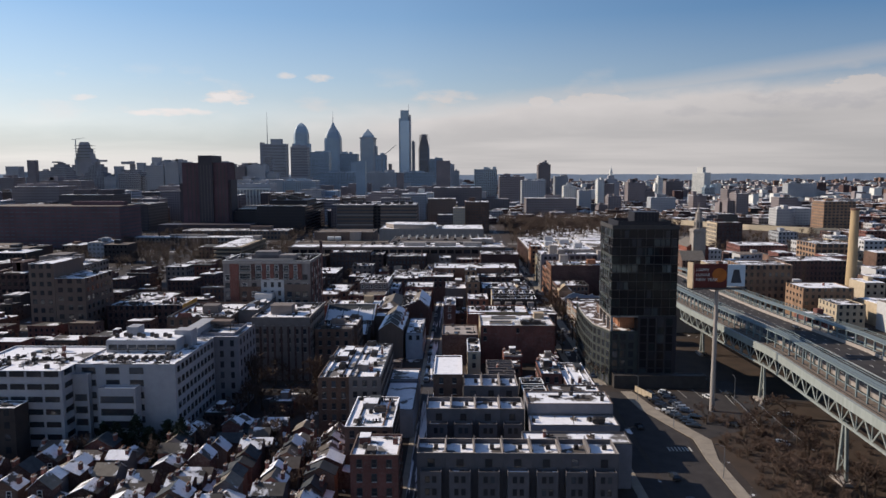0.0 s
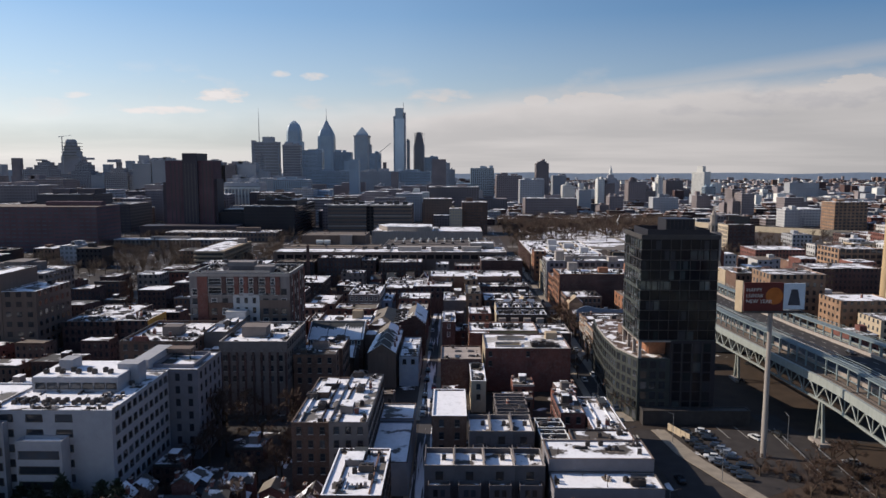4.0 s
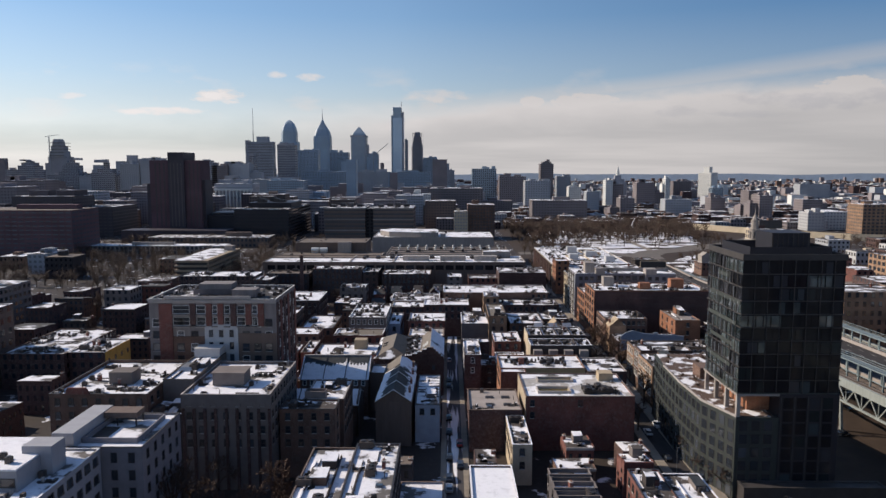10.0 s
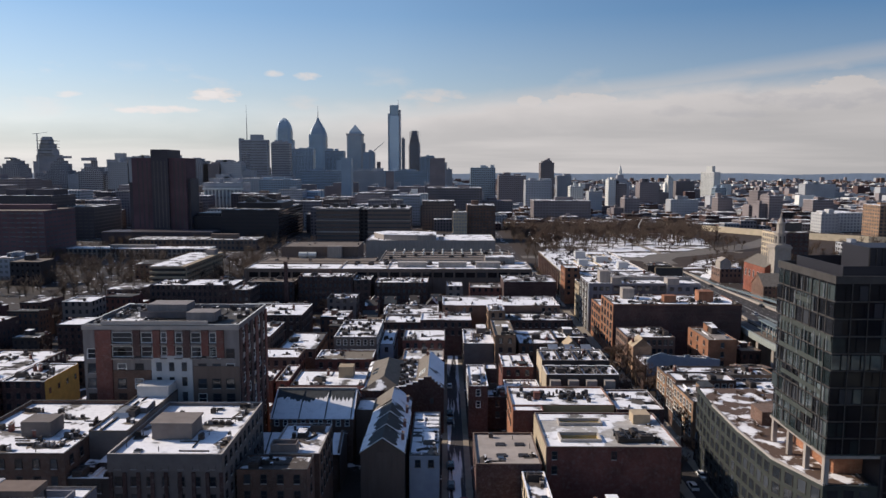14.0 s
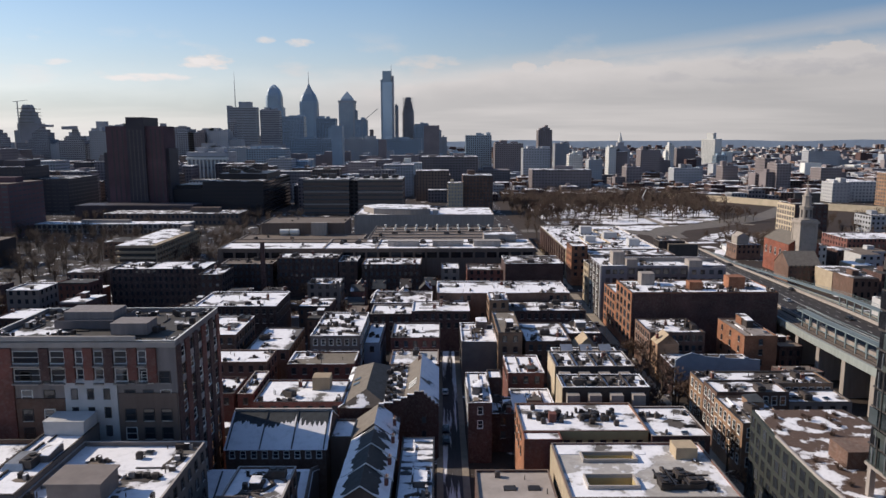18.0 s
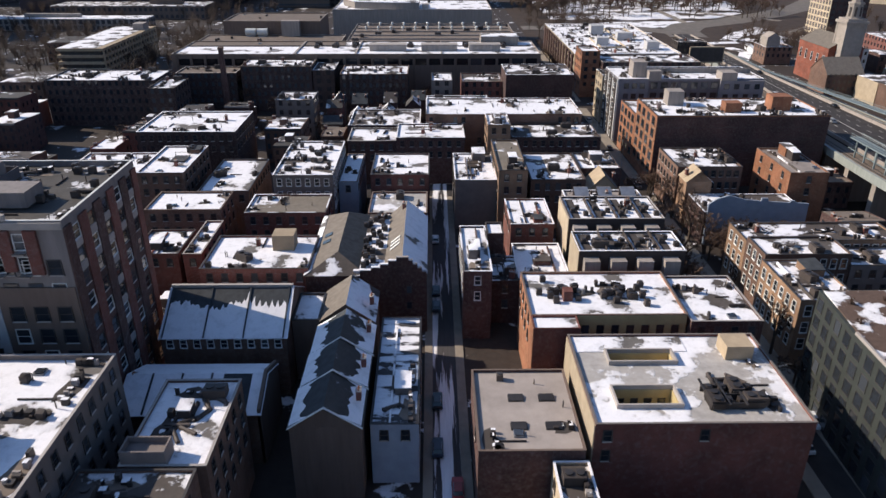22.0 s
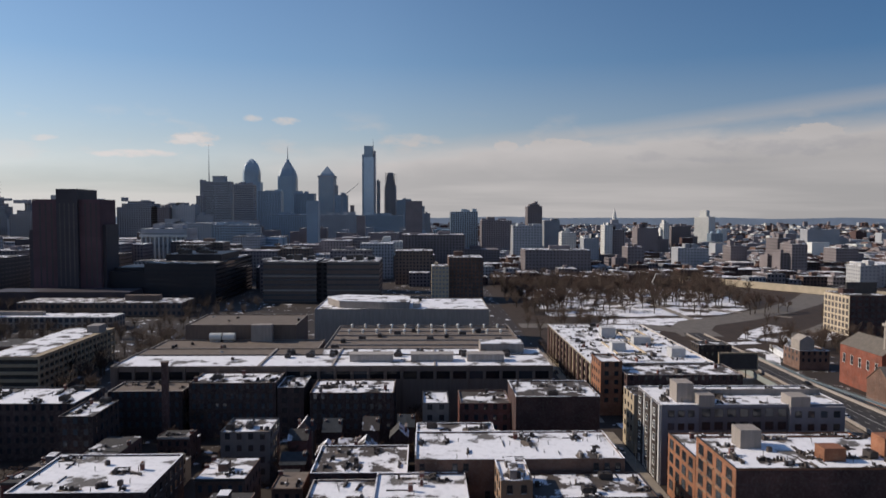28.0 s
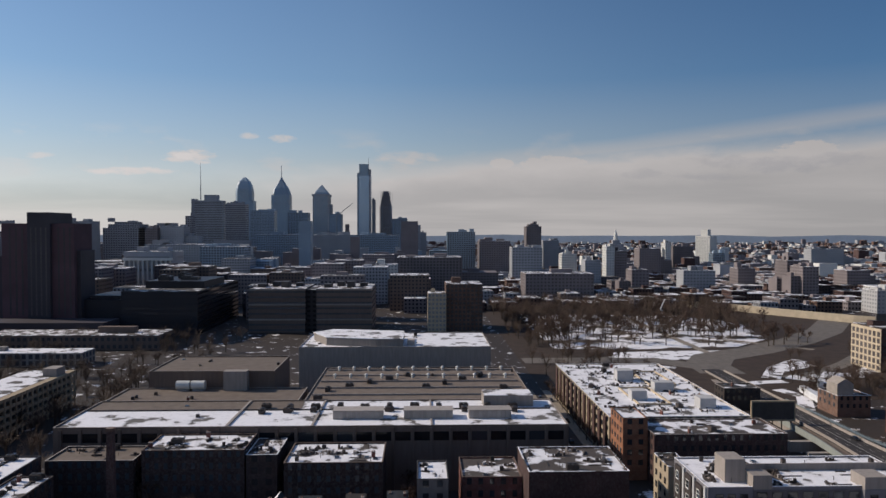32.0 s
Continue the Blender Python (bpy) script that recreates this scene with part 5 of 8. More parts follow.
block(4, 9.6, 333, 355, 15.2, "brick_dark", "snow_full", 2, "sash_white", gap=2.0, sides="left")
block(9.8, 13.4, 350.6, 357, 15.2, "brick_dark", "snow_full", 0, front=False, sides="", label="rear wing of the corner house under snow")
block(9.8, 15.9, 339, 350.4, 10, "brick_dark", "snow_half", 7)
block(16, 26.6, 340, 358, 9.5, "brick_dark", "snow_full", 2, label="low brick house with blue-shaded snow on its roof")
row = block(27, 48, 337, 346.5, 17.5, "stucco_dark", "snow_full", 5, front=False, sides="")
part("side_wall", Form().box(-10.66, 0.1, 0, -10.52, 9.4, 17.3), "stucco_cream", row, "cream side wall in the sun")
for k in range(4):
    u = -10.5 + 0.6 + k * 5.250
    part("deck_wall", Form().box(u - 0.5, 0.4, 17, u - 0.3, 9.2, 17.9), "stucco_dark", row)
    part("dark_strip", Form().box(u + 0.5, 0.6, 17.0, u + 2.2, 9.0, 17.14), "roof_felt", row, "bare dark strip under the condensers")
    part("stair_box", Form().box(u + 0.2, -2.2, 11.5, u + 3.2, -0.02, 16.2), "concrete", row)
    for q in (1.0, 2.2, 3.6):
        part("air_conditioner", GEAR["air_conditioner"], None, row, at=(u + q, 3 + 1.7 * ((k + int(q)) % 3), 16.95))
row = block(28, 49, 354.4, 368, 17, "stucco_dark", "snow_full", 5, front=False, sides="")
part("side_wall", Form().box(-10.66, 0.1, 0, -10.52, 12.9, 16.8), "stucco_cream", row, "cream side wall in the sun")
for k in range(4):
    u = -10.5 + 0.6 + k * 5.250
    part("deck_wall", Form().box(u - 0.5, 0.4, 16.5, u - 0.3, 12.6, 17.4), "stucco_dark", row)
    part("dark_strip", Form().box(u + 0.5, 0.8, 16.5, u + 2.2, 12.6, 16.64), "roof_felt", row, "bare dark strip under the condensers")
    part("stair_box", Form().box(u + 0.2, -2.2, 11, u + 3.2, -0.02, 15.7), "concrete", row)
    for q in (1.0, 2.2, 3.6):
        part("air_conditioner", GEAR["air_conditioner"], None, row, at=(u + q, 3 + 1.7 * ((k + int(q)) % 3), 16.45))
gabled(39.5, 47.5, 388.5, 396, 11, 15, "y", "tan_wall", ("tan_wall", "shingle_brown"), label="tan house with a steep gabled roof", chimneys=1, win=False)
sky_roof = block(30, 48.6, 368.4, 376, 15.6, "stucco_grey", "roof_grey", 3, front=False, sides="left", label="grey house with sloping roof lights and bare roof")
for k in range(3):
    part("roof_light", Form().slab([(-7 + k * 5.6, 0.6, 15.3), (-3.6 + k * 5.6, 0.6, 15.3), (-3.6 + k * 5.6, 5.0, 17.3), (-7 + k * 5.6, 5.0, 17.3)], 0.14), "metal_grey", sky_roof)
    part("light_back", Form().box(-7 + k * 5.6, 5.05, 15.2, -3.6 + k * 5.6, 5.3, 17.4), "stucco_grey", sky_roof)
block(16, 26, 361, 377, 13, "brick_red", "snow_full", 4)
block(4, 15, 388, 411, 14, "stucco_grey", "snow_most", 3, front=False)
block(15.1, 22.5, 384, 411, 18, "brick_tan", "snow_brown", 3)
block(24, 38.5, 388, 411, 14, "brick_brown", "snow_most", 8)
block(38.8, 50, 397, 411, 14, "brick_dark", "snow_most", 6)
# ---- north of race street ----
block(65, 76, 323, 340, 14, "brick_tan", "snow_half", 6, "arch", 1.15, 2.1, 1.95, 3.5)
block(66, 84, 341, 350, 14.6, "brick_brown", "snow_most", 6, "arch", 1.1, 2.1, 1.9, 3.5)
block(66, 100, 350.2, 360, 13.6, "brick_tan", "snow_half", 8, "arch", 1.15, 2.1, 2.0, 3.5)
block(84.3, 100, 341, 350, 12, "stucco_grey", "snow_most", 4)
party = block(67, 93, 377.6, 390, 9.0, "brick_dark", "snow_half", 3, front=False, sides="left", label="low house behind a tall blank blue-grey party wall", parapet=0.2)
part("party_wall", Form().sheet([(-12.4, 0), (13, 0), (13, 11.3), (9.5, 11.6), (9.4, 12.1), (8.2, 12.1), (8.1, 11.6), (2.5, 11.9), (2.4, 12.8), (0.8, 12.8), (0.7, 12.0), (-3.5, 12.5), (-7.5, 13.6), (-10.5, 12.6), (-12.4, 11.2)], -0.5, -0.02), "stucco_blue", party, "blank blue-grey rendered party wall with an uneven top")
gabled(66.2, 73, 390.5, 396.5, 12.4, 15.4, "y", "brick_tan", ("tan_wall", "snow_half"), label="tan gabled house behind the party wall", chimneys=1, win=False)
block(66, 84, 398, 416, 14, "brick_brown", "snow_half", 8, gap=2.0)
block(93.5, 104, 390, 412, 15, "brick_orange", "roof_grey", 2, gap=4.5)
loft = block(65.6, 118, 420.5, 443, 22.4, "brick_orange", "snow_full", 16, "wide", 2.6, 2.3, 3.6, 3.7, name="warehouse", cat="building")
# darker brick sheet puts the front's shade into its colour
part("dark_front", Form().box(-26.1, -0.14, 0, 26.1, -0.02, 22.0), "brick_dark", loft, "brick front coloured darker than the sunward side")
part("roof_house", Form().box(-19, 14, 21.8, -14, 19, 26.5), "concrete", loft)
part("roof_house", Form().box(-4, 5, 21.8, 1, 9, 25), "brick_orange", loft, "orange brick lift house")
part("roof_house", Form().box(11, 7, 21.8, 17, 12, 26.5), "brick_orange", loft, "orange brick lift house")
for k in range(6):
    for r in range(5):
        part("pale_band", Form().box(-26.38, 0.5 + k * 3.7, 3.2 + r * 3.7, -26.22, 3.0 + k * 3.7, 3.6 + r * 3.7), "brick_tan", loft)
block(65.6, 116, 443.3, 463, 17, "brick_orange", "snow_full", 10, "wide", 2.4, 2.2, 3.6, 3.7, front=False, name="warehouse", cat="building")
slabs = block(65.6, 118, 469, 491, 23.2, "flats_grey", "snow_full", 10, front=False, sides="", name="apartment_building", cat="building", label="grey six-storey apartment building with a darker-coloured middle")
# darker sheet laid proud of the wall in place of a recess
part("middle_front", Form().box(-15.4, -0.12, 0, 10.2, -0.02, 22.4), "terrace_wall", slabs, "dark grey middle front")
part("end_block", Form().box(10.3, -1.3, 0, 26.1, -0.02, 22.4).box(10.2, -1.4, 22.4, 26.2, -0.02, 22.7), "flats_grey", slabs)
for r in range(6):
    z = 1.2 + r * 3.7
    for k in range(3):
        part("window", window_mesh(1.7, 1.8, "slot"), None, slabs, at=(-23.4 + k * 2.9, -0.02, z))
    for k in range(7):
        part("window", window_mesh(2.3, 2.2, "slot"), None, slabs, at=(-13.4 + k * 3.65, -0.12, z))
    for k in range(4):
        part("window", window_mesh(1.8, 1.8, "slot"), None, slabs, at=(12.6 + k * 3.7, -1.3, z))
for k in range(3):  # black bays on the street side, white bands between
    part("dark_bay", Form().box(-26.9, 2.0 + k * 6.8, 0.6, -26.22, 6.2 + k * 6.8, 22.4), "stucco_dark", slabs)
    part("white_band", Form().box(-26.7, 0.4 + k * 6.8, 0.6, -26.22, 1.5 + k * 6.8, 23.0), "white_wall", slabs)
    for r in range(6):
        part("window", window_mesh(1.5, 1.9, "sash_white"), None, slabs, at=(-26.9, 4.1 + k * 6.8, 1.2 + r * 3.6), turn=-90)
part("roof_house", Form().box(-20.5, 4, 22.6, -15.6, 10, 28.4), "concrete", slabs)
part("roof_house", Form().box(-15.6, -0.1, 22.6, -11, 4, 25.9), "concrete", slabs)
part("roof_house", Form().box(10.4, -1.2, 22.7, 16, 4.5, 25.6), "concrete", slabs)
part("roof_wall", Form().box(-15, 12, 22.6, 26, 12.4, 24.6), "concrete", slabs)
block(65.8, 72, 496, 508, 19, "stucco_cream", "snow_half", 2)
block(65.7, 74, 539, 554, 20.8, "brick_orange", "snow_full", 3)
block(74.2, 118, 533, 552, 17, "brick_dark", "snow_half", 10)
block(84, 117, 502, 524, 11, "brick_dark", "snow_most", 9)
row = block(66, 117, 557, 657, 16.5, "stucco_cream", "snow_full", 40, "wide", 2.0, 1.8, 3.2, 3.3, name="apartment_building", cat="building", label="long five-storey apartment building with dark bays and snowy roof")
for k in range(12):
    part("dark_bay", Form().box(-26.2, 3 + k * 8.2, 1.5, -25.52, 6.4 + k * 8.2, 15.6), "brick_dark", row)
for x0, y0, w, d, h in ((-6, 60, 7, 6, 5), (4, 40, 8, 5, 4), (-10, 25, 6, 5, 4), (12, 12, 6, 6, 4)):
    part("roof_house", Form().box(x0, y0, 15.9, x0 + w, y0 + d, 16 + h), "white_wall", row)
clutter(row, (91.5, 557), 66, 117, 557, 657, 15.95, random.Random(8), 0.8)
# no recess here: dark sheets on the roof give the courts' shade
for x0, y0, x1, y1 in ((-9, 18, 3, 46), (6, 52, 17, 80)):
    court = part("court", Form().box(x0, y0, 15.96, x1, y1, 16.04), "trim_dark", row, "flat dark sheet in place of a shaded sunk court")
    part("court_kerb", Form().ring(x0 - 0.4, y0 - 0.4, x1 + 0.4, y1 + 0.4, 15.9, 16.9, 0.4), "stucco_cream", court)
# ---- third to fourth street ----
block(-4, 47, 440, 462, 18, "brick_brown", "snow_full", 4, sides="", skip=0.6)
block(-30, -6, 445, 466, 13, "brick_dark", "snow_half", 6)
block(-28, -13, 423.5, 438, 14, "brick_dark", "snow_most", 5)
block(-13, 8, 423.5, 439.5, 15, "brick_dark", "snow_full", 5)
block(15, 22, 423.5, 437, 19, "brick_tan", "snow_full", 2)
block(22.5, 50, 423.5, 439, 15, "brick_dark", "snow_half", 7)
block(-92, -62, 423.5, 448, 17, "brick_soot", "snow_full", 8)
block(-153, -110, 492, 513, 18, "brick_soot", "snow_full", 10)
block(-4, 19, 473, 485, 13.5, "brick_dark", "snow_most", 8)
block(26.5, 52.5, 487, 508, 21, "brick_dark", "snow_half", 3, front=False, sides="", label="brown brick building with a tall blank side wall")
block(10, 26.3, 498, 515, 16, "brick_red", "snow_half", 5)
block(-2.2, 6, 491, 506, 18, "stucco_grey", "snow_full", 1)
block(-82, -52.5, 514, 530.5, 19, "brick_soot", "snow_most", 12)
block(-52, -43, 514, 530.5, 17.5, "brick_soot", "snow_half", 5)
block(-108, -98, 478, 496, 18, "brick_soot", "snow_most", 5)
block(-109, -84, 513, 527, 16.5, "brick_soot", "roof_brown", 3)
block(-40, -12, 508, 527, 17, "brick_soot", "snow_most", 8)
block(-59.6, -45.7, 472, 486, 15, "stucco_grey", "snow_half", 5)
old_stack = thing("chimney_stack", "slim square dark brick chimney stack", "chimney", -86, 503, 0)
part("shaft", Form().prism([(-1.1, -1.1), (1.1, -1.1), (1.1, 1.1), (-1.1, 1.1)], 0, 28, taper=0.75), "brick_dark", old_stack)
part("rim", Form().box(-1.0, -1.0, 28, 1.0, 1.0, 28.8), "brick_brown", old_stack)
RESERVED.append((-87.5, -84.5, 501.5, 504.5))
rng = random.Random(15)
for y0 in (468, 480, 493):
    x = -42.0
    while x < 6:
        w = rng.uniform(4.5, 7)
        if not any(x - 0.3 < d and x + w + 0.3 > c and y0 - 0.3 < f and y0 + 9 > e for c, d, e, f in RESERVED):
            h = rng.uniform(7, 11)
            gabled(x, x + w, y0, y0 + rng.uniform(6.5, 8.5), h, h + rng.uniform(2, 3.2), rng.choice("xy"), rng.choice(("brick_dark", "brick_red", "brick_dark", "stucco_grey")), (rng.choice(OLD_ROOFS), rng.choice(OLD_ROOFS)), group="small old houses before the mint", win=False, chimneys=2)
        x += w + rng.choice((0.1, 0.1, 3))
# ---- mint and studios ----
mint = block(-116, 46, 531.5, 566, 21, "concrete_warm", "snow_full", 8, front=False, sides="", name="mint_building", cat="building", cornice="concrete", label="long brown concrete mint hall with a snowy roof")
for k in range(26):
    part("dark_bay", Form().box(-78 + k * 6.1, -0.12, 16.2, -78 + k * 6.1 + 4.9, 0.1, 19.0), "glass_dark", mint)
for k in range(27):
    part("wall_rib", Form().box(-79.2 + k * 6.1, -0.5, 0, -78.2 + k * 6.1, -0.02, 20.4), "concrete_warm", mint)
part("bare_roof", Form().box(-80.6, 21.6, 20.6, -8, 34.0, 20.68), "roof_brown", mint, "bare brown stretch of the roof")
for x, w in ((-28, 0.9), (-1.0, 0.7), (37, 0.6)):
    part("roof_walkway", Form().box(x, 0.6, 20.63, x + w, 34, 21.1), "concrete", mint)
part("roof_pipe", Form().box(-80, 21.2, 20.63, 79, 21.5, 21.1), "metal_dark", mint)
for k in range(22):
    part("rooftop_unit", GEAR["rooftop_unit"], None, mint, at=(-20 + (k % 11) * 8.6, 17.5 + (k // 11) * 5.5 + (k % 3) * 0.8, 20.62), turn=90 * (k % 2))
part("roof_house", Form().box(56, 24.6, 20.6, 73.5, 34, 24.5), "concrete", mint)
part("roof_house_cover", Form().box(56.2, 24.8, 24.5, 73.3, 33.8, 24.7), "snow_full", mint)
for x0, x1 in ((5, 21.4), (28.3, 44.4), (49.8, 63.8)):
    unit = part("rooftop_plant", Form().box(x0, 9, 20.62, x1, 14.5, 23.4).box(x0 - 0.2, 8.8, 23.4, x1 + 0.2, 14.7, 23.55), "stone_sill", mint, "long ribbed grey plant housing")
    for k in range(int((x1 - x0) / 1.5)):
        part("louvre", Form().box(x0 + 0.3 + k * 1.5, 8.88, 20.9, x0 + 1.42 + k * 1.5, 9.0, 23.2), "stone_sill", unit)
hall = block(-44, 41, 566.4, 632, 20, "concrete_warm", "roof_brown", 6, front=False, sides="", name="mint_building", cat="building", cornice="concrete", label="brown concrete mint hall with a bare roof and vents")
for k in range(12):
    for y in (44, 60):
        part("roof_vent", Form().tube((-36 + k * 6.6, y, 19.3), (-36 + k * 6.6, y, 21), 0.5, 0.5, 8).tube((-36 + k * 6.6, y, 21), (-36 + k * 6.6, y, 21.6), 0.85, 0.5, 8), "trim_white", hall)
for k in range(5):
    part("roof_kerb", Form().box(-41, 12 + k * 12, 19.63, 41, 12.4 + k * 12, 20.3), "concrete", hall)
for k in range(10):
    part("rooftop_unit", GEAR["rooftop_unit"], None, hall, at=(-36 + k * 7.7, 20 + (k * 7) % 30, 19.62), turn=90 * (k % 2))
works = block(-108, -59, 590, 623, 27, "concrete_warm", "roof_brown", 6, front=False, sides="", name="mint_building", cat="building", cornice="concrete", label="high brown concrete plant block with a bare roof")
part("stair_shaft", Form().box(5.5, -4, 19.8, 14.5, -0.02, 27.6), "concrete", works)
for x in (-10.2, -4.4):
    part("cooling_drum", Form().tube((x - 2.6, -3, 22.2), (x + 2.6, -3, 22.2), 1.7, 1.7, 14), "trim_white", works, "pale round cooling drum")
    part("drum_stand", Form().box(x - 2.2, -4.2, 19.8, x + 2.2, -1.8, 20.6), "metal_grey", works)
block(-116, -46, 566.3, 589.6, 20.4, "concrete_warm", "roof_brown", 8, front=False, sides="", name="mint_building", cat="building", cornice="concrete", label="low brown concrete mint wing with a bare roof")
studio = block(-63, 35, 671, 722, 23, "concrete", "snow_full", 3, front=False, sides="", name="studio_building", cat="building", cornice="concrete", label="wide grey studio building with a snowy roof")
STOREY = [(-45, 26), (-36, 8), (-10, 2), (4, 2), (4, 30), (-36, 38)]
part("roof_storey", Form().prism(STOREY, 22.4, 26.6), "concrete", studio)
part("roof_storey_cover", Form().prism([(x * 1.01, y * 1.01 - 0.1) for x, y in STOREY], 26.6, 26.9), "snow_full", studio)
part("roof_unit", Form().box(6, 6, 22.5, 10, 12, 25.4), "stone_sill", studio)

# ---- glass tower with its low base ----
tower = thing("glass_tower", "dark green glass apartment tower over a low panelled base", "tower", 66, 258, 0)
part("base", Form().prism([(0, 0.02), (-4.0, 12), (-4.6, 27), (-4.0, 44), (-2.5, 58), (17, 58), (23.9, 22), (23.9, 0.02)][::-1], 0, 20), "panel_green", tower, "low green-grey base curving along the street")
part("terrace", Form().prism([(0.4, 0.6), (-3.4, 12), (-4.0, 27), (-3.4, 44), (-2.0, 57.5), (16.6, 57.5), (23.4, 22), (9, 22), (9, 0.6)][::-1], 20, 20.2), "snow_terrace", tower, "roof terrace with brown planting and snow")
part("terrace_kerb", Form().slab([(0, 0.05, 20.02), (-4.0, 12, 20.02), (-3.6, 12, 20.02), (0.4, 0.05, 20.02)], 0.5).slab([(-4.0, 12, 20.02), (-4.6, 27, 20.02), (-4.2, 27, 20.02), (-3.6, 12, 20.02)], 0.5).slab([(-4.6, 27, 20.02), (-4.0, 44, 20.02), (-3.6, 44, 20.02), (-4.2, 27, 20.02)], 0.5), "stone_sill", tower)
part("recess", Form().box(4.5, 5, 20.2, 9.9, 21, 25.2), "brick_orange", tower, "orange brick storey under the tower")
part("terrace_room", Form().box(2, 30, 20.2, 9, 36, 23.4), "brick_brown", tower, "brick terrace room")
part("shaft", Form().box(0.3, 0.3, 25.7, 23.7, 21.7, 57.2), "glass_dark", tower)
part("lower_shaft", Form().box(10, -0.1, 0, 23.9, 21.7, 25.69), "office_black", tower, "dark glass lower front")
part("soffit", Form().box(-0.05, -0.05, 25.2, 9.95, 22, 25.7), "concrete", tower)
part("roof", Form().box(0.4, 0.4, 57.2, 23.6, 21.6, 57.5), "snow_half", tower)
part("parapet", Form().ring(0, 0, 24, 22, 57.2, 58.6, 0.4), "trim_dark", tower)
part("plant_house", Form().box(9, 6, 57.5, 18, 15, 63), "office_black", tower)
part("roof_screen", Form().ring(2.5, 2.5, 21.5, 19.5, 57.5, 60.0, 0.2), "office_black", tower, "dark screen round the roof plant")
for k in range(8):
    part("plant_house_rib", Form().box(9.1 + k * 1.2, 5.85, 57.6, 9.3 + k * 1.2, 5.98, 62.9), "metal_dark", tower)
for x, y in ((0.6, 0.7), (0.6, 7.5), (0.6, 14.3), (0.6, 21)):
    part("column", Form().box(x - 0.45, y - 0.45, 20.2, x + 0.45, y + 0.45, 25.2), "concrete", tower)
entry = part("entry_block", Form().box(1, -4, 0, 34, -0.2, 4.4), "trim_dark", tower, "low dark street-level block")
part("coping", Form().ring(0.9, -4.1, 34.1, -0.15, 4.402, 4.7, 0.5), "trim_dark", entry)
floors, pane = 10, {}
for w in (2.2, 1.45):
    for m in ("glass_green", "glass_dark", "glass_light"):
        pane[w, m] = Form().box(-w / 2, -0.10, 0.1, w / 2, 0.05, 2.7).mesh("pane", m)
rng = random.Random(9)
TONES = ("glass_dark", "glass_dark", "glass_dark", "glass_light", "glass_green", "glass_dark", "glass_dark")
for r in range(floors):
    z = 25.8 + r * 3.13
    part("floor_band", Form().ring(0.08, 0.08, 23.92, 21.92, z - 0.12, z + 0.12, 0.4), rng.choice(("trim_dark", "panel_green", "trim_dark")), tower)
    for side, end, chance in (("front", 22.6, 0.85), ("left", 21.0, 0.92)):
        a, tone, left = 1.0, "glass_dark", 0
        while a < end:
            w = rng.choice((2.2, 1.45))
            if left == 0:
                tone, left = rng.choice(TONES if side == "front" else TONES + ("glass_light", "glass_light", "glass_green")), rng.randint(1, 4)
            left -= 1
            if rng.random() < chance:
                at, turn = ((a + w / 2 - 0.8, 0.22, z + 0.1), 0) if side == "front" else ((0.22, a + w / 2 - 0.6, z + 0.1), -90)
                part("pane", pane[w, tone], None, tower, at=at, turn=turn)
            a += w + 0.3
for k in range(1, 8):
    part("mullion", Form().box(k * 3.02 - 0.08, -0.06, 25.7, k * 3.02 + 0.08, 0.06, 57.2), "trim_dark", tower)
for k in range(1, 8):
    part("mullion", Form().box(-0.06, k * 2.75 - 0.08, 25.7, 0.06, k * 2.75 + 0.08, 57.2), "trim_dark", tower)
rng = random.Random(21)
for r in range(10):
    for k in range(8):
        if rng.random() < 0.55:
            y = 0.6 + k * 2.7 + rng.uniform(0, 1.2)
            part("window_fin", Form().box(-0.14, y, 26.0 + r * 3.13, 0.02, y + 0.16, 28.6 + r * 3.13), "metal_grey", tower)
for k in range(6):
    part("spandrel_band", Form().box(-0.09, 0.3 + rng.uniform(0, 8), 25.6 + k * 5.3, 0.01, 14 + rng.uniform(0, 7.5), 26.5 + k * 5.3), "panel_green", tower)
EDGE = [(0, 0), (-4.0, 12), (-4.6, 27), (-4.0, 44), (-2.5, 58)]
for r in range(6):
    z = 0.6 + r * 3.25
    for (x0, y0), (x1, y1) in zip(EDGE, EDGE[1:]):
        n = int((y1 - y0) / 2.9)
        for k in range(n):
            s = (k + 0.5) / n
            part("window", window_mesh(1.9, 2.3, "slot"), None, tower, at=(x0 + (x1 - x0) * s - 0.02, y0 + (y1 - y0) * s, z), turn=-90 + math.degrees(math.atan2(-(x1 - x0), y1 - y0)))
    for k in range(3):
        part("window", window_mesh(1.9, 2.3, "slot"), None, tower, at=(1.8 + k * 2.9, 0.0, z))
for r in range(8):
    for k in range(4):
        part("pane", pane[2.2, rng.choice(("glass_dark", "glass_dark", "glass_green"))], None, tower, at=(12 + k * 3.1, -0.1, 0.4 + r * 3.1))
for k in range(4):
    part("mullion", Form().box(10.3 + k * 3.1, -0.3, 0, 10.5 + k * 3.1, -0.11, 25.1), "trim_dark", tower)
RESERVED.append((61, 101, 248, 317))

# ---- billboard on its pole ----
sign = thing("billboard", "pale steel pole carrying a dark red billboard beside a car park", "billboard", 93.6, 229.9, 0)
part("pole", Form().tube((0, 0, 0), (0, 0, 13), 0.8, 0.8, 20).tube((0, 0, 13), (0, 0, 26), 0.7, 0.7, 20).tube((0, 0, 26), (0, 0, 40.2), 0.6, 0.6, 20), "concrete", sign)
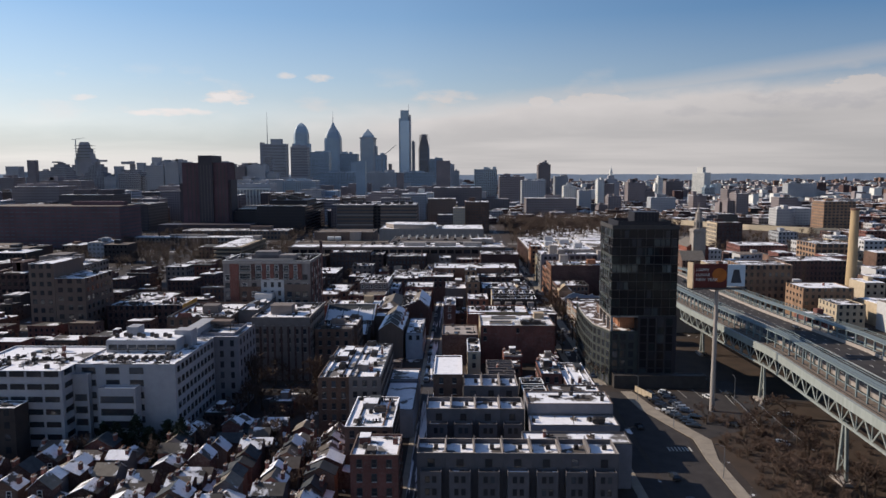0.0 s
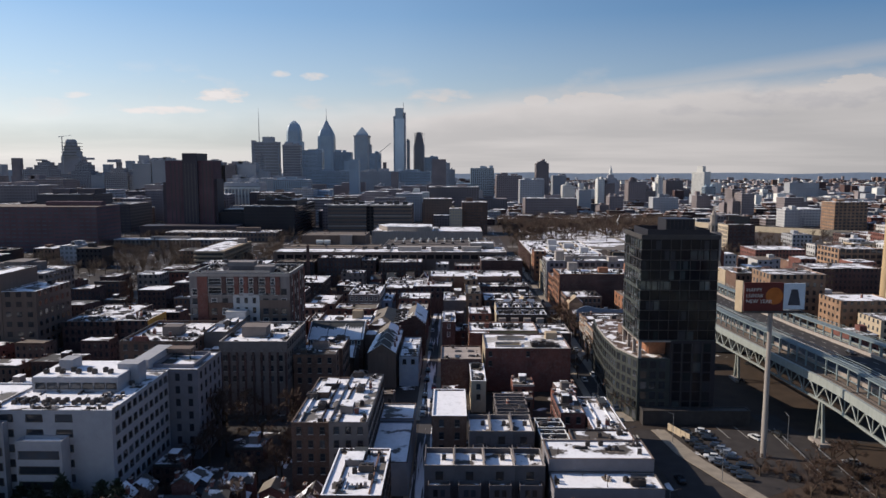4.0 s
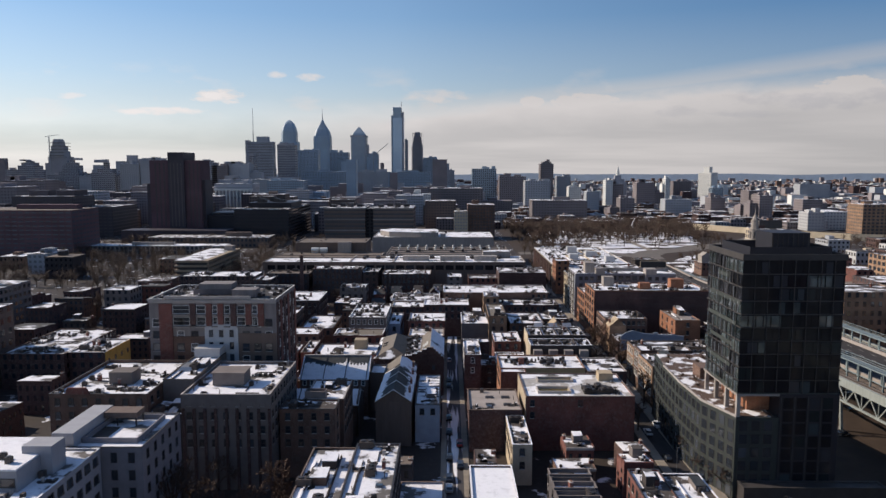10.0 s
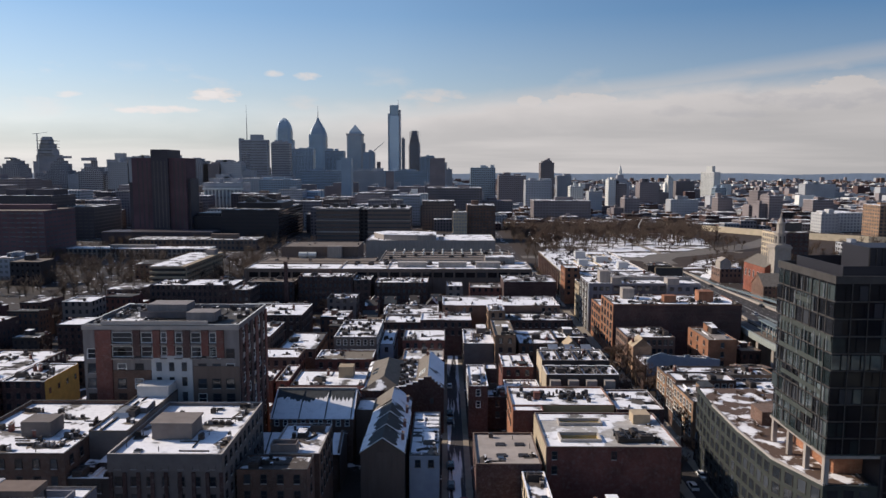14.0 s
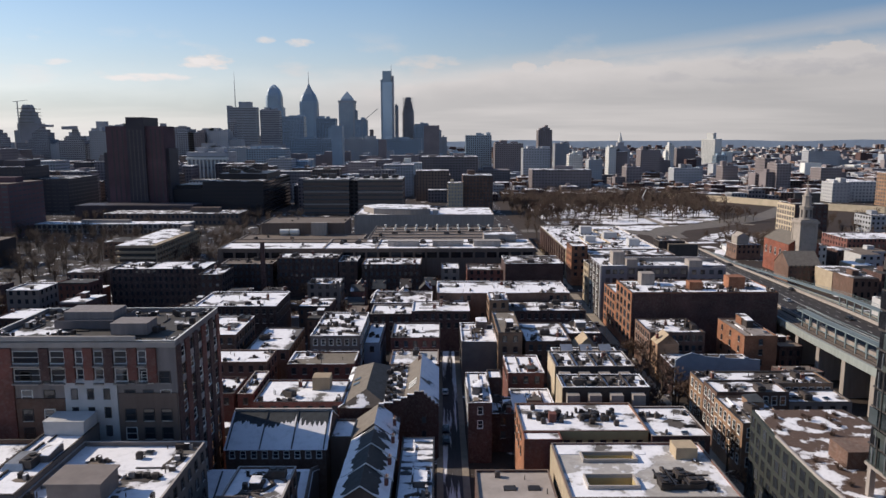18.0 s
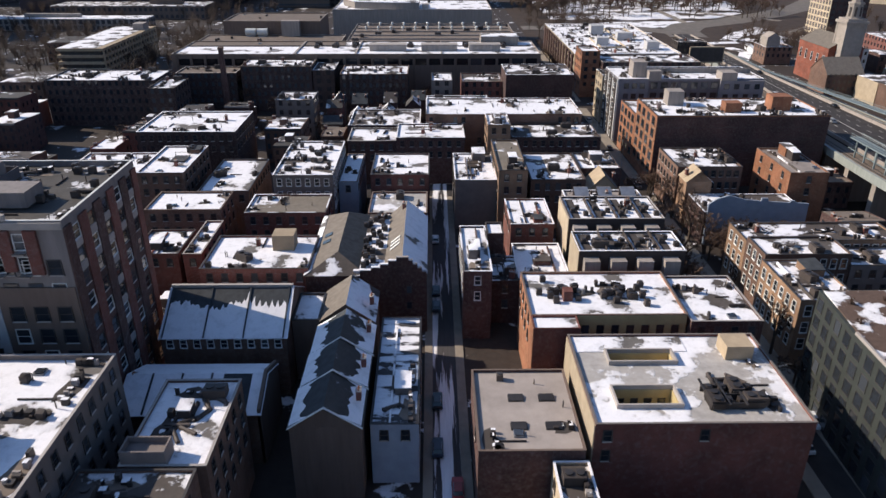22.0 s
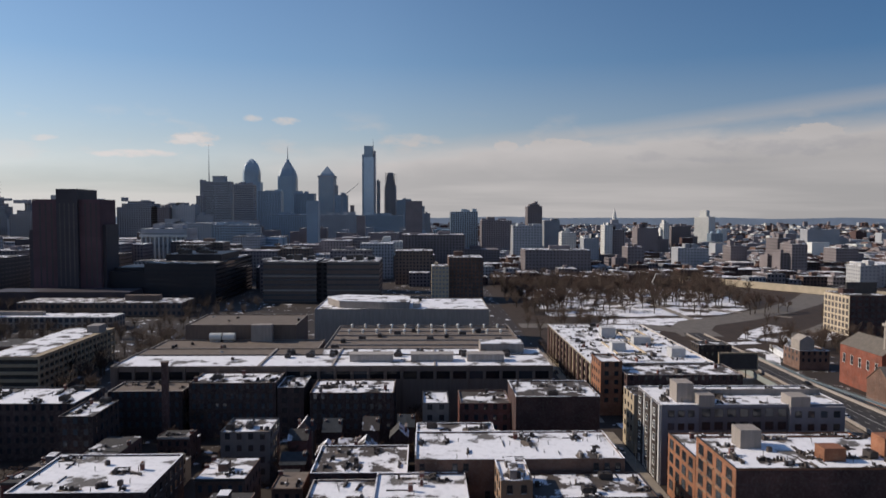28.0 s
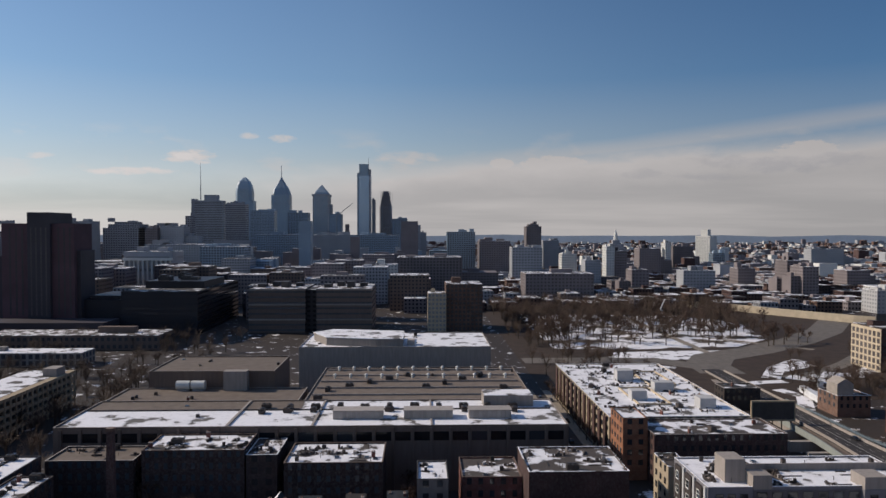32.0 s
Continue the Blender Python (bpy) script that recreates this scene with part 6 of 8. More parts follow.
part("frame", Form().box(-7.8, -0.3, 40.2, 8.6, 0.5, 40.9).box(-8, 0.2, 40, -7.6, 3.4, 48).box(7.6, 0.2, 40, 8, 3.4, 48), "metal_dark", sign)
board = part("board", Form().box(-7.6, -0.9, 41.0, 2.8, -0.5, 48.6), "sign_red", sign)
part("sphere_print", Form().tube((0.4, -0.93, 45), (0.4, -0.905, 45), 2.3, 2.3, 28), "sign_orange", board)
part("board", Form().box(2.9, -0.9, 41.4, 8.5, -0.5, 48.4), "sign_pale", sign, "pale board with a blue shape")
part("blue_print", Form().prism([(4.0, -0.93), (7.4, -0.93), (7.4, -0.905), (4.0, -0.905)], 42.5, 46.8, taper=0.5), "blue_paint", sign)
part("back_board", Form().prism([(-8.0, -0.6), (-7.7, -0.6), (-8.7, 1.6), (-9.0, 1.6)], 40.6, 49.0), "tan_wall", sign, "cream back panel in the sun")
part("catwalk", Form().box(-7.8, -1.7, 40.6, 8.6, -0.95, 40.75), "metal_dark", sign)
for k, word in enumerate(("HAPPY", "LUNAR", "NEW YEAR")):
    curve = bpy.data.curves.new("lettering", "FONT")
    curve.body, curve.size, curve.extrude = word, 1.4, 0.01
    curve.materials.append(MATS["trim_white"])
    t = part("lettering", curve, None, board, at=(-7.1, -0.93, 46.2 - k * 1.55))
    t.rotation_euler = (radians(90), 0, 0)

# ---- the bridge ramp ----
LINE = [(98, 90, 25.8), (104.4, 155, 23.2), (108, 189, 21.8), (113, 232, 20), (113.8, 316, 16.6), (118, 400, 13.1), (123, 450, 11.1), (131, 520, 8.2), (141, 609, 4.5), (150, 690, 1.2), (153, 724, 0.2)]


def along(y):
    for (x0, y0, z0), (x1, y1, z1) in zip(LINE, LINE[1:]):
        if y <= y1:
            s = (y - y0) / (y1 - y0)
            return x0 + (x1 - x0) * s, z0 + (z1 - z0) * s
    return LINE[-1][0], LINE[-1][2]


WIDE = 36.0
bridge = thing("bridge_ramp", "steel bridge ramp with green-grey walkways beside a wide roadway", "bridge", 0, 0, 0)


def strip(form, y0, y1, step, u0, u1, w0, w1, m=0):
    """A band that follows the ramp between two distances from its left edge and two heights over its deck, in one piece."""
    ys = [y0 + k * step for k in range(int((y1 - y0) / step) + 1)]
    n = len(form.v)
    for y in ys:
        x, z = along(y)
        s = min(1.0, max(0.0, (y - 440) / 120))
        a, b, low = 9 * s + u0 * (1 - s / 2), 9 * s + u1 * (1 - s / 2), (1 - 0.7 * s if w0 > 1.2 else 1.0)
        form.v += [(x + a, y, z + w0 * low), (x + b, y, z + w0 * low), (x + b, y, z + w1 * low), (x + a, y, z + w1 * low)]
    for k in range(len(ys) - 1):
        a, b = n + 4 * k, n + 4 * k + 4
        for i in range(4):
            j = (i + 1) % 4
            form.f.append((a + i, a + j, b + j, b + i))
            form.m.append(m)
    form.f += [(n, n + 1, n + 2, n + 3), tuple(n + 4 * (len(ys) - 1) + i for i in (3, 2, 1, 0))]
    form.m += [m, m]
    return form


part("deck", strip(Form(), 92, 724, 8, 7, WIDE - 7, -1.0, 0.0), "asphalt", bridge)
for u in (0.4, WIDE - 6.4):
    part("track_bed", strip(Form(), 92, 640, 8, u, u + 6, -0.9, -0.3), "roof_brown", bridge, "brown ballast track bed")
    for q in (1.6, 3.1):
        part("rail", strip(Form(), 92, 640, 8, u + q, u + q + 0.12, -0.3, -0.12), "metal_dark", bridge)
part("girder", strip(Form(), 92, 640, 8, -0.5, 0.4, -2.2, 0.2), "metal_pale", bridge, "pale green riveted edge girder")
part("girder", strip(Form(), 92, 640, 8, WIDE - 0.4, WIDE + 0.5, -2.2, 0.2), "metal_pale", bridge)
for u in (6.6, WIDE - 7.0):
    part("crash_wall", strip(Form(), 92, 716, 8, u, u + 0.4, 0.0, 1.1), "concrete", bridge)
part("lane_line", strip(Form(), 92, 716, 8, WIDE / 2 - 0.2, WIDE / 2 + 0.2, 0.004, 0.03), "road_paint", bridge)
for u in (WIDE / 2 - 8, WIDE / 2 - 4, WIDE / 2 + 4, WIDE / 2 + 8):
    f = Form()
    for k in range(0, 76):
        strip(f, 96 + k * 8, 96 + k * 8 + 3, 3, u - 0.1, u + 0.1, 0.004, 0.03)
    tagged(part("lane_dashes", f, "road_paint", bridge), kind="stuff")
for u, last in ((3.2, 416), (WIDE - 6.4, 608)):
    part("walkway", strip(Form(), 92, last, 6, u, u + 3.2, 4.4, 4.75), "metal_green", bridge, "green-grey raised walkway")
    for v in (u, u + 3.1):
        part("handrail", strip(Form(), 92, last, 6, v, v + 0.1, 5.8, 5.95), "metal_green", bridge)
        part("handrail", strip(Form(), 92, last, 6, v + 0.02, v + 0.08, 5.2, 5.3), "metal_green", bridge)
    part("lower_rail", strip(Form(), 92, last, 6, u, u + 0.15, 1.4, 1.6), "metal_green", bridge)
post = Form().box(-0.18, -0.18, 0, 0.18, 0.18, 4.8).mesh("post", "metal_green")
pole = Form().box(-0.05, -0.05, 0, 0.05, 0.05, 1.2).mesh("rail_post", "metal_green")
for k in range(79):
    y = 93 + k * 6
    x, z = along(y)
    for u in (3.2, 6.3, WIDE - 6.3, WIDE - 3.3):
        if y > (416 if u < 10 else 445):
            continue
        part("post", post, None, bridge, at=(x + u, y, z - 0.3))
for k in range(30):
    y = 93 + k * 8
    (x, z), (x2, z2) = along(y), along(y + 4)
    x3, z3 = along(y + 8)
    for u in (0, WIDE):
        part("truss_web", Form().tube((x + u, y, z - 2.2), (x2 + u, y + 4, z2 - 6.6), 0.22, 0.22, 4), "metal_pale", bridge)
        part("truss_web", Form().tube((x2 + u, y + 4, z2 - 6.6), (x3 + u, y + 8, z3 - 2.2), 0.22, 0.22, 4), "metal_pale", bridge)
        part("truss_hanger", Form().tube((x2 + u, y + 4, z2 - 2.2), (x2 + u, y + 4, z2 - 6.6), 0.15, 0.15, 4), "metal_pale", bridge)
for u in (0, WIDE):
    part("lower_chord", strip(Form(), 92, 332, 8, u - 0.3, u + 0.3, -6.9, -6.3), "metal_pale", bridge)
for y in (115, 177, 240, 302):
    x, z = along(y)
    for u in (1, WIDE - 1):
        leg = part("pier", Form().tube((x + u, y - 2, 0), (x + u, y - 0.6, z - 6.3), 0.55, 0.45, 4).tube((x + u, y + 2, 0), (x + u, y + 0.6, z - 6.3), 0.55, 0.45, 4), "metal_pale", bridge, "two-legged pale steel pier")
        part("pier_brace", Form().tube((x + u, y - 1.6, 3), (x + u, y + 1.2, 7), 0.15, 0.15, 4).tube((x + u, y + 1.6, 3), (x + u, y - 1.2, 7), 0.15, 0.15, 4), "metal_pale", leg)
        part("footing", Form().box(x + u - 1.6, y - 3.4, 0, x + u + 1.6, y + 3.4, 0.9), "concrete", leg)
for y in range(344, 600, 16):
    x, z = along(y)
    if z > 3.5:
        part("concrete_pier", Form().box(x + 0.5, y - 1, 0, x + WIDE - 0.5, y + 1, z - 2.2), "concrete", bridge)
part("ramp_wall", strip(Form(), 584, 720, 8, 0.6, WIDE - 0.6, -4.5, -1.05), "concrete", bridge)
RESERVED += [(100 + k * 4, 150 + k * 4.4, 120 + k * 44, 166 + k * 44) for k in range(14)]

# ---- lot, verge and road by the ramp ----
setting("verge", Form().box(84, 100, -0.055, 240, 330, -0.03), "dry_grass", "brown winter grass and bare soil under the ramp", "ground")
setting("parking_lot", Form().prism([(83, 205), (100, 214), (106, 250), (74, 251), (77.5, 233)], -0.052, 0.0), "asphalt", "asphalt car park beside the pole", "ground")
setting("road_widening", Form().prism([(63, 120), (77, 120), (78, 205), (71, 235), (68, 250), (63, 250)], -0.05, 0.01), "asphalt", "asphalt street widening towards the ramp", "street")
setting("pavement", Form().prism([(77.5, 150), (81, 150), (81.5, 190), (84.5, 204), (76.5, 228), (72.5, 250), (68.5, 250), (70.5, 231), (79.5, 205), (78.2, 190)], -0.05, 0.15), "paving", "pale concrete pavement along the lot", "pavement")
for x0, x1 in ((84.2, 84.1), (89.1, 89.7), (94.6, 95.2), (104.3, 103.3), (102.7, 102.1)):
    y0, y1 = (225, 213.7) if x0 == 102.7 else (253, 236 if x0 > 100 else 243.3)
    setting("parking_line", Form().prism([(x0, y0), (x1, y1), (x1 + 0.22, y1), (x0 + 0.22, y0)], 0.0, 0.014), "road_paint", "white parking bay line", "marking")
for x0, y0, along_x in ((56.8, 243, True), (56.8, 258, True), (70, 196, True)):
    for k in range(7):
        setting("crossing_stripe", Form().box(x0 + k * 1.0, y0, 0.012, x0 + 0.5 + k * 1.0, y0 + 3, 0.024), "road_paint", "white crossing stripe", "marking")

fence = thing("hoarding", "cream timber hoarding at the corner of the car park", "fence", 73.5, 250, 0)
for k in range(5):
    part("panel", Form().box(-0.02, -0.06, 0.1, 1.9, 0.06, 2.3), "stucco_cream", fence, at=(k * 0.7, -k * 1.95, 0.02), turn=-70)
    part("post", Form().box(-0.07, -0.07, 0, 0.07, 0.07, 2.5), "trim_dark", fence, at=(k * 0.7, -k * 1.95, 0))
for pts in (((105.4, 250), (104.6, 232), (103.1, 215.5)), ((111, 236), (110, 218), (109.8, 195))):
    rail = thing("guard_rail", "pale steel guard rail round the car park", "barrier", pts[0][0], pts[0][1], 0)
    for (x0, y0), (x1, y1) in zip(pts, pts[1:]):
        x0, y0, x1, y1 = x0 - pts[0][0], y0 - pts[0][1], x1 - pts[0][0], y1 - pts[0][1]
        part("beam", Form().slab([(x0, y0, 0.5), (x0 + 0.12, y0, 0.5), (x1 + 0.12, y1, 0.5), (x1, y1, 0.5)], 0.32), "metal_grey", rail)
        for k in range(5):
            part("post", Form().box(-0.07, -0.07, 0, 0.07, 0.07, 0.7), "metal_grey", rail, at=(x0 + (x1 - x0) * (k + 0.3) / 5 - 0.1, y0 + (y1 - y0) * (k + 0.3) / 5, 0))

street("road_second_north", 63.1, 140, 240, 248.5, "asphalt cross street under the ramp", -0.008)
setting("lot_lane", Form().prism([(107, 204), (113, 204), (112, 264), (104, 264)], -0.05, 0.004), "asphalt", "asphalt lane under the ramp", "street")
# ---- cars ----


def car(paint, words):
    root = thing("car", f"{words} car standing on the asphalt", "car", 0, 0, -50)
    f = Form()
    f.prism([(-0.86, -2.15), (0.86, -2.15), (0.9, -1.6), (0.9, 1.6), (0.84, 2.2), (-0.84, 2.2), (-0.9, 1.6), (-0.9, -1.6)], 0.35, 0.88, taper=0.97)
    part("body", f, paint, root)
    part("cabin", Form().prism([(-0.78, -1.75), (0.78, -1.75), (0.78, 0.85), (-0.78, 0.85)], 0.88, 1.42, taper=0.76), "glass", root, "dark tinted windows")
    part("roof", Form().box(-0.58, -1.4, 1.42, 0.58, 0.5, 1.47), paint, root)
    for x in (-0.82, 0.82):
        for y in (-1.35, 1.4):
            part("wheel", Form().tube((x - 0.1, y, 0.33), (x + 0.1, y, 0.33), 0.33, 0.33, 12), "tyre", root)
    return root


CARS = [car("white_paint", "white"), car("black_paint", "black"), car("silver_paint", "silver"), car("red_paint", "red"), car("blue_paint", "dark blue")]
rng = random.Random(12)
spots = [(72.3, 261.3, 90), (83.2, 261.5, 88), (89.5, 261.7, 92), (97.6, 261.8, 90), (101.4, 263.4, 90), (114.8, 300, 10), (128, 322, 30)]
for k in range(13):  # two lines of bays along the pavement
    y = 248 - k * 2.75
    x = 77.6 + max(0, k - 3) * 0.42 + (1.4 if k > 9 else 0)
    spots += [(x, y, 68 + (k * 37) % 9)] + ([(x + 5.6, y - 0.4, 246 + (k * 23) % 8)] if k % 5 != 3 and k < 10 else [])
spots += [(95.5, 215.7, 30), (103.6, 201.4, 25), (115.2, 225.4, 80), (114.2, 216.1, 82), (104.8, 246, 15), (97, 243, 20)]
spots += [(-1.2, y, 0) for y in (262, 268, 281, 300, 312, 345, 352, 380, 430, 447)] + [(1.7, 276, 0), (1.7, 291, 0)]
spots += [(57.6, y, 0) for y in range(262, 520, 19)] + [(62, y, 180) for y in range(268, 650, 38)] + [(57.6, y, 0) for y in range(534, 660, 12)]
spots += [(9.5, 308.5, 20), (12.5, 309, 0)]
spots += [(66, y, 4) for y in (164, 178, 214)] 
first = set()
for k, (x, y, turn) in enumerate(spots):
    c = CARS[rng.choice((0, 1, 1, 2, 4, 3) if k % 9 == 0 else (0, 1, 1, 1, 2, 4, 4))] if (x, y) != (12.5, 309) else CARS[3]
    m = pose(x, y, 0.02, 0, 0, turn)
    if c.name in first:
        copy_thing(c, m)
    else:
        first.add(c.name)
        c.matrix_basis = m
for y, u, turn in ((330, 17, 0), (360, 12, 0), (420, 24, 180), (455, 15, 0), (480, 26, 180), (505, 11, 0), (560, 22, 180), (600, 14, 0), (230, 15, 0), (270, 25, 180)):
    x, z = along(y)
    copy_thing(rng.choice((CARS[0], CARS[1], CARS[2])), pose(x + u, y, z - 0.13, math.degrees(math.atan2(along(y + 4)[1] - z, 4)) * (1 if turn == 0 else -1), 0, turn - 5))
for c in CARS:
    c["group"] = "parked cars"
    if c.location.z < -1:
        c.matrix_basis = pose(66, 190, 0.02)

# ---- street lamps ----
def street_lamp(x, y, turn):
    root = thing("street_lamp", "grey steel street lamp on the kerb", "lamp", x, y, 0.1, "street lamps")
    root.rotation_euler = (0, 0, radians(turn))
    part("pole", Form().tube((0, 0, 0), (0, 0, 8.6), 0.11, 0.07, 8), "metal_grey", root)
    part("arm", Form().tube((0, 0, 8.5), (1.9, 0, 9.1), 0.05, 0.05, 6), "metal_grey", root)
    part("lamp_head", Form().box(1.6, -0.16, 8.98, 2.4, 0.16, 9.14), "metal_dark", root)


for x, y, turn in ((55.9, 190, 0), (55.9, 228, 0), (78.4, 178, 180), (76.5, 214, 180), (72, 240, 180), (55.9, 268, 0), (55.9, 310, 0), (55.9, 352, 0), (55.9, 400, 0), (104, 238, 90), (61.8, 440, 180), (61.8, 480, 180), (61.8, 530, 180)):
    street_lamp(x, y, turn)

# ---- bare trees ----


def bare_tree(seed, height, spread, tips=7, thin=0.045):
    """Trunk and limbs that fork down to fine twigs."""
    rng = random.Random(seed)
    trunk, crown = Form(), Form()

    def grow(at, way, length, radius, level):
        end = at + way * length
        (trunk if level < 2 else crown).tube(at, end, max(radius, thin), max(radius * 0.62, thin * 0.8), 6 if level < 2 else 3)
        if level == 5:
            return
        for _ in range(3 if level < 4 else tips):
            d = Vector((rng.gauss(0, 1), rng.gauss(0, 1), rng.gauss(0.25, 0.6))) * spread
            grow(at + way * length * rng.uniform(0.55, 1.0), (way + d).normalized(), length * rng.uniform(0.55, 0.8), radius * 0.62, level + 1)

    grow(Vector((0, 0, -0.1)), Vector((0, 0, 1)), height * 0.32, height * 0.024, 0)
    return trunk.mesh("trunk", "bark"), crown.mesh("crown", "twigs")


TREES = [bare_tree(1, 14, 0.55), bare_tree(2, 12, 0.65), bare_tree(3, 16, 0.5)]


FAR_TREES = []
for a, b in (bare_tree(4, 14, 0.55, 4, 0.07), bare_tree(5, 12, 0.65, 4, 0.07), bare_tree(6, 16, 0.5, 4, 0.07)):
    f = Form()
    for me, slot in ((a, 0), (b, 1)):
        n = len(f.v)
        f.v += [tuple(v.co) for v in me.vertices]
        f.f += [tuple(n + i for i in p.vertices) for p in me.polygons]
        f.m += [slot] * len(me.polygons)
    FAR_TREES.append(f.mesh("bare_tree", ["bark", "twigs"]))


WOODS, BRUSH = Form(), Form()


def far_tree(f, x, y, size, rng):
    """One of a far wood: trunk, limbs and a haze of twigs."""
    h = 13 * size
    f.tube((x, y, -0.1), (x, y, h * 0.45), 0.28 * size, 0.16 * size, 4, 0)
    for _ in range(26):
        a, u = rng.uniform(0, 6.283), rng.uniform(0.25, 0.6)
        r = rng.uniform(0.12, 0.34) * h
        p = Vector((x, y, h * u * 0.8))
        e = Vector((x + r * math.cos(a), y + r * math.sin(a), h * (u + rng.uniform(0.1, 0.42))))
        f.tube(p, e, 0.09 * size, 0.05 * size, 3, 0)
        for _ in range(5):
            d = Vector((rng.gauss(0, 1), rng.gauss(0, 1), rng.gauss(0.5, 0.7))) * h * 0.08
            m = p.lerp(e, rng.uniform(0.4, 1.0))
            f.tube(m, m + d, 0.05, 0.035, 3, 1)


def shrub(f, x, y, size, rng, z=0.0):
    for _ in range(22):
        a, r = rng.uniform(0, 6.283), rng.uniform(0.1, 1.0) * size
        p = Vector((x + 0.3 * r * math.cos(a), y + 0.3 * r * math.sin(a), z - 0.05))
        e = Vector((x + r * math.cos(a), y + r * math.sin(a), z + size * rng.uniform(0.5, 1.3)))
        f.tube(p, e, 0.05, 0.03, 3, 1)
        for _ in range(2):
            m = p.lerp(e, rng.uniform(0.4, 1.0))
            f.tube(m, m + Vector((rng.gauss(0, 1), rng.gauss(0, 1), rng.gauss(0.3, 0.6))) * size * 0.3, 0.035, 0.03, 3, 1)


def tree(x, y, z, size, rng, group=""):
    if y > 590 and "square" not in group:
        far_tree(WOODS, x, y, size, rng)
        return
    if y > 590:
        root = tagged(new("bare_tree", rng.choice(FAR_TREES)), "leafless winter tree with a crown of fine brown twigs", "tree", group)
        root.location, root.scale, root.rotation_euler = (x, y, z), (size, size, size * rng.uniform(0.9, 1.1)), (0, 0, rng.uniform(0, 6))
        return
    a, b = rng.choice(TREES)
    root = thing("bare_tree", "leafless winter tree with a crown of fine brown twigs", "tree", x, y, z, group)
    root.scale = (size, size, size * rng.uniform(0.9, 1.1))
    root.rotation_euler = (0, 0, rng.uniform(0, 6))
    part("trunk", a, None, root)
    part("crown", b, None, root)


rng = random.Random(31)
for _ in range(36):
    tree(rng.uniform(87, 114), rng.uniform(150, 222), 0, rng.uniform(0.55, 1.05), rng, "trees under the ramp")
for _ in range(34):
    tree(rng.uniform(-110, -24), rng.uniform(150, 206), 0, rng.uniform(0.55, 0.95), rng, "trees between the old houses")
for _ in range(50):
    tree(rng.uniform(-330, -130), rng.uniform(640, 860), 0, rng.uniform(0.7, 1.2), rng, "trees of the mall")
for x, y, s in ((-58, 236, 1.5), (-54, 229, 1.2), (-47, 240, 1.3), (-61, 252, 1.1), (-40, 252, 0.9), (-38, 190, 0.8), (-30, 186, 0.8), (59, 366, 0.8), (56, 358, 0.9), (66, 368, 0.9), (55, 349, 0.8), (20, 380, 0.8), (-4, 505, 0.9), (-28, 480, 0.9), (-40, 470, 1.0), (-52, 478, 1.0), (-33, 498, 0.9), (-64, 500, 1.1), (-78, 488, 1.1), (22, 350, 0.6), (31, 378, 0.7)):
    tree(x, y, 0, s, rng)
for _ in range(14):
    tree(rng.uniform(-64, -35), rng.uniform(200, 256), 0, rng.uniform(0.8, 1.4), rng, "trees in the back court")
for _ in range(22):
    tree(rng.choice((54.8, 64.4)) + rng.uniform(-0.8, 0.8), rng.uniform(262, 420), 0, rng.uniform(0.65, 1.0), rng, "trees along the street")
for x, y, s in ((57.5, 393, 0.95), (60, 386, 0.85), (65, 395, 1.0), (67, 389, 0.9), (54.6, 374, 0.95), (64.6, 379, 1.0), (66, 371, 0.9), (68.5, 366, 0.95), (73.5, 371, 1.0), (34, 400, 0.8), (36, 393, 0.7), (30, 405, 0.8)):
    tree(x, y, 0, s, rng, "trees along the street")
for _ in range(9):
    tree(rng.uniform(67, 88), rng.uniform(362, 375), 0, rng.uniform(0.75, 1.05), rng, "trees before the blue wall")
for _ in range(20):
    tree(rng.uniform(-120, 0), rng.uniform(468, 530), 0, rng.uniform(0.7, 1.1), rng, "trees before the mint")
for _ in range(16):
    tree(rng.uniform(-240, -112), rng.uniform(380, 530), 0, rng.uniform(0.8, 1.2), rng, "trees in the far court")


def evergreen(x, y, size, seed):
    rng = random.Random(seed)
    root = thing("evergreen_tree", "dark evergreen tree with dense foliage", "tree", x, y, 0, "evergreens by the white flats")
    part("trunk", Form().tube((0, 0, -0.1), (0, 0, size * 0.5), 0.25, 0.12, 6), "bark", root)
    f = Form()
    for _ in range(900):
        h = rng.random() ** 0.8
        r = (1 - h) ** 0.7 * size * 0.36 * rng.uniform(0.6, 1.05)
        a = rng.uniform(0, 6.283)
        p = Vector((r * math.cos(a), r * math.sin(a), size * (0.1 + 0.9 * h)))
        d = Vector((rng.gauss(0, 1), rng.gauss(0, 1), rng.gauss(0, 1))) * 0.45
        e = Vector((rng.gauss(0, 1), rng.gauss(0, 1), rng.gauss(0, 1))) * 0.45
        f.face([tuple(p), tuple(p + d), tuple(p + d * 0.5 + e)])
    part("crown", f, "needles", root)


for k in range(6):
    evergreen(-86 + k * 4.4, 188.5 - (k % 2) * 2.0, 9.5 + (k % 3) * 1.2, k)
for y in range(560, 676, 12):
    tree(64.2, y, 0, 0.6, rng)

for _ in range(210):
    shrub(BRUSH, rng.uniform(86, 113), rng.uniform(150, 226), rng.uniform(0.8, 2.4), rng)
for _ in range(30):
    shrub(BRUSH, rng.uniform(113, 135), rng.uniform(150, 205), rng.uniform(1.0, 2.4), rng)
for _ in range(160):
    shrub(BRUSH, rng.uniform(-118, -22), rng.uniform(146, 206), rng.uniform(1.2, 4.5), rng)
for _ in range(50):
    shrub(BRUSH, rng.uniform(-62, -33), rng.uniform(198, 256), rng.uniform(0.8, 2.2), rng)
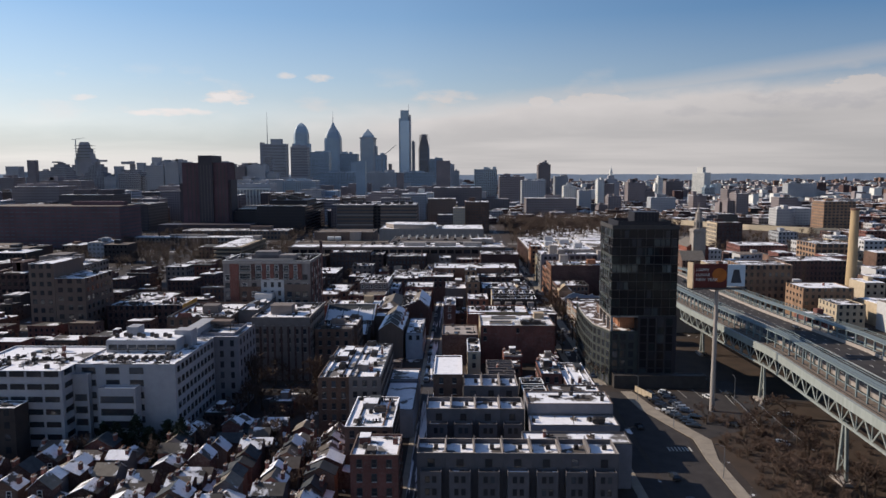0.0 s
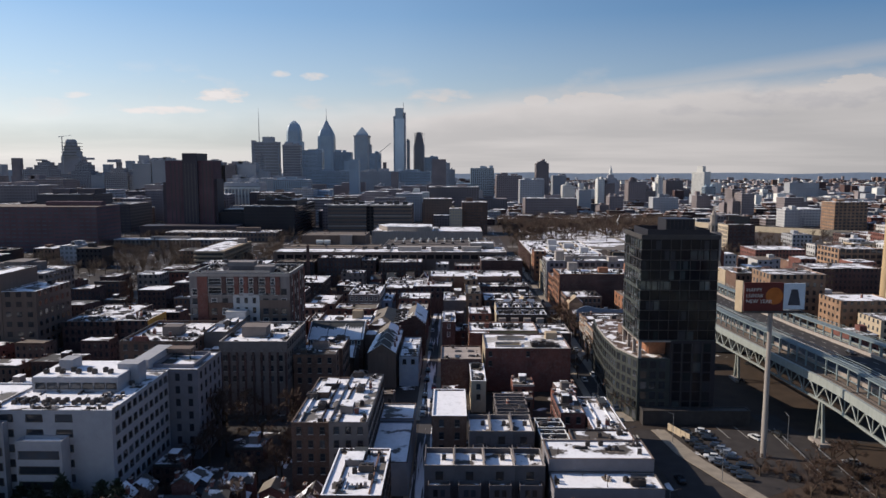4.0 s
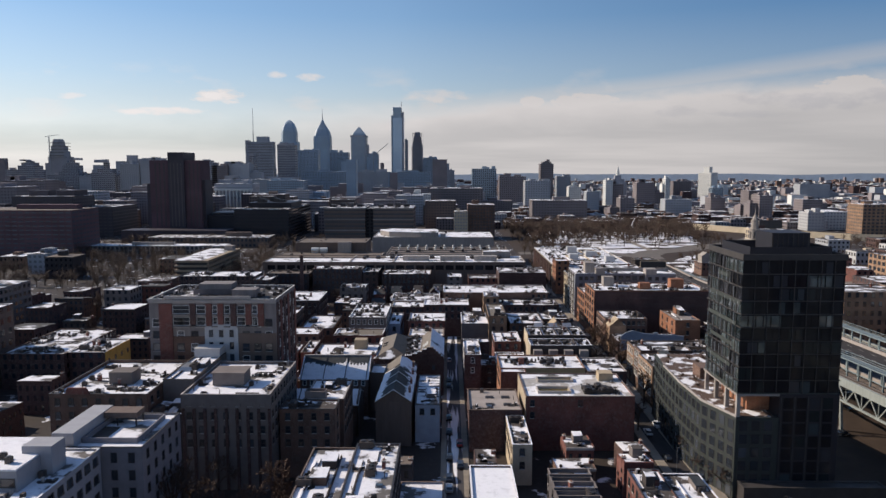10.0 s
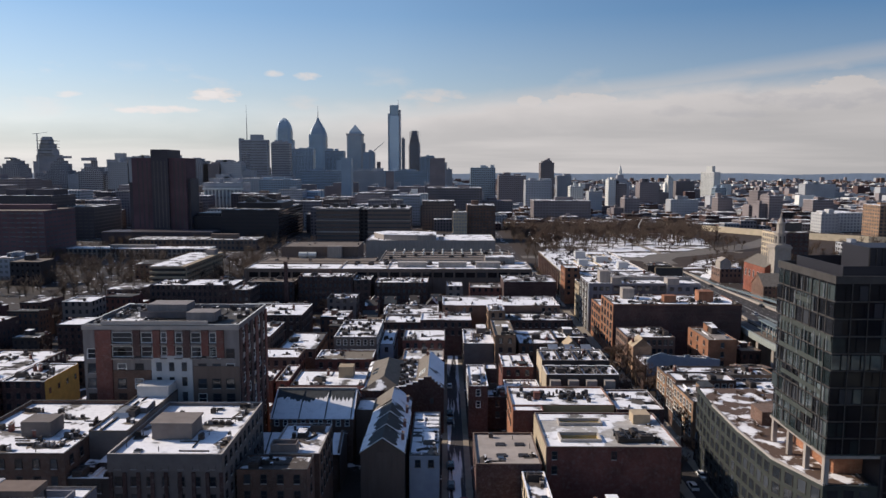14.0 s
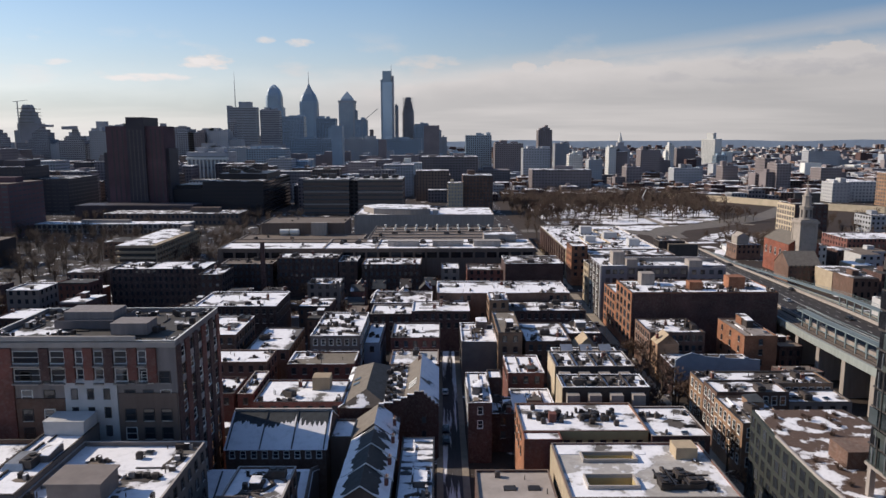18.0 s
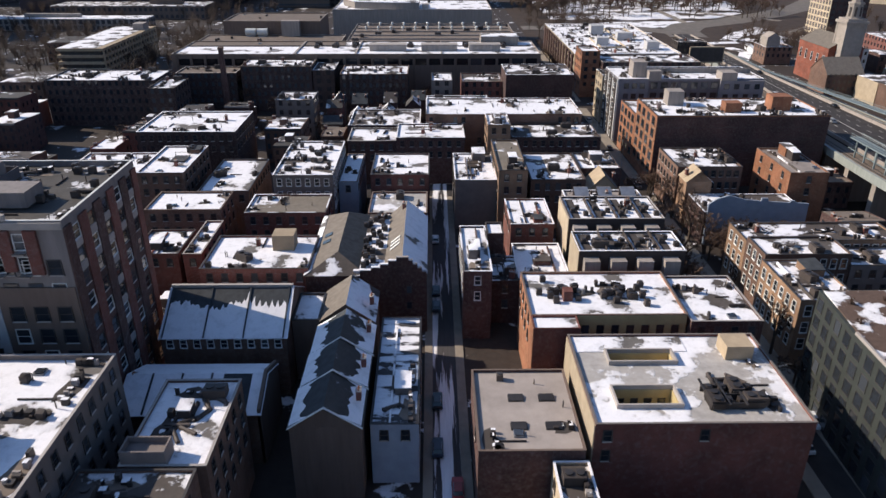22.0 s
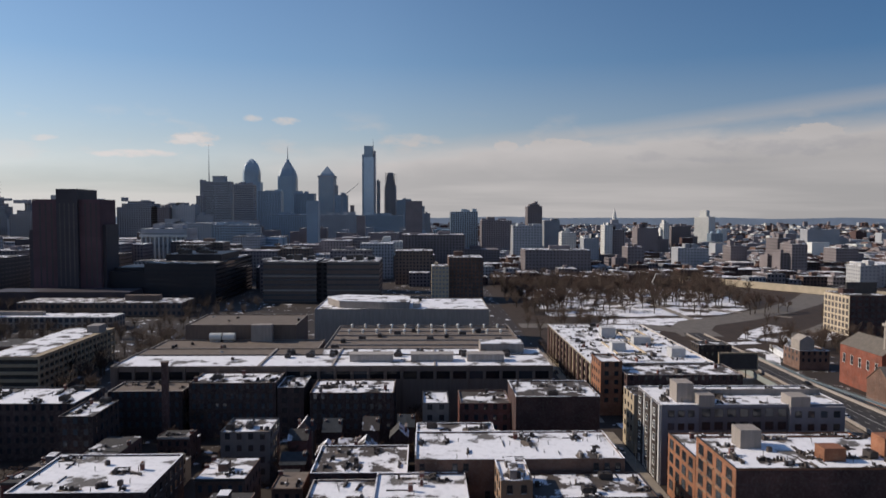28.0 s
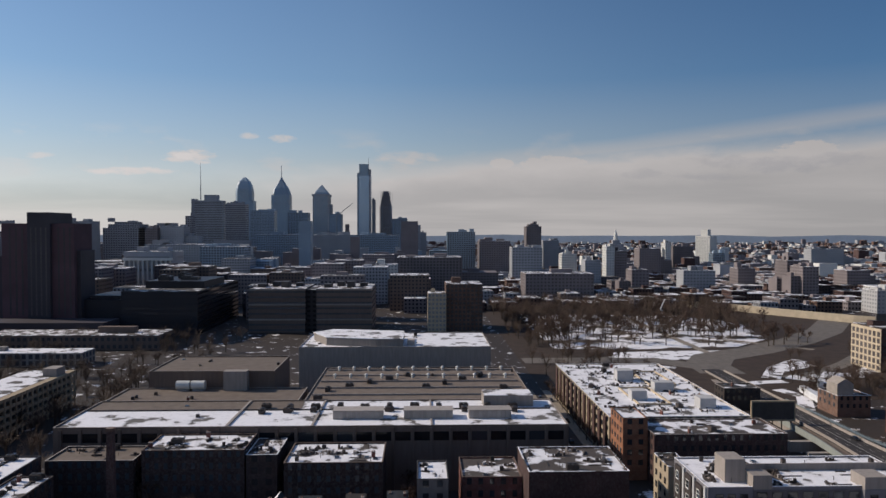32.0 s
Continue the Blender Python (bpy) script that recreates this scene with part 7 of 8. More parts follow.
for _ in range(26):
    shrub(BRUSH, rng.uniform(64, 80), rng.uniform(282, 313), rng.uniform(0.5, 1.1), rng, 20.2)
for _ in range(70):
    shrub(BRUSH, rng.uniform(-110, 0), rng.uniform(466, 529), rng.uniform(1.0, 2.4), rng)
tagged(new("brush", BRUSH.mesh("brush", ["bark", "twigs"])), "tangle of bare brown shrubs and scrub", "shrubs", kind="stuff")

# ---- square with snow, trees and a tall sculpture; curving ramps ----
setting("ramp_ground", Form().prism([(62, 660), (330, 640), (420, 900), (300, 1080), (62, 1060)], -0.055, -0.03), "dry_grass", "brown winter ground between the roads", "ground")
setting("park", Form().prism([(92, 800), (150, 796), (225, 806), (262, 840), (280, 920), (262, 985), (92, 1000)], -0.05, 0.02), "snow_park", "city square under snow with trampled paths", "park")
for q in ([(100, 800), (104, 800), (280, 960), (276, 960)], [(100, 980), (96, 976), (270, 790), (274, 794)], [(190, 764), (196, 764), (196, 1000), (190, 1000)]):
    setting("park_path", Form().prism(q, -0.05, 0.04), "paving", "cleared paved path across the square", "path")
setting("park_oval", Form().prism([(120, 762), (150, 754), (190, 760), (214, 778), (208, 790), (170, 789), (128, 784)], -0.05, 0.03), "snow_full", "oval lawn under clean snow", "park")
RESERVED += [(80, 320, 690, 1020), (130, 330, 640, 780), (320, 420, 760, 900)]
for _ in range(105):
    tree(rng.uniform(88, 285), rng.uniform(800, 1000), 0, rng.uniform(0.95, 1.5), rng, "trees in the square")
for _ in range(26):
    tree(rng.uniform(75, 110), rng.uniform(800, 1010), 0, rng.uniform(0.9, 1.3), rng, "trees in the square")
for _ in range(40):
    tree(rng.uniform(225, 330), rng.uniform(600, 770), 0, rng.uniform(0.6, 1.1), rng, "trees by the ramps")
bolt = thing("sculpture", "tall white zigzag steel sculpture in the square", "sculpture", 217, 945, 0)
part("shaft", Form().tube((-3, 0, 0), (1, 0, 9), 0.8, 0.6, 6).tube((1, 0, 9), (-1, 0, 11), 0.5, 0.5, 6).tube((-1, 0, 11), (3, 0, 20), 0.6, 0.3, 6), "trim_white", bolt)


def curved(name, pts, width, mat, z, label):
    f = Form()
    for k, ((x0, y0), (x1, y1)) in enumerate(zip(pts, pts[1:])):
        d = Vector((x1 - x0, y1 - y0)).normalized()
        n = Vector((-d.y, d.x)) * width / 2
        d = d * width * 0.12
        f.prism([(x0 - n.x - d.x, y0 - n.y - d.y), (x0 + n.x - d.x, y0 + n.y - d.y), (x1 + n.x + d.x, y1 + n.y + d.y), (x1 - n.x + d.x, y1 - n.y + d.y)][::-1], -0.04, z + k * 0.002)
    return setting(name, f, mat, label, "road")


curved("ramp_road", [(174, 715), (176, 740), (190, 765), (230, 790), (280, 830), (330, 880), (380, 950)], 26, "asphalt_worn", 0.05, "wide asphalt roadway curving off the ramp")
curved("ramp_road", [(172, 730), (150, 752), (120, 756), (66, 755)], 18, "asphalt_worn", 0.07, "asphalt roadway curving to the square")
curved("ramp_road", [(205, 700), (230, 712), (262, 740), (300, 780)], 9, "asphalt_worn", 0.06, "narrow asphalt slip road")
curved("snow_bank", [(196, 700), (212, 726), (240, 752)], 10, "snow_most", 0.09, "snow-covered verge between the roads")
curved("snow_bank", [(150, 728), (136, 738), (110, 738)], 9, "snow_most", 0.1, "snow-covered verge between the roads")
curved("snow_bank", [(240, 700), (268, 722), (300, 752)], 11, "snow_most", 0.1, "snow-covered verge between the roads")
for pts, wide in (([(171, 683), (184, 688), (198, 690)], 7), ([(185, 670), (190, 655), (178, 630)], 7), ([(199, 672), (204, 650), (194, 630)], 6), ([(208, 702), (222, 690), (240, 712)], 12), ([(212, 722), (238, 738)], 10)):
    curved("snow_bank", pts, wide, "snow_full", 0.1, "snow-covered verge between the roads")
for x, y, turn, long in ((190.6, 649, -9.7, 24), (210.7, 680, -17.5, 18)):
    trailer = thing("trailer", "white box trailer parked on a snowy lot", "trailer", x, y, 0, "parked trailers")
    trailer.rotation_euler = (0, 0, radians(turn))
    part("box", Form().box(-1.5, -long / 2, 1.1, 1.5, long / 2, 4.2), "white_paint", trailer)
    part("chassis", Form().box(-0.8, -long / 2 + 0.5, 0.75, 0.8, long / 2 - 0.5, 1.08), "metal_dark", trailer)
    for q in (-long / 2 + 2, -long / 2 + 3.4, long / 2 - 3):
        for u in (-1.2, 1.2):
            part("wheel", Form().tube((u - 0.18, q, 0.5), (u + 0.18, q, 0.5), 0.5, 0.5, 10), "tyre", trailer)
for x, y, w in ((131.5, 586.2, 17.0),):
    board = thing("roof_board", "dark advertising board in a tan frame on a low roof", "billboard", x, y, 0)
    part("face", Form().box(0, 0, 7.2, w, 0.5, 14.2), "trim_dark", board)
    part("frame", Form().box(-0.5, -0.2, 6.6, w + 0.5, 0.6, 7.2).box(-0.5, -0.2, 14.2, w + 0.5, 0.6, 14.8).box(-0.5, -0.2, 7.2, 0, 0.6, 14.2).box(w, -0.2, 7.2, w + 0.5, 0.6, 14.2), "tan_wall", board)
    for k in range(5):
        part("post", Form().box(0.5 + k * 3.8, 0.1, 0, 0.9 + k * 3.8, 0.5, 6.6), "metal_dark", board)
f = Form()
wall_pts = [(190, 1085), (262, 1068), (308, 1040), (345, 985), (385, 930), (440, 880), (540, 840)]
for (x0, y0), (x1, y1) in zip(wall_pts, wall_pts[1:]):
    f.prism([(x0, y0), (x1, y1), (x1, y1 + 1.2), (x0, y0 + 1.2)], 0, 7)
# cut road's wall takes the lit tan, sun included in the colour
setting("retaining_wall", f, "sunlit_wall", "long pale concrete wall of the cut road", "wall")
RESERVED.append((240, 520, 840, 1004))

for _ in range(300):
    far_tree(WOODS, rng.uniform(70, 300), rng.uniform(930, 1070), rng.uniform(0.9, 1.5), rng)
for _ in range(150):
    far_tree(WOODS, rng.uniform(80, 290), rng.uniform(840, 960), rng.uniform(0.9, 1.4), rng)
for _ in range(70):
    far_tree(WOODS, rng.uniform(66, 130), rng.uniform(690, 960), rng.uniform(0.7, 1.2), rng)
for _ in range(60):
    far_tree(WOODS, rng.uniform(190, 250), rng.uniform(640, 720), rng.uniform(0.5, 0.9), rng)
for _ in range(80):
    far_tree(WOODS, rng.uniform(300, 520), rng.uniform(700, 860), rng.uniform(0.6, 1.0), rng)
for _ in range(150):
    far_tree(WOODS, rng.uniform(-335, -128), rng.uniform(632, 862), rng.uniform(0.6, 1.1), rng)
for _ in range(190):
    far_tree(WOODS, rng.uniform(-330, -122), rng.uniform(520, 700), rng.uniform(0.7, 1.2), rng)
tagged(new("far_woods", WOODS.mesh("far_woods", ["bark", "twigs"])), "brown haze of leafless trees along the roads", "trees", kind="stuff")

# ---- church with a white steeple ----
church = thing("church", "red brick church with a tall pale painted steeple", "church", 198, 562, 0)
part("nave", Form().box(-8, 0, 0, 9, 30, 18), "church_brick", church)
part("roof", Form().gable(-8, 0, 9, 30, 18, 23, "y"), ["church_brick", "shingle_brown"], church)
part("tower", Form().box(-4.6, -5, 0, 4.6, 4, 30), "steeple_wood", church)
for x in (-4.8, 3.6):
    for y in (-5.2, 3.0):
        part("corner_pilaster", Form().box(x, y, 16, x + 1.2, y + 1.2, 29.9), "steeple_wood", church)
part("cornice", Form().box(-5.4, -5.8, 30, 5.4, 4.8, 31.2).box(-4.6, -5.0, 31.2, 4.6, 4.0, 32.2), "steeple_wood", church)
part("belfry", Form().tube((0, -0.5, 32.2), (0, -0.5, 38.5), 3.5, 3.2, 8), "steeple_wood", church)
part("belfry_cornice", Form().tube((0, -0.5, 38.5), (0, -0.5, 39.3), 3.7, 3.7, 8), "steeple_wood", church)
part("lantern", Form().tube((0, -0.5, 39.3), (0, -0.5, 44.4), 2.5, 2.3, 8).tube((0, -0.5, 44.4), (0, -0.5, 45.0), 2.7, 2.7, 8), "steeple_wood", church)
part("spire", Form().tube((0, -0.5, 45.0), (0, -0.5, 48), 1.9, 0.8, 8).tube((0, -0.5, 48), (0, -0.5, 53), 0.5, 0.1, 8), "steeple_wood", church)
for k in range(5):
    part("window", window_mesh(1.5, 4.0, "arch"), None, church, at=(-8, 3.5 + k * 5.8, 10), turn=-90)
for k in range(8):
    a = math.radians(22.5 + 45 * k)
    part("louvre", Form().box(-0.5, -0.12, 33.2, 0.5, 0.12, 37.4), "trim_dark", church, at=(3.18 * math.cos(a), -0.5 + 3.18 * math.sin(a), 0), turn=math.degrees(a) + 90)
RESERVED.append((186, 210, 552, 596))
gabled(180, 197, 540, 556, 10, 16.5, "x", "brick_brown", "shingle_brown", label="brown brick hall with a pitched shingle roof")
block(139, 156, 630, 641, 10, "stucco_dark", "snow_thin", 3, label="dark flat-roofed control house beside the ramp")
gatehouse = block(184, 199, 616, 632, 9.5, "brick_brown", "snow_half", 3)
part("gable_front", Form().sheet([(-7.4, 9.6), (0, 9.6), (0, 14.6), (-3.7, 17.0), (-7.4, 14.6)], 0.6, 9.0), "steeple_wood", gatehouse, "white gabled upper storey")

# ---- tall stack ----
stack = thing("chimney_stack", "tall round tan brick chimney stack", "chimney", 247, 432, 0)
part("shaft", Form().tube((0, 0, 0), (0, 0, 54), 3.2, 2.3, 24), "stack_brick", stack)
part("rim", Form().tube((0, 0, 54), (0, 0, 55.2), 2.6, 2.6, 24), "brick_brown", stack)
RESERVED.append((240, 254, 426, 438))

# ---- buildings north of the ramp ----
block(170, 198, 402, 424, 25, "brick_tan", "snow_half", 4, "sash", 1.4, 2.2, 3.2, 4.0, name="warehouse", cat="building")
block(190, 216, 372, 392, 17, "brick_tan", "snow_full", 4, "sash", 1.3, 1.6, 3.0, 3.5)
block(196, 210, 350, 368, 12.5, "stucco_cream", "snow_half", 3)
block(220, 262, 460, 485, 20, "brick_dark", "snow_most", 5)
block(281, 312, 545, 575, 22, "brick_tan", "snow_half", 4, "wide", 2.8, 2.4, 3.8, 4.0, name="warehouse", cat="building")
block(250, 290, 610, 640, 14, "brick_red", "snow_most", 4)

# ---- far buildings ----
court = thing("courthouse_tower", "dark brown brick tower with a raised middle", "tower", -293, 867, 0)
part("wing", Form().box(-30, 0, 0, -9, 30, 87), "far_red", court)
part("wing", Form().box(8, 0, 0, 25, 30, 87), "far_red", court)
part("core", Form().box(-9, -3, 0, 8, 33, 95.5), "far_dark", court)
part("side_wing", Form().box(25.02, 4, 0, 28, 28, 66), "far_dark", court)
part("side_wing", Form().box(-35, 4, 0, -30.02, 40, 62), "far_dark", court)
part("low_front", Form().box(-50, -30, 0, 60, -3.1, 14), "far_dark", court)
for a0, a1, y, n in ((-26, -12, 0, 3), (11, 24, 0, 3), (-8, 7, -3, 4)):
    tagged(part("glazing", pane_grid(Form(), "front", a0, a1, y, 16, 84, n, 19, (0.3, 0.9)), "pane_brown", court), kind="stuff")
RESERVED.append((-350, -240, 830, 920))
black = far_block(-234, -175, 870, 995, 34, "office_black", "snow_thin", bay=5, fill=(0.92, 0.5), name="office_block", label="black glass office block with a stepped top")
part("top_storey", Form().box(-22, 30, 34.2, 26, 90, 40), "office_black", black)
for x0, y0, w, d, t in ((-14, 36, 9, 12, 3.5), (2, 44, 14, 9, 2.5), (-6, 62, 8, 14, 4.0)):
    part("roof_plant", Form().box(x0, y0, 40, x0 + w, y0 + d, 40 + t).box(x0 + 1, y0 + 1, 40 + t, x0 + w * 0.6, y0 + d - 1, 41.2 + t), "metal_dark", black)
part("low_wing", Form().box(-62, 6, 0, -29.6, 70, 27).box(-58, 10, 27, -34, 50, 30), "office_black", black)
for x0, x1 in ((-138, -93), (-84, -40)):
    office = far_block(x0, x1, 880, 935, 35, "concrete_warm", "snow_half", bay=5, floor=4.4, glass="glass_dark", fill=(0.96, 0.34), name="office_block", label="brown concrete office block with long window bands", bulk=False)
    for r in range(3):
        part("cornice_band", Form().box(-(x1 - x0) / 2 - 0.3, -0.5, 10 + r * 12, (x1 - x0) / 2 + 0.3, -0.14, 11.3 + r * 12), "concrete", office)
    for k in range(4):
        part("roof_plant", Form().box(-18 + k * 9.5, 14 + (k % 2) * 12, 35.2, -12 + k * 9.5, 26 + (k % 2) * 12, 38 + (k % 3)), "trim_dark", office)
far_block(-92.9, -84.1, 884, 930, 34, "office_black", "snow_thin", bulk=False, name="office_block", label="dark glass link between two office wings")
far_block(20, 50, 890, 925, 38, "brick_brown", "snow_half", 3.2, 3.4, name="apartment_building")
far_block(5, 20, 885, 905, 31, "stucco_cream", "snow_half", 3.2, 3.4, name="apartment_building")
far_block(115, 191, 1090, 1130, 34, "brick_dark", "snow_half", name="office_block")
far_block(-560, -388, 915, 980, 34, "far_dark", "snow_thin", bay=6, fill=(0.7, 0.3), name="office_block", label="long black glass office block")
far_block(-470, -328, 712, 760, 42, "far_red", "roof_brown", bay=6, fill=(0.7, 0.3), name="office_block", label="long dark red brick office block")
garage = thing("parking_garage", "pale open-sided parking garage with snow on top", "garage", -175, 572, 0)
RESERVED.append((-187, -163, 570, 652))
# solid dark block stands in for the shade between the decks
part("core", Form().box(-10, 1, 0, 10, 74, 15.2), "trim_dark", garage, "dark block filling the decks in place of their inner shade")
for k in range(5):
    part("deck", Form().box(-11.5, 0, 2.4 + k * 3.2, 11.5, 75, 3.7 + k * 3.2), "tan_wall", garage, "tan concrete deck edge")
for k in range(19):
    part("column", Form().box(11.1, 0.4 + k * 4.05, 0, 11.7, 1.2 + k * 4.05, 16.4), "tan_wall", garage)
part("top_snow", Form().box(-11, 0.5, 16.5, 8, 74.5, 16.6), "snow_most", garage)
part("stair_tower", Form().box(4, 60, 16.5, 10, 68, 20), "concrete", garage)
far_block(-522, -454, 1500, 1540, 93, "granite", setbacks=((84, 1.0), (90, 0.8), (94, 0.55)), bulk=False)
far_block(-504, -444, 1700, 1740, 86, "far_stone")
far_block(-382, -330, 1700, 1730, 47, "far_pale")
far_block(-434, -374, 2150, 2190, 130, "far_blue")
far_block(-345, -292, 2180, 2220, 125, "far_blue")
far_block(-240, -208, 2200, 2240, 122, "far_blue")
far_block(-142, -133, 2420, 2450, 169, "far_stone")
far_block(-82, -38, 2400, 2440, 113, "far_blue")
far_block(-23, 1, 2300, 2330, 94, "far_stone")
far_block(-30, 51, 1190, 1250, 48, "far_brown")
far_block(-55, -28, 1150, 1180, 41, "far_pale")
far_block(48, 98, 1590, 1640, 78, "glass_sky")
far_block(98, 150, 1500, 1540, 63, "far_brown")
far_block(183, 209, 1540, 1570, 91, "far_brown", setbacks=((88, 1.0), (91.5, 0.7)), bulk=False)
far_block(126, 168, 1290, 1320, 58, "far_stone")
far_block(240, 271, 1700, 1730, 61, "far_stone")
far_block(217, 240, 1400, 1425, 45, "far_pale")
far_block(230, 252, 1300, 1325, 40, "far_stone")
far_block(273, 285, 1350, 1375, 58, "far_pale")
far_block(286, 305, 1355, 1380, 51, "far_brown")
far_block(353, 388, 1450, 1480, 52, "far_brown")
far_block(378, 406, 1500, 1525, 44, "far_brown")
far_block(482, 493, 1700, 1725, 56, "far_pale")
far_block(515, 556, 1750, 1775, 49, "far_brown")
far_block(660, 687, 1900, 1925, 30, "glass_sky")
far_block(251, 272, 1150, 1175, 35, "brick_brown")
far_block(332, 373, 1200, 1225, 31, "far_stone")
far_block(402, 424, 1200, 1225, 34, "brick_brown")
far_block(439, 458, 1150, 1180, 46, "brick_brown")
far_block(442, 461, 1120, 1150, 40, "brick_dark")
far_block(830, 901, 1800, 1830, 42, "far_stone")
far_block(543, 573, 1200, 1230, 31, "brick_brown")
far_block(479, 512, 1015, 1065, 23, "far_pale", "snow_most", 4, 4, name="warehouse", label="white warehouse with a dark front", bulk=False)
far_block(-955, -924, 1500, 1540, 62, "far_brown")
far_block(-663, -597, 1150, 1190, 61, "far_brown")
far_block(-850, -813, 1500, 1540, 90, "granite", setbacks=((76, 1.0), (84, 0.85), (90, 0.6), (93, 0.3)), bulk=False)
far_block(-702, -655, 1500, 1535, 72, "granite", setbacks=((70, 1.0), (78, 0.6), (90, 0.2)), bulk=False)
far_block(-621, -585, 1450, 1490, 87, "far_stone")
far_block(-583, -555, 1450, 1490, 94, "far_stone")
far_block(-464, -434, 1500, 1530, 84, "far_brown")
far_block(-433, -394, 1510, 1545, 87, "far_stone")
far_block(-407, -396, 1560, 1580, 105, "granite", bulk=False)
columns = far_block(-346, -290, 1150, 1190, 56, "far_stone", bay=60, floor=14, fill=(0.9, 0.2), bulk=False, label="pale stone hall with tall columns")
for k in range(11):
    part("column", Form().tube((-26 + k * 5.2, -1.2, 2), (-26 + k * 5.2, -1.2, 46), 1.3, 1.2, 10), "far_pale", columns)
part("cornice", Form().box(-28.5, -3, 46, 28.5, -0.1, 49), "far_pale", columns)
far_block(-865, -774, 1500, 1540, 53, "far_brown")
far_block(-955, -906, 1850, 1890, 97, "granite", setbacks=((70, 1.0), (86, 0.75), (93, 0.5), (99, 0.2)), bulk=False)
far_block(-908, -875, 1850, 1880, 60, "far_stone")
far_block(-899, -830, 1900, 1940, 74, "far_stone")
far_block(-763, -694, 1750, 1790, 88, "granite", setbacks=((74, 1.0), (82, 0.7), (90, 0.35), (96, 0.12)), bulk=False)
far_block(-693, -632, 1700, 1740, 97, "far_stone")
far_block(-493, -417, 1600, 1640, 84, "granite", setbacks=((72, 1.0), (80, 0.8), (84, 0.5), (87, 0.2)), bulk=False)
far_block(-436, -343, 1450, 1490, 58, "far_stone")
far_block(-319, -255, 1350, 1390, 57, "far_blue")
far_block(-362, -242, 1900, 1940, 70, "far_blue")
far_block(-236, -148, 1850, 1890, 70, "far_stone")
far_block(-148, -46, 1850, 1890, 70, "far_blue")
far_block(487, 528, 942, 975, 36, "brick_tan", "snow_half", 5, 4.2, fill=(0.6, 0.55), name="warehouse", label="tall tan brick warehouse with large windows")
far_block(452, 473, 1000, 1025, 23, "white_wall")
# shade and sun are coloured in: dark walls, paler panel on the lit side
flats_far = far_block(267, 292, 712, 741, 25.5, "brick_dark", "snow_thin", 4, 3.6, name="apartment_building", label="apartment building coloured dark for its shaded front, tan for its sunny side, with dark window bands")
part("tan_side", Form().box(-12.85, 0.2, 0, -12.66, 28.8, 25.2), "sunlit_wall", flats_far, "tan brick side coloured paler for the sun")
for k in range(7):
    part("window_band", Form().box(-12.99, 1.2 + k * 4.0, 1.2, -12.86, 3.6 + k * 4.0, 24.0), "pane_brown", flats_far)
for k in range(6):
    part("pale_band", Form().box(-13.08, 0.2, 3.6 + k * 4.0, -13.0, 28.8, 4.7 + k * 4.0), "sunlit_wall", flats_far)
part("roof_sign", Form().box(-8, 12, 26, 12, 13, 33), "trim_dark", flats_far, "dark back of a roof sign")
far_block(-246, -212, 420, 450, 22, "stucco_grey", glass="glass")
far_block(-250, -236, 400, 430, 20, "brick_dark")
far_block(-314, -299, 620, 650, 15, "far_stone")
far_block(-617, -549, 1000, 1050, 55, "far_brown")
far_block(-494, -425, 900, 950, 47, "far_dark")

far_block(-330, -205, 742, 760, 8, "concrete", "snow_full", 4, 4, fill=(0.6, 0.7), name="colonnade", label="long low pale colonnade with snow on its roof")
far_block(-300, -180, 800, 830, 10, "concrete_warm", "snow_half", 4, 4, name="low_building")

# ---- skyline towers ----


def faceted(w, d, cut):
    """A rectangle with its corners cut off."""
    a, b, c = w / 2, d / 2, cut * min(w, d)
    return [(-a + c, -b), (a - c, -b), (a, -b + c), (a, b - c), (a - c, b), (-a + c, b), (-a, b - c), (-a, -b + c)]


def rise(form, w, d, cut, levels, m=0):
    """A faceted body whose width follows the levels: (height, share of the width)."""
    n = len(form.v)
    for z, share in levels:
        form.v += [(x, y + d / 2, z) for x, y in faceted(w * share, d * share, cut)]
    for k in range(len(levels) - 1):
        for i in range(8):
            j = (i + 1) % 8
            form.f.append((n + 8 * k + i, n + 8 * k + j, n + 8 * k + 8 + j, n + 8 * k + 8 + i))
            form.m.append(m)
    form.f.append(tuple(n + 8 * (len(levels) - 1) + i for i in range(8)))
    form.m.append(m)
    return form


def sky_tower(name, label, cx, y, w, d, levels, wall, glass="glass_sky", cut=0.12, bay=3.2, floor=4.2, fill=(0.62, 0.7), spire=None, shoulder=None):
    """A skyscraper: body up to the shoulder in wall with panes, the head above it in glass, a spire."""
    root = thing(name, label, "skyscraper", cx, y, 0, "skyline towers")
    RESERVED.append((cx - w / 2, cx + w / 2, y, y + d))
    top = shoulder or levels[-1][0]
    lower = [p for p in levels if p[0] <= top]
    upper = [p for p in levels if p[0] >= top]
    part("shaft", rise(Form(), w, d, cut, lower), wall, root)
    a = w / 2 - cut * min(w, d)
    f = pane_grid(Form(), "front", -a, a, 0, 6, top - 2, max(2, int(2 * a / bay)), max(1, int(top / floor)), fill)
    pane_grid(f, "right" if cx < 0 else "left", cut * d, d - cut * d, w / 2 if cx < 0 else -w / 2, 6, top - 2, max(2, int(d / bay)), max(1, int(top / floor)), fill)
    tagged(part("glazing", f, glass, root), kind="stuff")
    if len(upper) > 1:
        part("crown", rise(Form(), w, d, cut, upper), wall, root)
    if spire:
        part("spire", Form().tube((0, d / 2, levels[-1][0] - 2), (0, d / 2, spire), 1.5, 0.35, 6), "metal_grey", root)
    return root


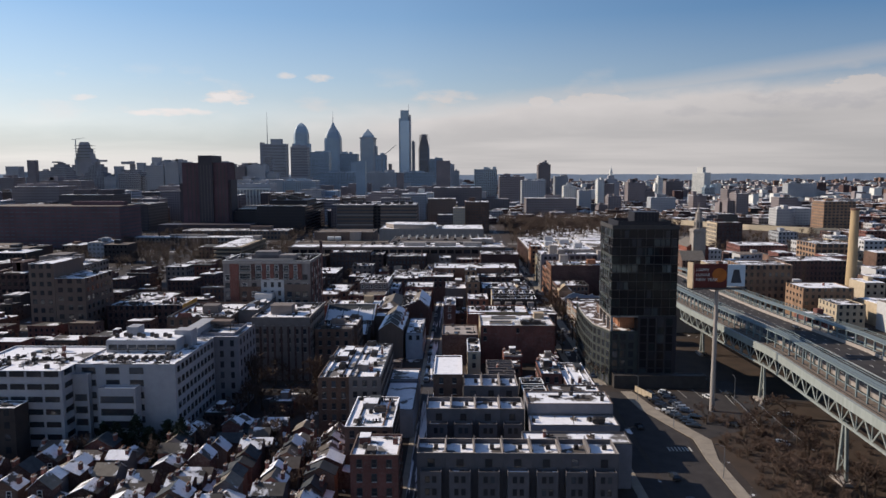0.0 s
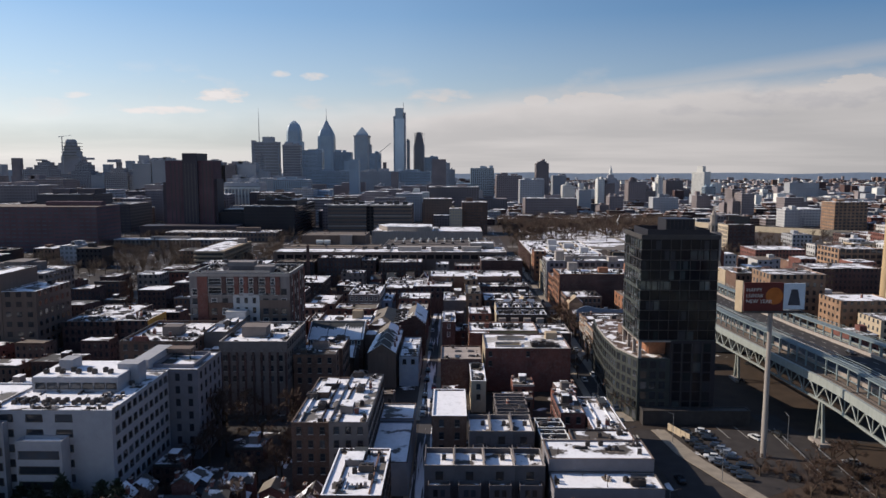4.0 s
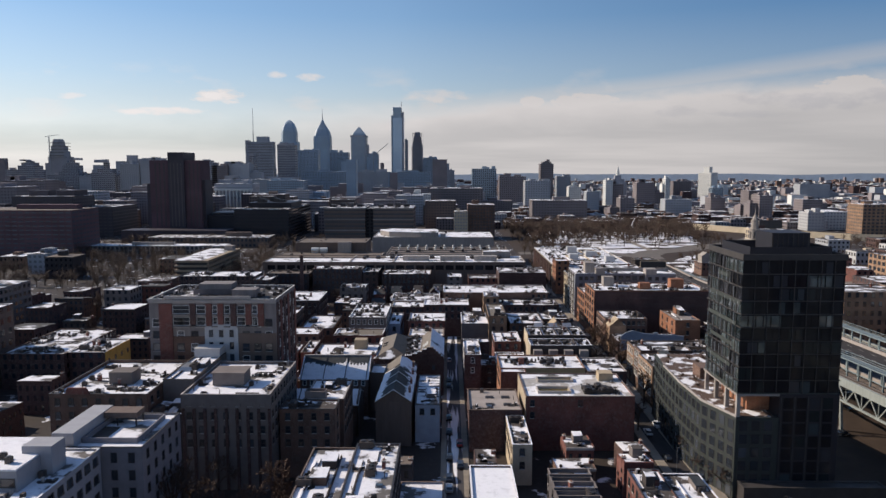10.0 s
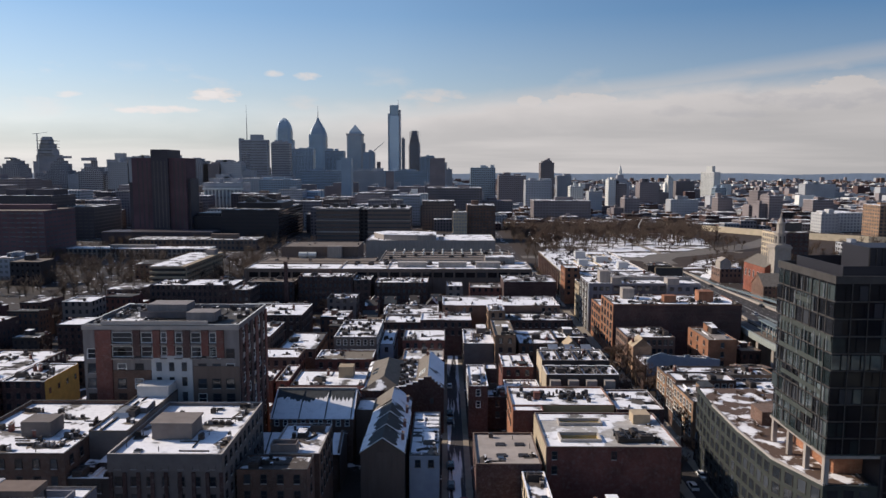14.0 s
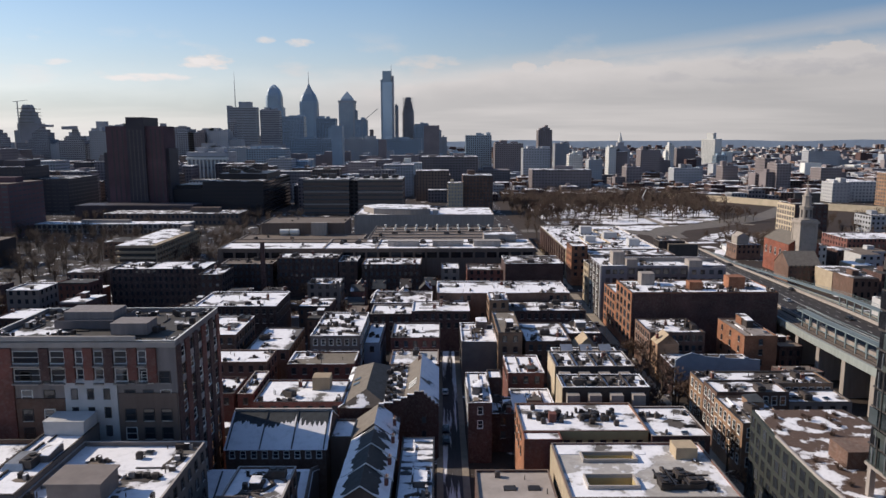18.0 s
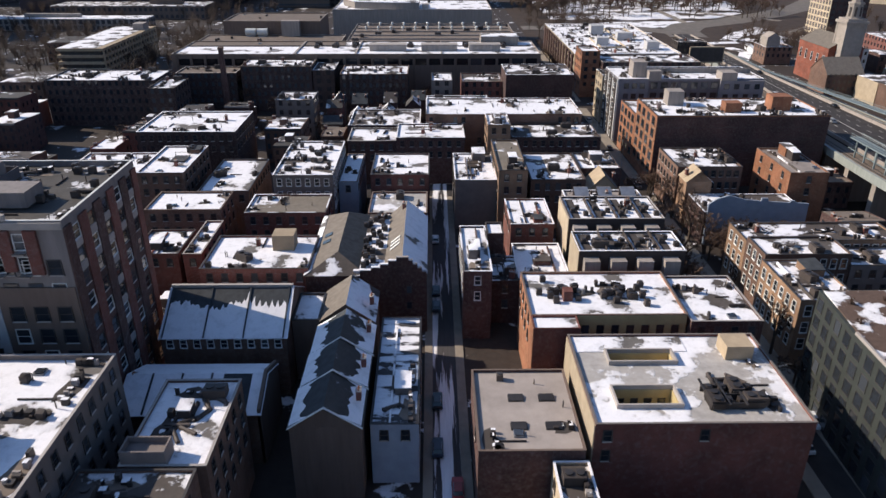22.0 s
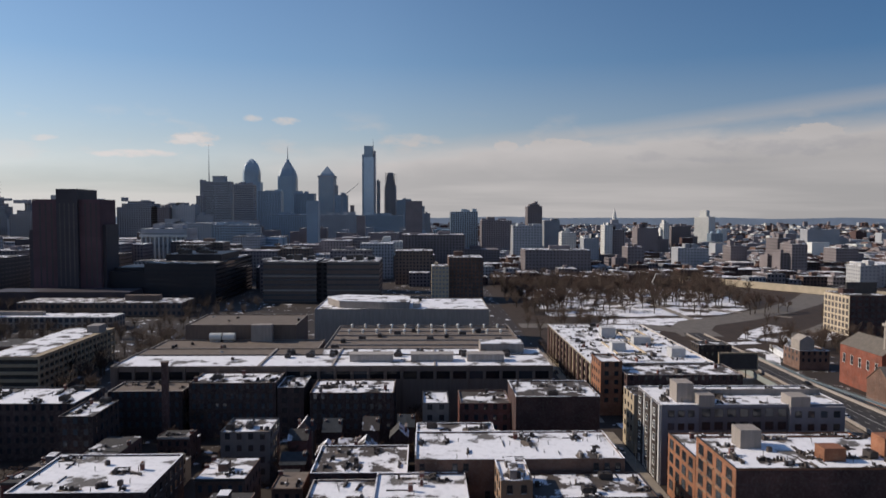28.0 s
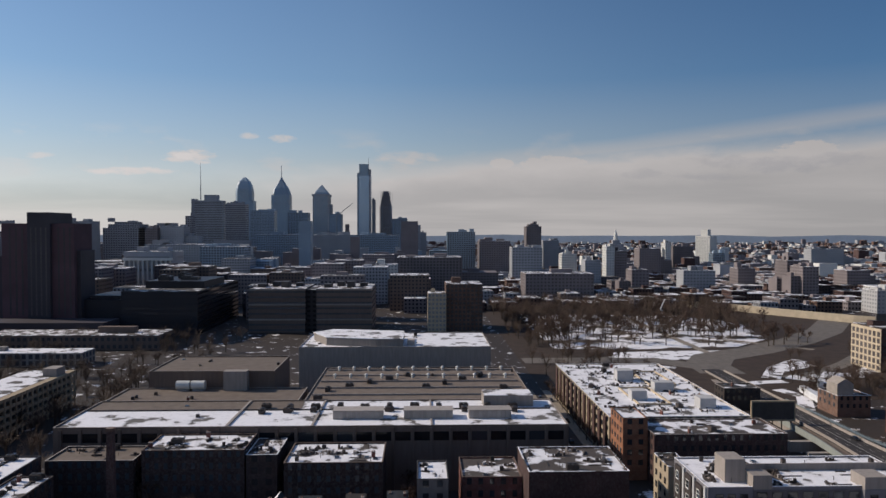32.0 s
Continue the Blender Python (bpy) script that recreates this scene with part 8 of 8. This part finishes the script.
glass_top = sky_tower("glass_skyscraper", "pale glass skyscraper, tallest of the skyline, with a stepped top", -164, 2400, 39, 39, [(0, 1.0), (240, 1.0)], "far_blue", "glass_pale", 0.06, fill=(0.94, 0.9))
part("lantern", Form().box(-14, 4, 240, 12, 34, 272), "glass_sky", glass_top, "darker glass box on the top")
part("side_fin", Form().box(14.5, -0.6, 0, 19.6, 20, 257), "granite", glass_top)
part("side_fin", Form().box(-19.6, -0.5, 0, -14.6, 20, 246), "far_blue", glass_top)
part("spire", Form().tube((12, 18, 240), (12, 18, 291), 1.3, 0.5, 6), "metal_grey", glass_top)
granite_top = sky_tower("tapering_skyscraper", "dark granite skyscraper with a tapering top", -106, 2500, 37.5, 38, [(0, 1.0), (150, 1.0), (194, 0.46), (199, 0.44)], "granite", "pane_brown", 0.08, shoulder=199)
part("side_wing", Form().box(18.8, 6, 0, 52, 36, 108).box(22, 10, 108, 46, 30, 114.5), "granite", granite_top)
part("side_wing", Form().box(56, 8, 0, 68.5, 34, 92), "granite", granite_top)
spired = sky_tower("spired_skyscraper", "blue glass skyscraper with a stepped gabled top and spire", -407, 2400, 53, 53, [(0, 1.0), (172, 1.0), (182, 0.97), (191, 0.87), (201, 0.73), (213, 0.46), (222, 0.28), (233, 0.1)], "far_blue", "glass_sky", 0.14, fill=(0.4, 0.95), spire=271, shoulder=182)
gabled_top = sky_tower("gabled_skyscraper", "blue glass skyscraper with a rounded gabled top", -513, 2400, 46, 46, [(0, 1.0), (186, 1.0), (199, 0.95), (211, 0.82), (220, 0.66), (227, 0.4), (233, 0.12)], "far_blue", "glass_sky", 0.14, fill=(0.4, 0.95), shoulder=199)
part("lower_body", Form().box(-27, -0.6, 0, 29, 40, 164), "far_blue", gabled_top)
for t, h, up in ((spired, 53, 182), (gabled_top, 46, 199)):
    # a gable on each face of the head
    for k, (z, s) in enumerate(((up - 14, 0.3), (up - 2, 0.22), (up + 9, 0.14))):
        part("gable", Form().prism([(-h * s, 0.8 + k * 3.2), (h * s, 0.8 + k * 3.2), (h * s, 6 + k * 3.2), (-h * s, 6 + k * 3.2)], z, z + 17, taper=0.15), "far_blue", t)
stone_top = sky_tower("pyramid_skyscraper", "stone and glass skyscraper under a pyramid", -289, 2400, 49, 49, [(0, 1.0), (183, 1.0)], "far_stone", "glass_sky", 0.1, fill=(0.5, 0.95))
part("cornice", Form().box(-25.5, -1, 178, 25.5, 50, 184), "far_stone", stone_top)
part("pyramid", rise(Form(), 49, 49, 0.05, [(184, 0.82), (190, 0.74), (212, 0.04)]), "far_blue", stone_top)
part("side_core", Form().box(24.6, 8, 0, 30, 40, 155), "far_stone", stone_top)
slab_top = sky_tower("slab_skyscraper", "grey twin office slab with a roof mast", -522, 2080, 75, 30, [(0, 1.0), (152, 1.0)], "far_stone", "pane_brown", 0.01, bay=75, floor=4.4, fill=(0.98, 0.42))
part("upper_block", Form().box(-8, 3, 152, 22.5, 27, 166), "far_stone", slab_top)
part("end_tower", Form().box(-38.4, -0.7, 0, -31, 29, 156), "granite", slab_top)
part("mast", Form().tube((-20, 15, 152), (-20, 15, 205), 1.5, 0.8, 4).tube((-20, 15, 205), (-20, 15, 245), 0.7, 0.3, 4), "metal_grey", slab_top)
dark_top = sky_tower("dark_skyscraper", "blue-grey glass office tower", -408, 1900, 45, 30, [(0, 1.0), (138, 1.0)], "granite", "far_glass", 0.01, bay=4, floor=4.4, fill=(0.98, 0.5))
part("lower_wing", Form().box(-46, -8, 0, 36, -0.5, 58), "granite", dark_top)
tagged(part("glazing", pane_grid(Form(), "front", -46, 36, -8, 4, 58, 1, 12, (0.98, 0.45)), "far_stone", dark_top), kind="stuff")
for k in range(5):
    part("roof_plant", Form().box(-20 + k * 8, 6, 138, -15 + k * 8, 20, 141 + (k % 3) * 1.5), "granite", dark_top)
white_top = sky_tower("white_tower", "white apartment tower with a roof house", 668, 1980, 38, 30, [(0, 1.0), (68, 1.0)], "far_pale", "pane_pale", 0.01, bay=4, floor=3.6, fill=(0.5, 0.4))
part("roof_house", Form().box(-9, 8, 68, 8, 22, 83), "far_pale", white_top)
white_top.rotation_euler = (0, 0, radians(-52))
low_white = sky_tower("white_tower", "lower white apartment slab beside the tower", 706, 1970, 22, 20, [(0, 1.0), (36.5, 1.0)], "far_pale", "pane_pale", 0.01, bay=4, floor=3.6, fill=(0.5, 0.4))
low_white.rotation_euler = (0, 0, radians(-52))
site = thing("unfinished_skyscraper", "stepped stone tower with scaffolding round its top", "skyscraper", -986, 1900, 0, "skyline towers")
RESERVED.append((-1020, -950, 1900, 1950))
part("lower_body", rise(Form(), 62, 44, 0.04, [(0, 1.0), (92, 1.0), (92.1, 0.8), (108, 0.8)]), "granite", site)
part("upper_body", rise(Form(), 40, 34, 0.08, [(108, 1.0), (122, 0.96), (122.1, 0.8), (134, 0.8)]), "far_stone", site)
part("cap", rise(Form(), 27, 27, 0.2, [(134, 1.0), (146, 0.9), (152, 0.7)]), "far_stone", site)
for k in range(5):
    part("scaffold_lift", Form().ring(-19, -2, 19, 36, 110 + k * 8, 110.9 + k * 8, 1.0), "metal_dark", site)
crane = thing("tower_crane", "tall tower crane at a building site", "crane", -1000, 1896, 0)
part("mast", Form().tube((0, 0, 0), (0, 0, 158), 1.3, 1.3, 4), "metal_grey", crane)
part("jib", Form().tube((-10, 0, 158), (26, 0, 162), 0.9, 0.5, 4), "metal_grey", crane)
crane = thing("tower_crane", "leaning luffing crane on a skyline site", "crane", -215, 2150, 0)
part("mast", Form().tube((0, 0, 0), (0, 0, 122), 1.4, 1.4, 4), "metal_grey", crane)
part("jib", Form().tube((0, 0, 115), (43, 0, 150), 1.4, 0.8, 4), "metal_grey", crane)
steeple = thing("stepped_tower", "slim stepped stone tower with a pale pointed lantern", "building", 331, 1500, 0)
part("tower", rise(Form(), 33, 24, 0.05, [(0, 1.0), (52, 1.0), (52.1, 0.72), (58, 0.72), (58.1, 0.4), (65, 0.36)]), "granite", steeple)
tagged(part("glazing", pane_grid(Form(), "front", -15, 15, 0, 4, 52, 6, 13, (0.4, 0.9)), "far_stone", steeple), kind="stuff")
part("lantern", Form().tube((0, 12, 65), (0, 12, 74), 4, 3.2, 8).tube((0, 12, 74), (0, 12, 84), 3, 0.3, 8), "far_pale", steeple)
RESERVED.append((310, 352, 1495, 1530))

# ---- city infill ----


def free(x0, x1, y0, y1, pad=0.3):
    return not any(x0 - pad < b and x1 + pad > a and y0 - pad < d and y1 + pad > c for a, b, c, d in RESERVED)


ROADS = [(-4, 4.3, 100, 530), (54, 65, 100, 760), (-500, 56, 246, 257), (-500, 56, 412, 423), (-500, 56, 516, 529), (-123, -110, 100, 900), (-500, 130, 671, 686), (-250, -240, 100, 900)]
RESERVED += ROADS
RESERVED.append((-40, 4, 840, 1000))
rng = random.Random(77)
BRICKS = ["brick_red", "brick_dark", "brick_brown", "brick_red", "brick_dark", "stucco_grey", "brick_brown", "stucco_cream"]
SNOWS = ["snow_full", "snow_most", "snow_half", "snow_half", "snow_thin", "snow_thin", "roof_brown"]


def city_house(x, y, w, d, h, wall, roof, label, rng):
    """A row house: front cornice, roof falling to the rear between low party walls, a lower rear ell, chimneys."""
    root = thing("row_house", label, "house", x + w / 2, y, 0)
    RESERVED.append((x, x + w, y, y + d))
    a, b = -w / 2, w / 2
    ell = d > 10 and rng.random() < 0.7
    e, fall = (d * rng.uniform(0.55, 0.72) if ell else d), rng.uniform(0.2, 1.3)
    r = h - fall
    f = Form()
    f.solid([(a, 0, 0), (b, 0, 0), (b, e, 0), (a, e, 0)], [(a, 0, h), (b, 0, h), (b, e, r), (a, e, r)])
    part("wall", f, wall, root)
    part("roof", Form().slab([(a + 0.24, 0.2, h + 0.01), (b - 0.24, 0.2, h + 0.01), (b - 0.24, e + 0.15, r + 0.01), (a + 0.24, e + 0.15, r + 0.01)], 0.12), roof, root)
    for p in (a, b - 0.22):
        if rng.random() < 0.6:
            part("party_wall", Form().slab([(p, 0.02, h - 0.1), (p + 0.22, 0.02, h - 0.1), (p + 0.22, e - 0.02, r - 0.1), (p, e - 0.02, r - 0.1)], rng.uniform(0.3, 0.6)), wall, root)
    part("cornice", Form().box(a - 0.03, -0.28, h - 0.5, b + 0.03, -0.01, h + 0.16), rng.choice((wall, wall, "trim_dark", "stone_sill")), root)
    glass = pane_grid(Form(), "front", a, b, 0, 0.6, h - 0.6, max(2, round(w / 2.5)), max(2, round(h / 3.4)), (0.36, 0.5))
    side = "left" if x > 0 else "right"
    pane_grid(glass, side, 0.4, e - 0.4, a if x > 0 else b, 0.6, r - 0.6, max(2, round(e / 3.0)), max(2, round(h / 3.4)), (0.33, 0.48), rng=rng, keep=0.6)
    if ell:
        p, q = (a, a + w * rng.uniform(0.5, 0.75)) if rng.random() < 0.5 else (b - w * rng.uniform(0.5, 0.75), b)
        t = r * rng.uniform(0.55, 0.9)
        part("rear_ell", Form().box(p + 0.05, e + 0.02, 0, q - 0.05, d, t), wall, root)
        part("ell_roof", Form().slab([(p - 0.05, e + 0.02, t + 0.35), (q + 0.05, e + 0.02, t + 0.35), (q + 0.05, d + 0.1, t), (p - 0.05, d + 0.1, t)], 0.12), rng.choice(SNOWS), root)
    for _ in range(rng.choice((1, 1, 2))):
        part("chimney", GEAR["chimney"], None, root, at=(rng.choice((a + 0.45, b - 0.45)), e * rng.uniform(0.2, 0.9), r - 0.2), turn=rng.choice((0, 90)))
    if rng.random() < 0.4 and w > 6:
        p, t = rng.uniform(a + 0.5, b - 3.2), rng.uniform(0.3, 0.5) * e
        head = part("stair_head", Form().box(p, t, r - 0.1, p + 2.4, t + 3.2, h + 1.9), rng.choice((wall, "stucco_grey", "stucco_dark")), root)
        part("snow_cap", Form().box(p - 0.06, t - 0.06, h + 1.9, p + 2.46, t + 3.26, h + 2.03), rng.choice(("snow_full", "snow_most")), head)
    tagged(part("glazing", glass, "glass", root), kind="stuff")
    if x > -130 and rng.random() < 0.8:
        clutter(root, (x + w / 2, y), x + 0.2, x + w - 0.2, y, y + e * 0.5, h + 0.13 - fall * 0.42, rng, 0.9)
    return root


def infill(x0, x1, y0, y1, wide, deep, low, high, walls, rng, near=True, chance=0.92, pool=None):
    """Plain city houses on whatever ground is left free."""
    y = y0
    while y < y1:
        d = rng.uniform(*deep)
        x = x0 + rng.uniform(0, 3)
        while x < x1:
            w = rng.uniform(*wide)
            if rng.random() < chance and free(x, x + w, y, y + d):
                h = rng.uniform(low, high) * rng.choice((0.8, 1, 1, 1.2))
                wall, roof = rng.choice(walls), rng.choice(SNOWS)
                if near:
                    city_house(x, y, w, d, h, wall, roof, f"{WALL_WORDS.get(wall, 'brick')} city house with {ROOF_WORDS[roof]}", rng)
                else:
                    if pool is not None:
                        k = walls.index(wall)
                        pool.box(x, y, 0, x + w, y + d, h, k).box(x + 0.3, y + 0.3, h, x + w - 0.3, y + d - 0.3, h + 0.2, len(walls) + rng.randrange(3))
                        pane_grid(pool, "front", x, x + w, y, 0, h, max(1, int(w / 3.4)), max(1, int(h / 3.6)), (0.45, 0.45), len(walls) + 3)
                        pane_grid(pool, "left" if x > 0 else "right", y, y + d, x if x > 0 else x + w, 0, h, max(1, int(d / 3.4)), max(1, int(h / 3.6)), (0.45, 0.45), len(walls) + 3)
                        if rng.random() < 0.5:
                            u = x + w * rng.uniform(0.2, 0.6)
                            pool.box(u, y + d * 0.4, h, u + w * 0.25, y + d * 0.7, h + rng.uniform(1.5, 4), k)
                        RESERVED.append((x, x + w, y, y + d))
                        x += w + rng.uniform(0.1, 6)
                        continue
                    f = Form().box(x, y, 0, x + w, y + d, h).box(x + 0.3, y + 0.3, h, x + w - 0.3, y + d - 0.3, h + 0.2, 1)
                    pane_grid(f, "front", x, x + w, y, 0, h, max(1, int(w / 3)), max(1, int(h / 3.5)), (0.4, 0.45), 2)
                    if rng.random() < 0.5:
                        q = x + w * rng.uniform(0.2, 0.6)
                        f.box(q, y + d * 0.4, h, q + w * 0.25, y + d * 0.7, h + rng.uniform(1.5, 3.5), 0)
                    tagged(new("distant_house", f.mesh("distant_house", [wall, roof, "glass_dark"])), f"distant {WALL_WORDS.get(wall, FAR_WORDS.get(wall, 'brick'))} house with snow on its roof", "house")
                    RESERVED.append((x, x + w, y, y + d))
            x += w + (0.1 if rng.random() < 0.7 else rng.uniform(3, 9))
        y += d + rng.choice((0.4, 5, 9))


infill(-108, 54, 424, 518, (6, 13), (11, 17), 9, 14, BRICKS, rng)
infill(-109, 53, 258, 411, (5, 10), (9, 14), 7, 9.5, ["brick_red", "brick_dark", "brick_brown", "brick_dark", "terrace_wall"], rng, chance=0.8)
infill(-109, 53, 182, 245, (5, 8), (7, 10), 5, 7, ["brick_red", "brick_dark", "brick_brown"], rng, chance=0.6)
infill(66, 118, 320, 420, (7, 14), (10, 15), 8, 13, ["brick_tan", "brick_brown", "brick_dark"], rng, chance=0.75)
DARK = ["brick_dark", "brick_red", "brick_dark", "stucco_dark", "brick_brown"]
infill(-240, -124, 258, 411, (9, 15), (11, 17), 7, 11, DARK, rng)
infill(-240, -124, 424, 515, (10, 20), (13, 20), 8, 13, DARK, rng)
infill(-240, -124, 190, 245, (10, 20), (13, 20), 10, 15, DARK, rng)
infill(-400, -251, 330, 515, (14, 26), (16, 24), 9, 16, DARK, rng)
infill(-460, -190, 530, 700, (18, 34), (18, 28), 8, 13, ["brick_dark", "office_black", "brick_brown"], rng, near=False, chance=0.45)
infill(160, 330, 340, 600, (10, 22), (12, 20), 7, 15, ["brick_red", "brick_brown", "brick_dark", "stucco_cream", "white_wall"], rng, near=False)
infill(200, 330, 600, 1000, (12, 28), (14, 24), 7, 16, ["brick_red", "brick_brown", "brick_dark", "stucco_cream", "white_wall", "far_stone"], rng, near=False, chance=0.7)
for name, box, sizes, walls, chance, label in (
        ("city_blocks_west", (-800, -20, 960, 1400), ((24, 48), (24, 40), 18, 42), ["far_brown", "far_stone", "concrete_warm", "far_dark"], 0.6, "crowd of far mid-rise city blocks"),
        ("city_blocks_north", (-20, 1000, 1010, 1400), ((12, 30), (16, 28), 7, 15), ["brick_brown", "brick_dark", "brick_dark", "far_stone", "far_brown", "far_brown"], 0.7, "crowd of far low brick blocks"),
        ("city_blocks_east", (330, 750, 600, 1000), ((12, 28), (14, 24), 7, 16), ["brick_red", "brick_brown", "brick_dark", "stucco_cream", "white_wall", "far_stone"], 0.75, "crowd of low brick and white blocks")):
    pool = Form()
    infill(*box, *sizes, walls, rng, near=False, chance=chance, pool=pool)
    tagged(new(name, pool.mesh(name, [*walls, "snow_most", "snow_half", "snow_thin", "glass_dark"])), label, "houses", kind="stuff")


def district(name, x0, x1, y0, y1, count, low, high, walls, seed, label):
    """Far rooftops beyond counting, one mesh."""
    rng = random.Random(seed)
    f = Form()
    for _ in range(count):
        y = y0 + (y1 - y0) * rng.random() ** 1.3
        x = rng.uniform(x0, x1) * (0.55 + 0.45 * y / y1)
        w, d, h = rng.uniform(10, 34), rng.uniform(10, 26), rng.uniform(low, high) * (2.2 if rng.random() < 0.06 else 1)
        k = rng.randrange(len(walls))
        f.box(x, y, 0, x + w, y + d, h, k, len(walls) + rng.randrange(2))
    return tagged(new(name, f.mesh(name, [*walls, "snow_half", "snow_thin"])), label, "houses", kind="stuff")


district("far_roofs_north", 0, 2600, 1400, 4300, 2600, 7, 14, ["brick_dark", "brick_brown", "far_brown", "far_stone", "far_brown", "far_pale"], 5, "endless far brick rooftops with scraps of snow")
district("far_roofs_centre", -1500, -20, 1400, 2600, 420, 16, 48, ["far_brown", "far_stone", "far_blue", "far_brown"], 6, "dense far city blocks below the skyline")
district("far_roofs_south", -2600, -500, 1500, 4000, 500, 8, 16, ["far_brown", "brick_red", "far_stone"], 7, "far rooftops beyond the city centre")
# horizon rise in the glowing hazy wood colour
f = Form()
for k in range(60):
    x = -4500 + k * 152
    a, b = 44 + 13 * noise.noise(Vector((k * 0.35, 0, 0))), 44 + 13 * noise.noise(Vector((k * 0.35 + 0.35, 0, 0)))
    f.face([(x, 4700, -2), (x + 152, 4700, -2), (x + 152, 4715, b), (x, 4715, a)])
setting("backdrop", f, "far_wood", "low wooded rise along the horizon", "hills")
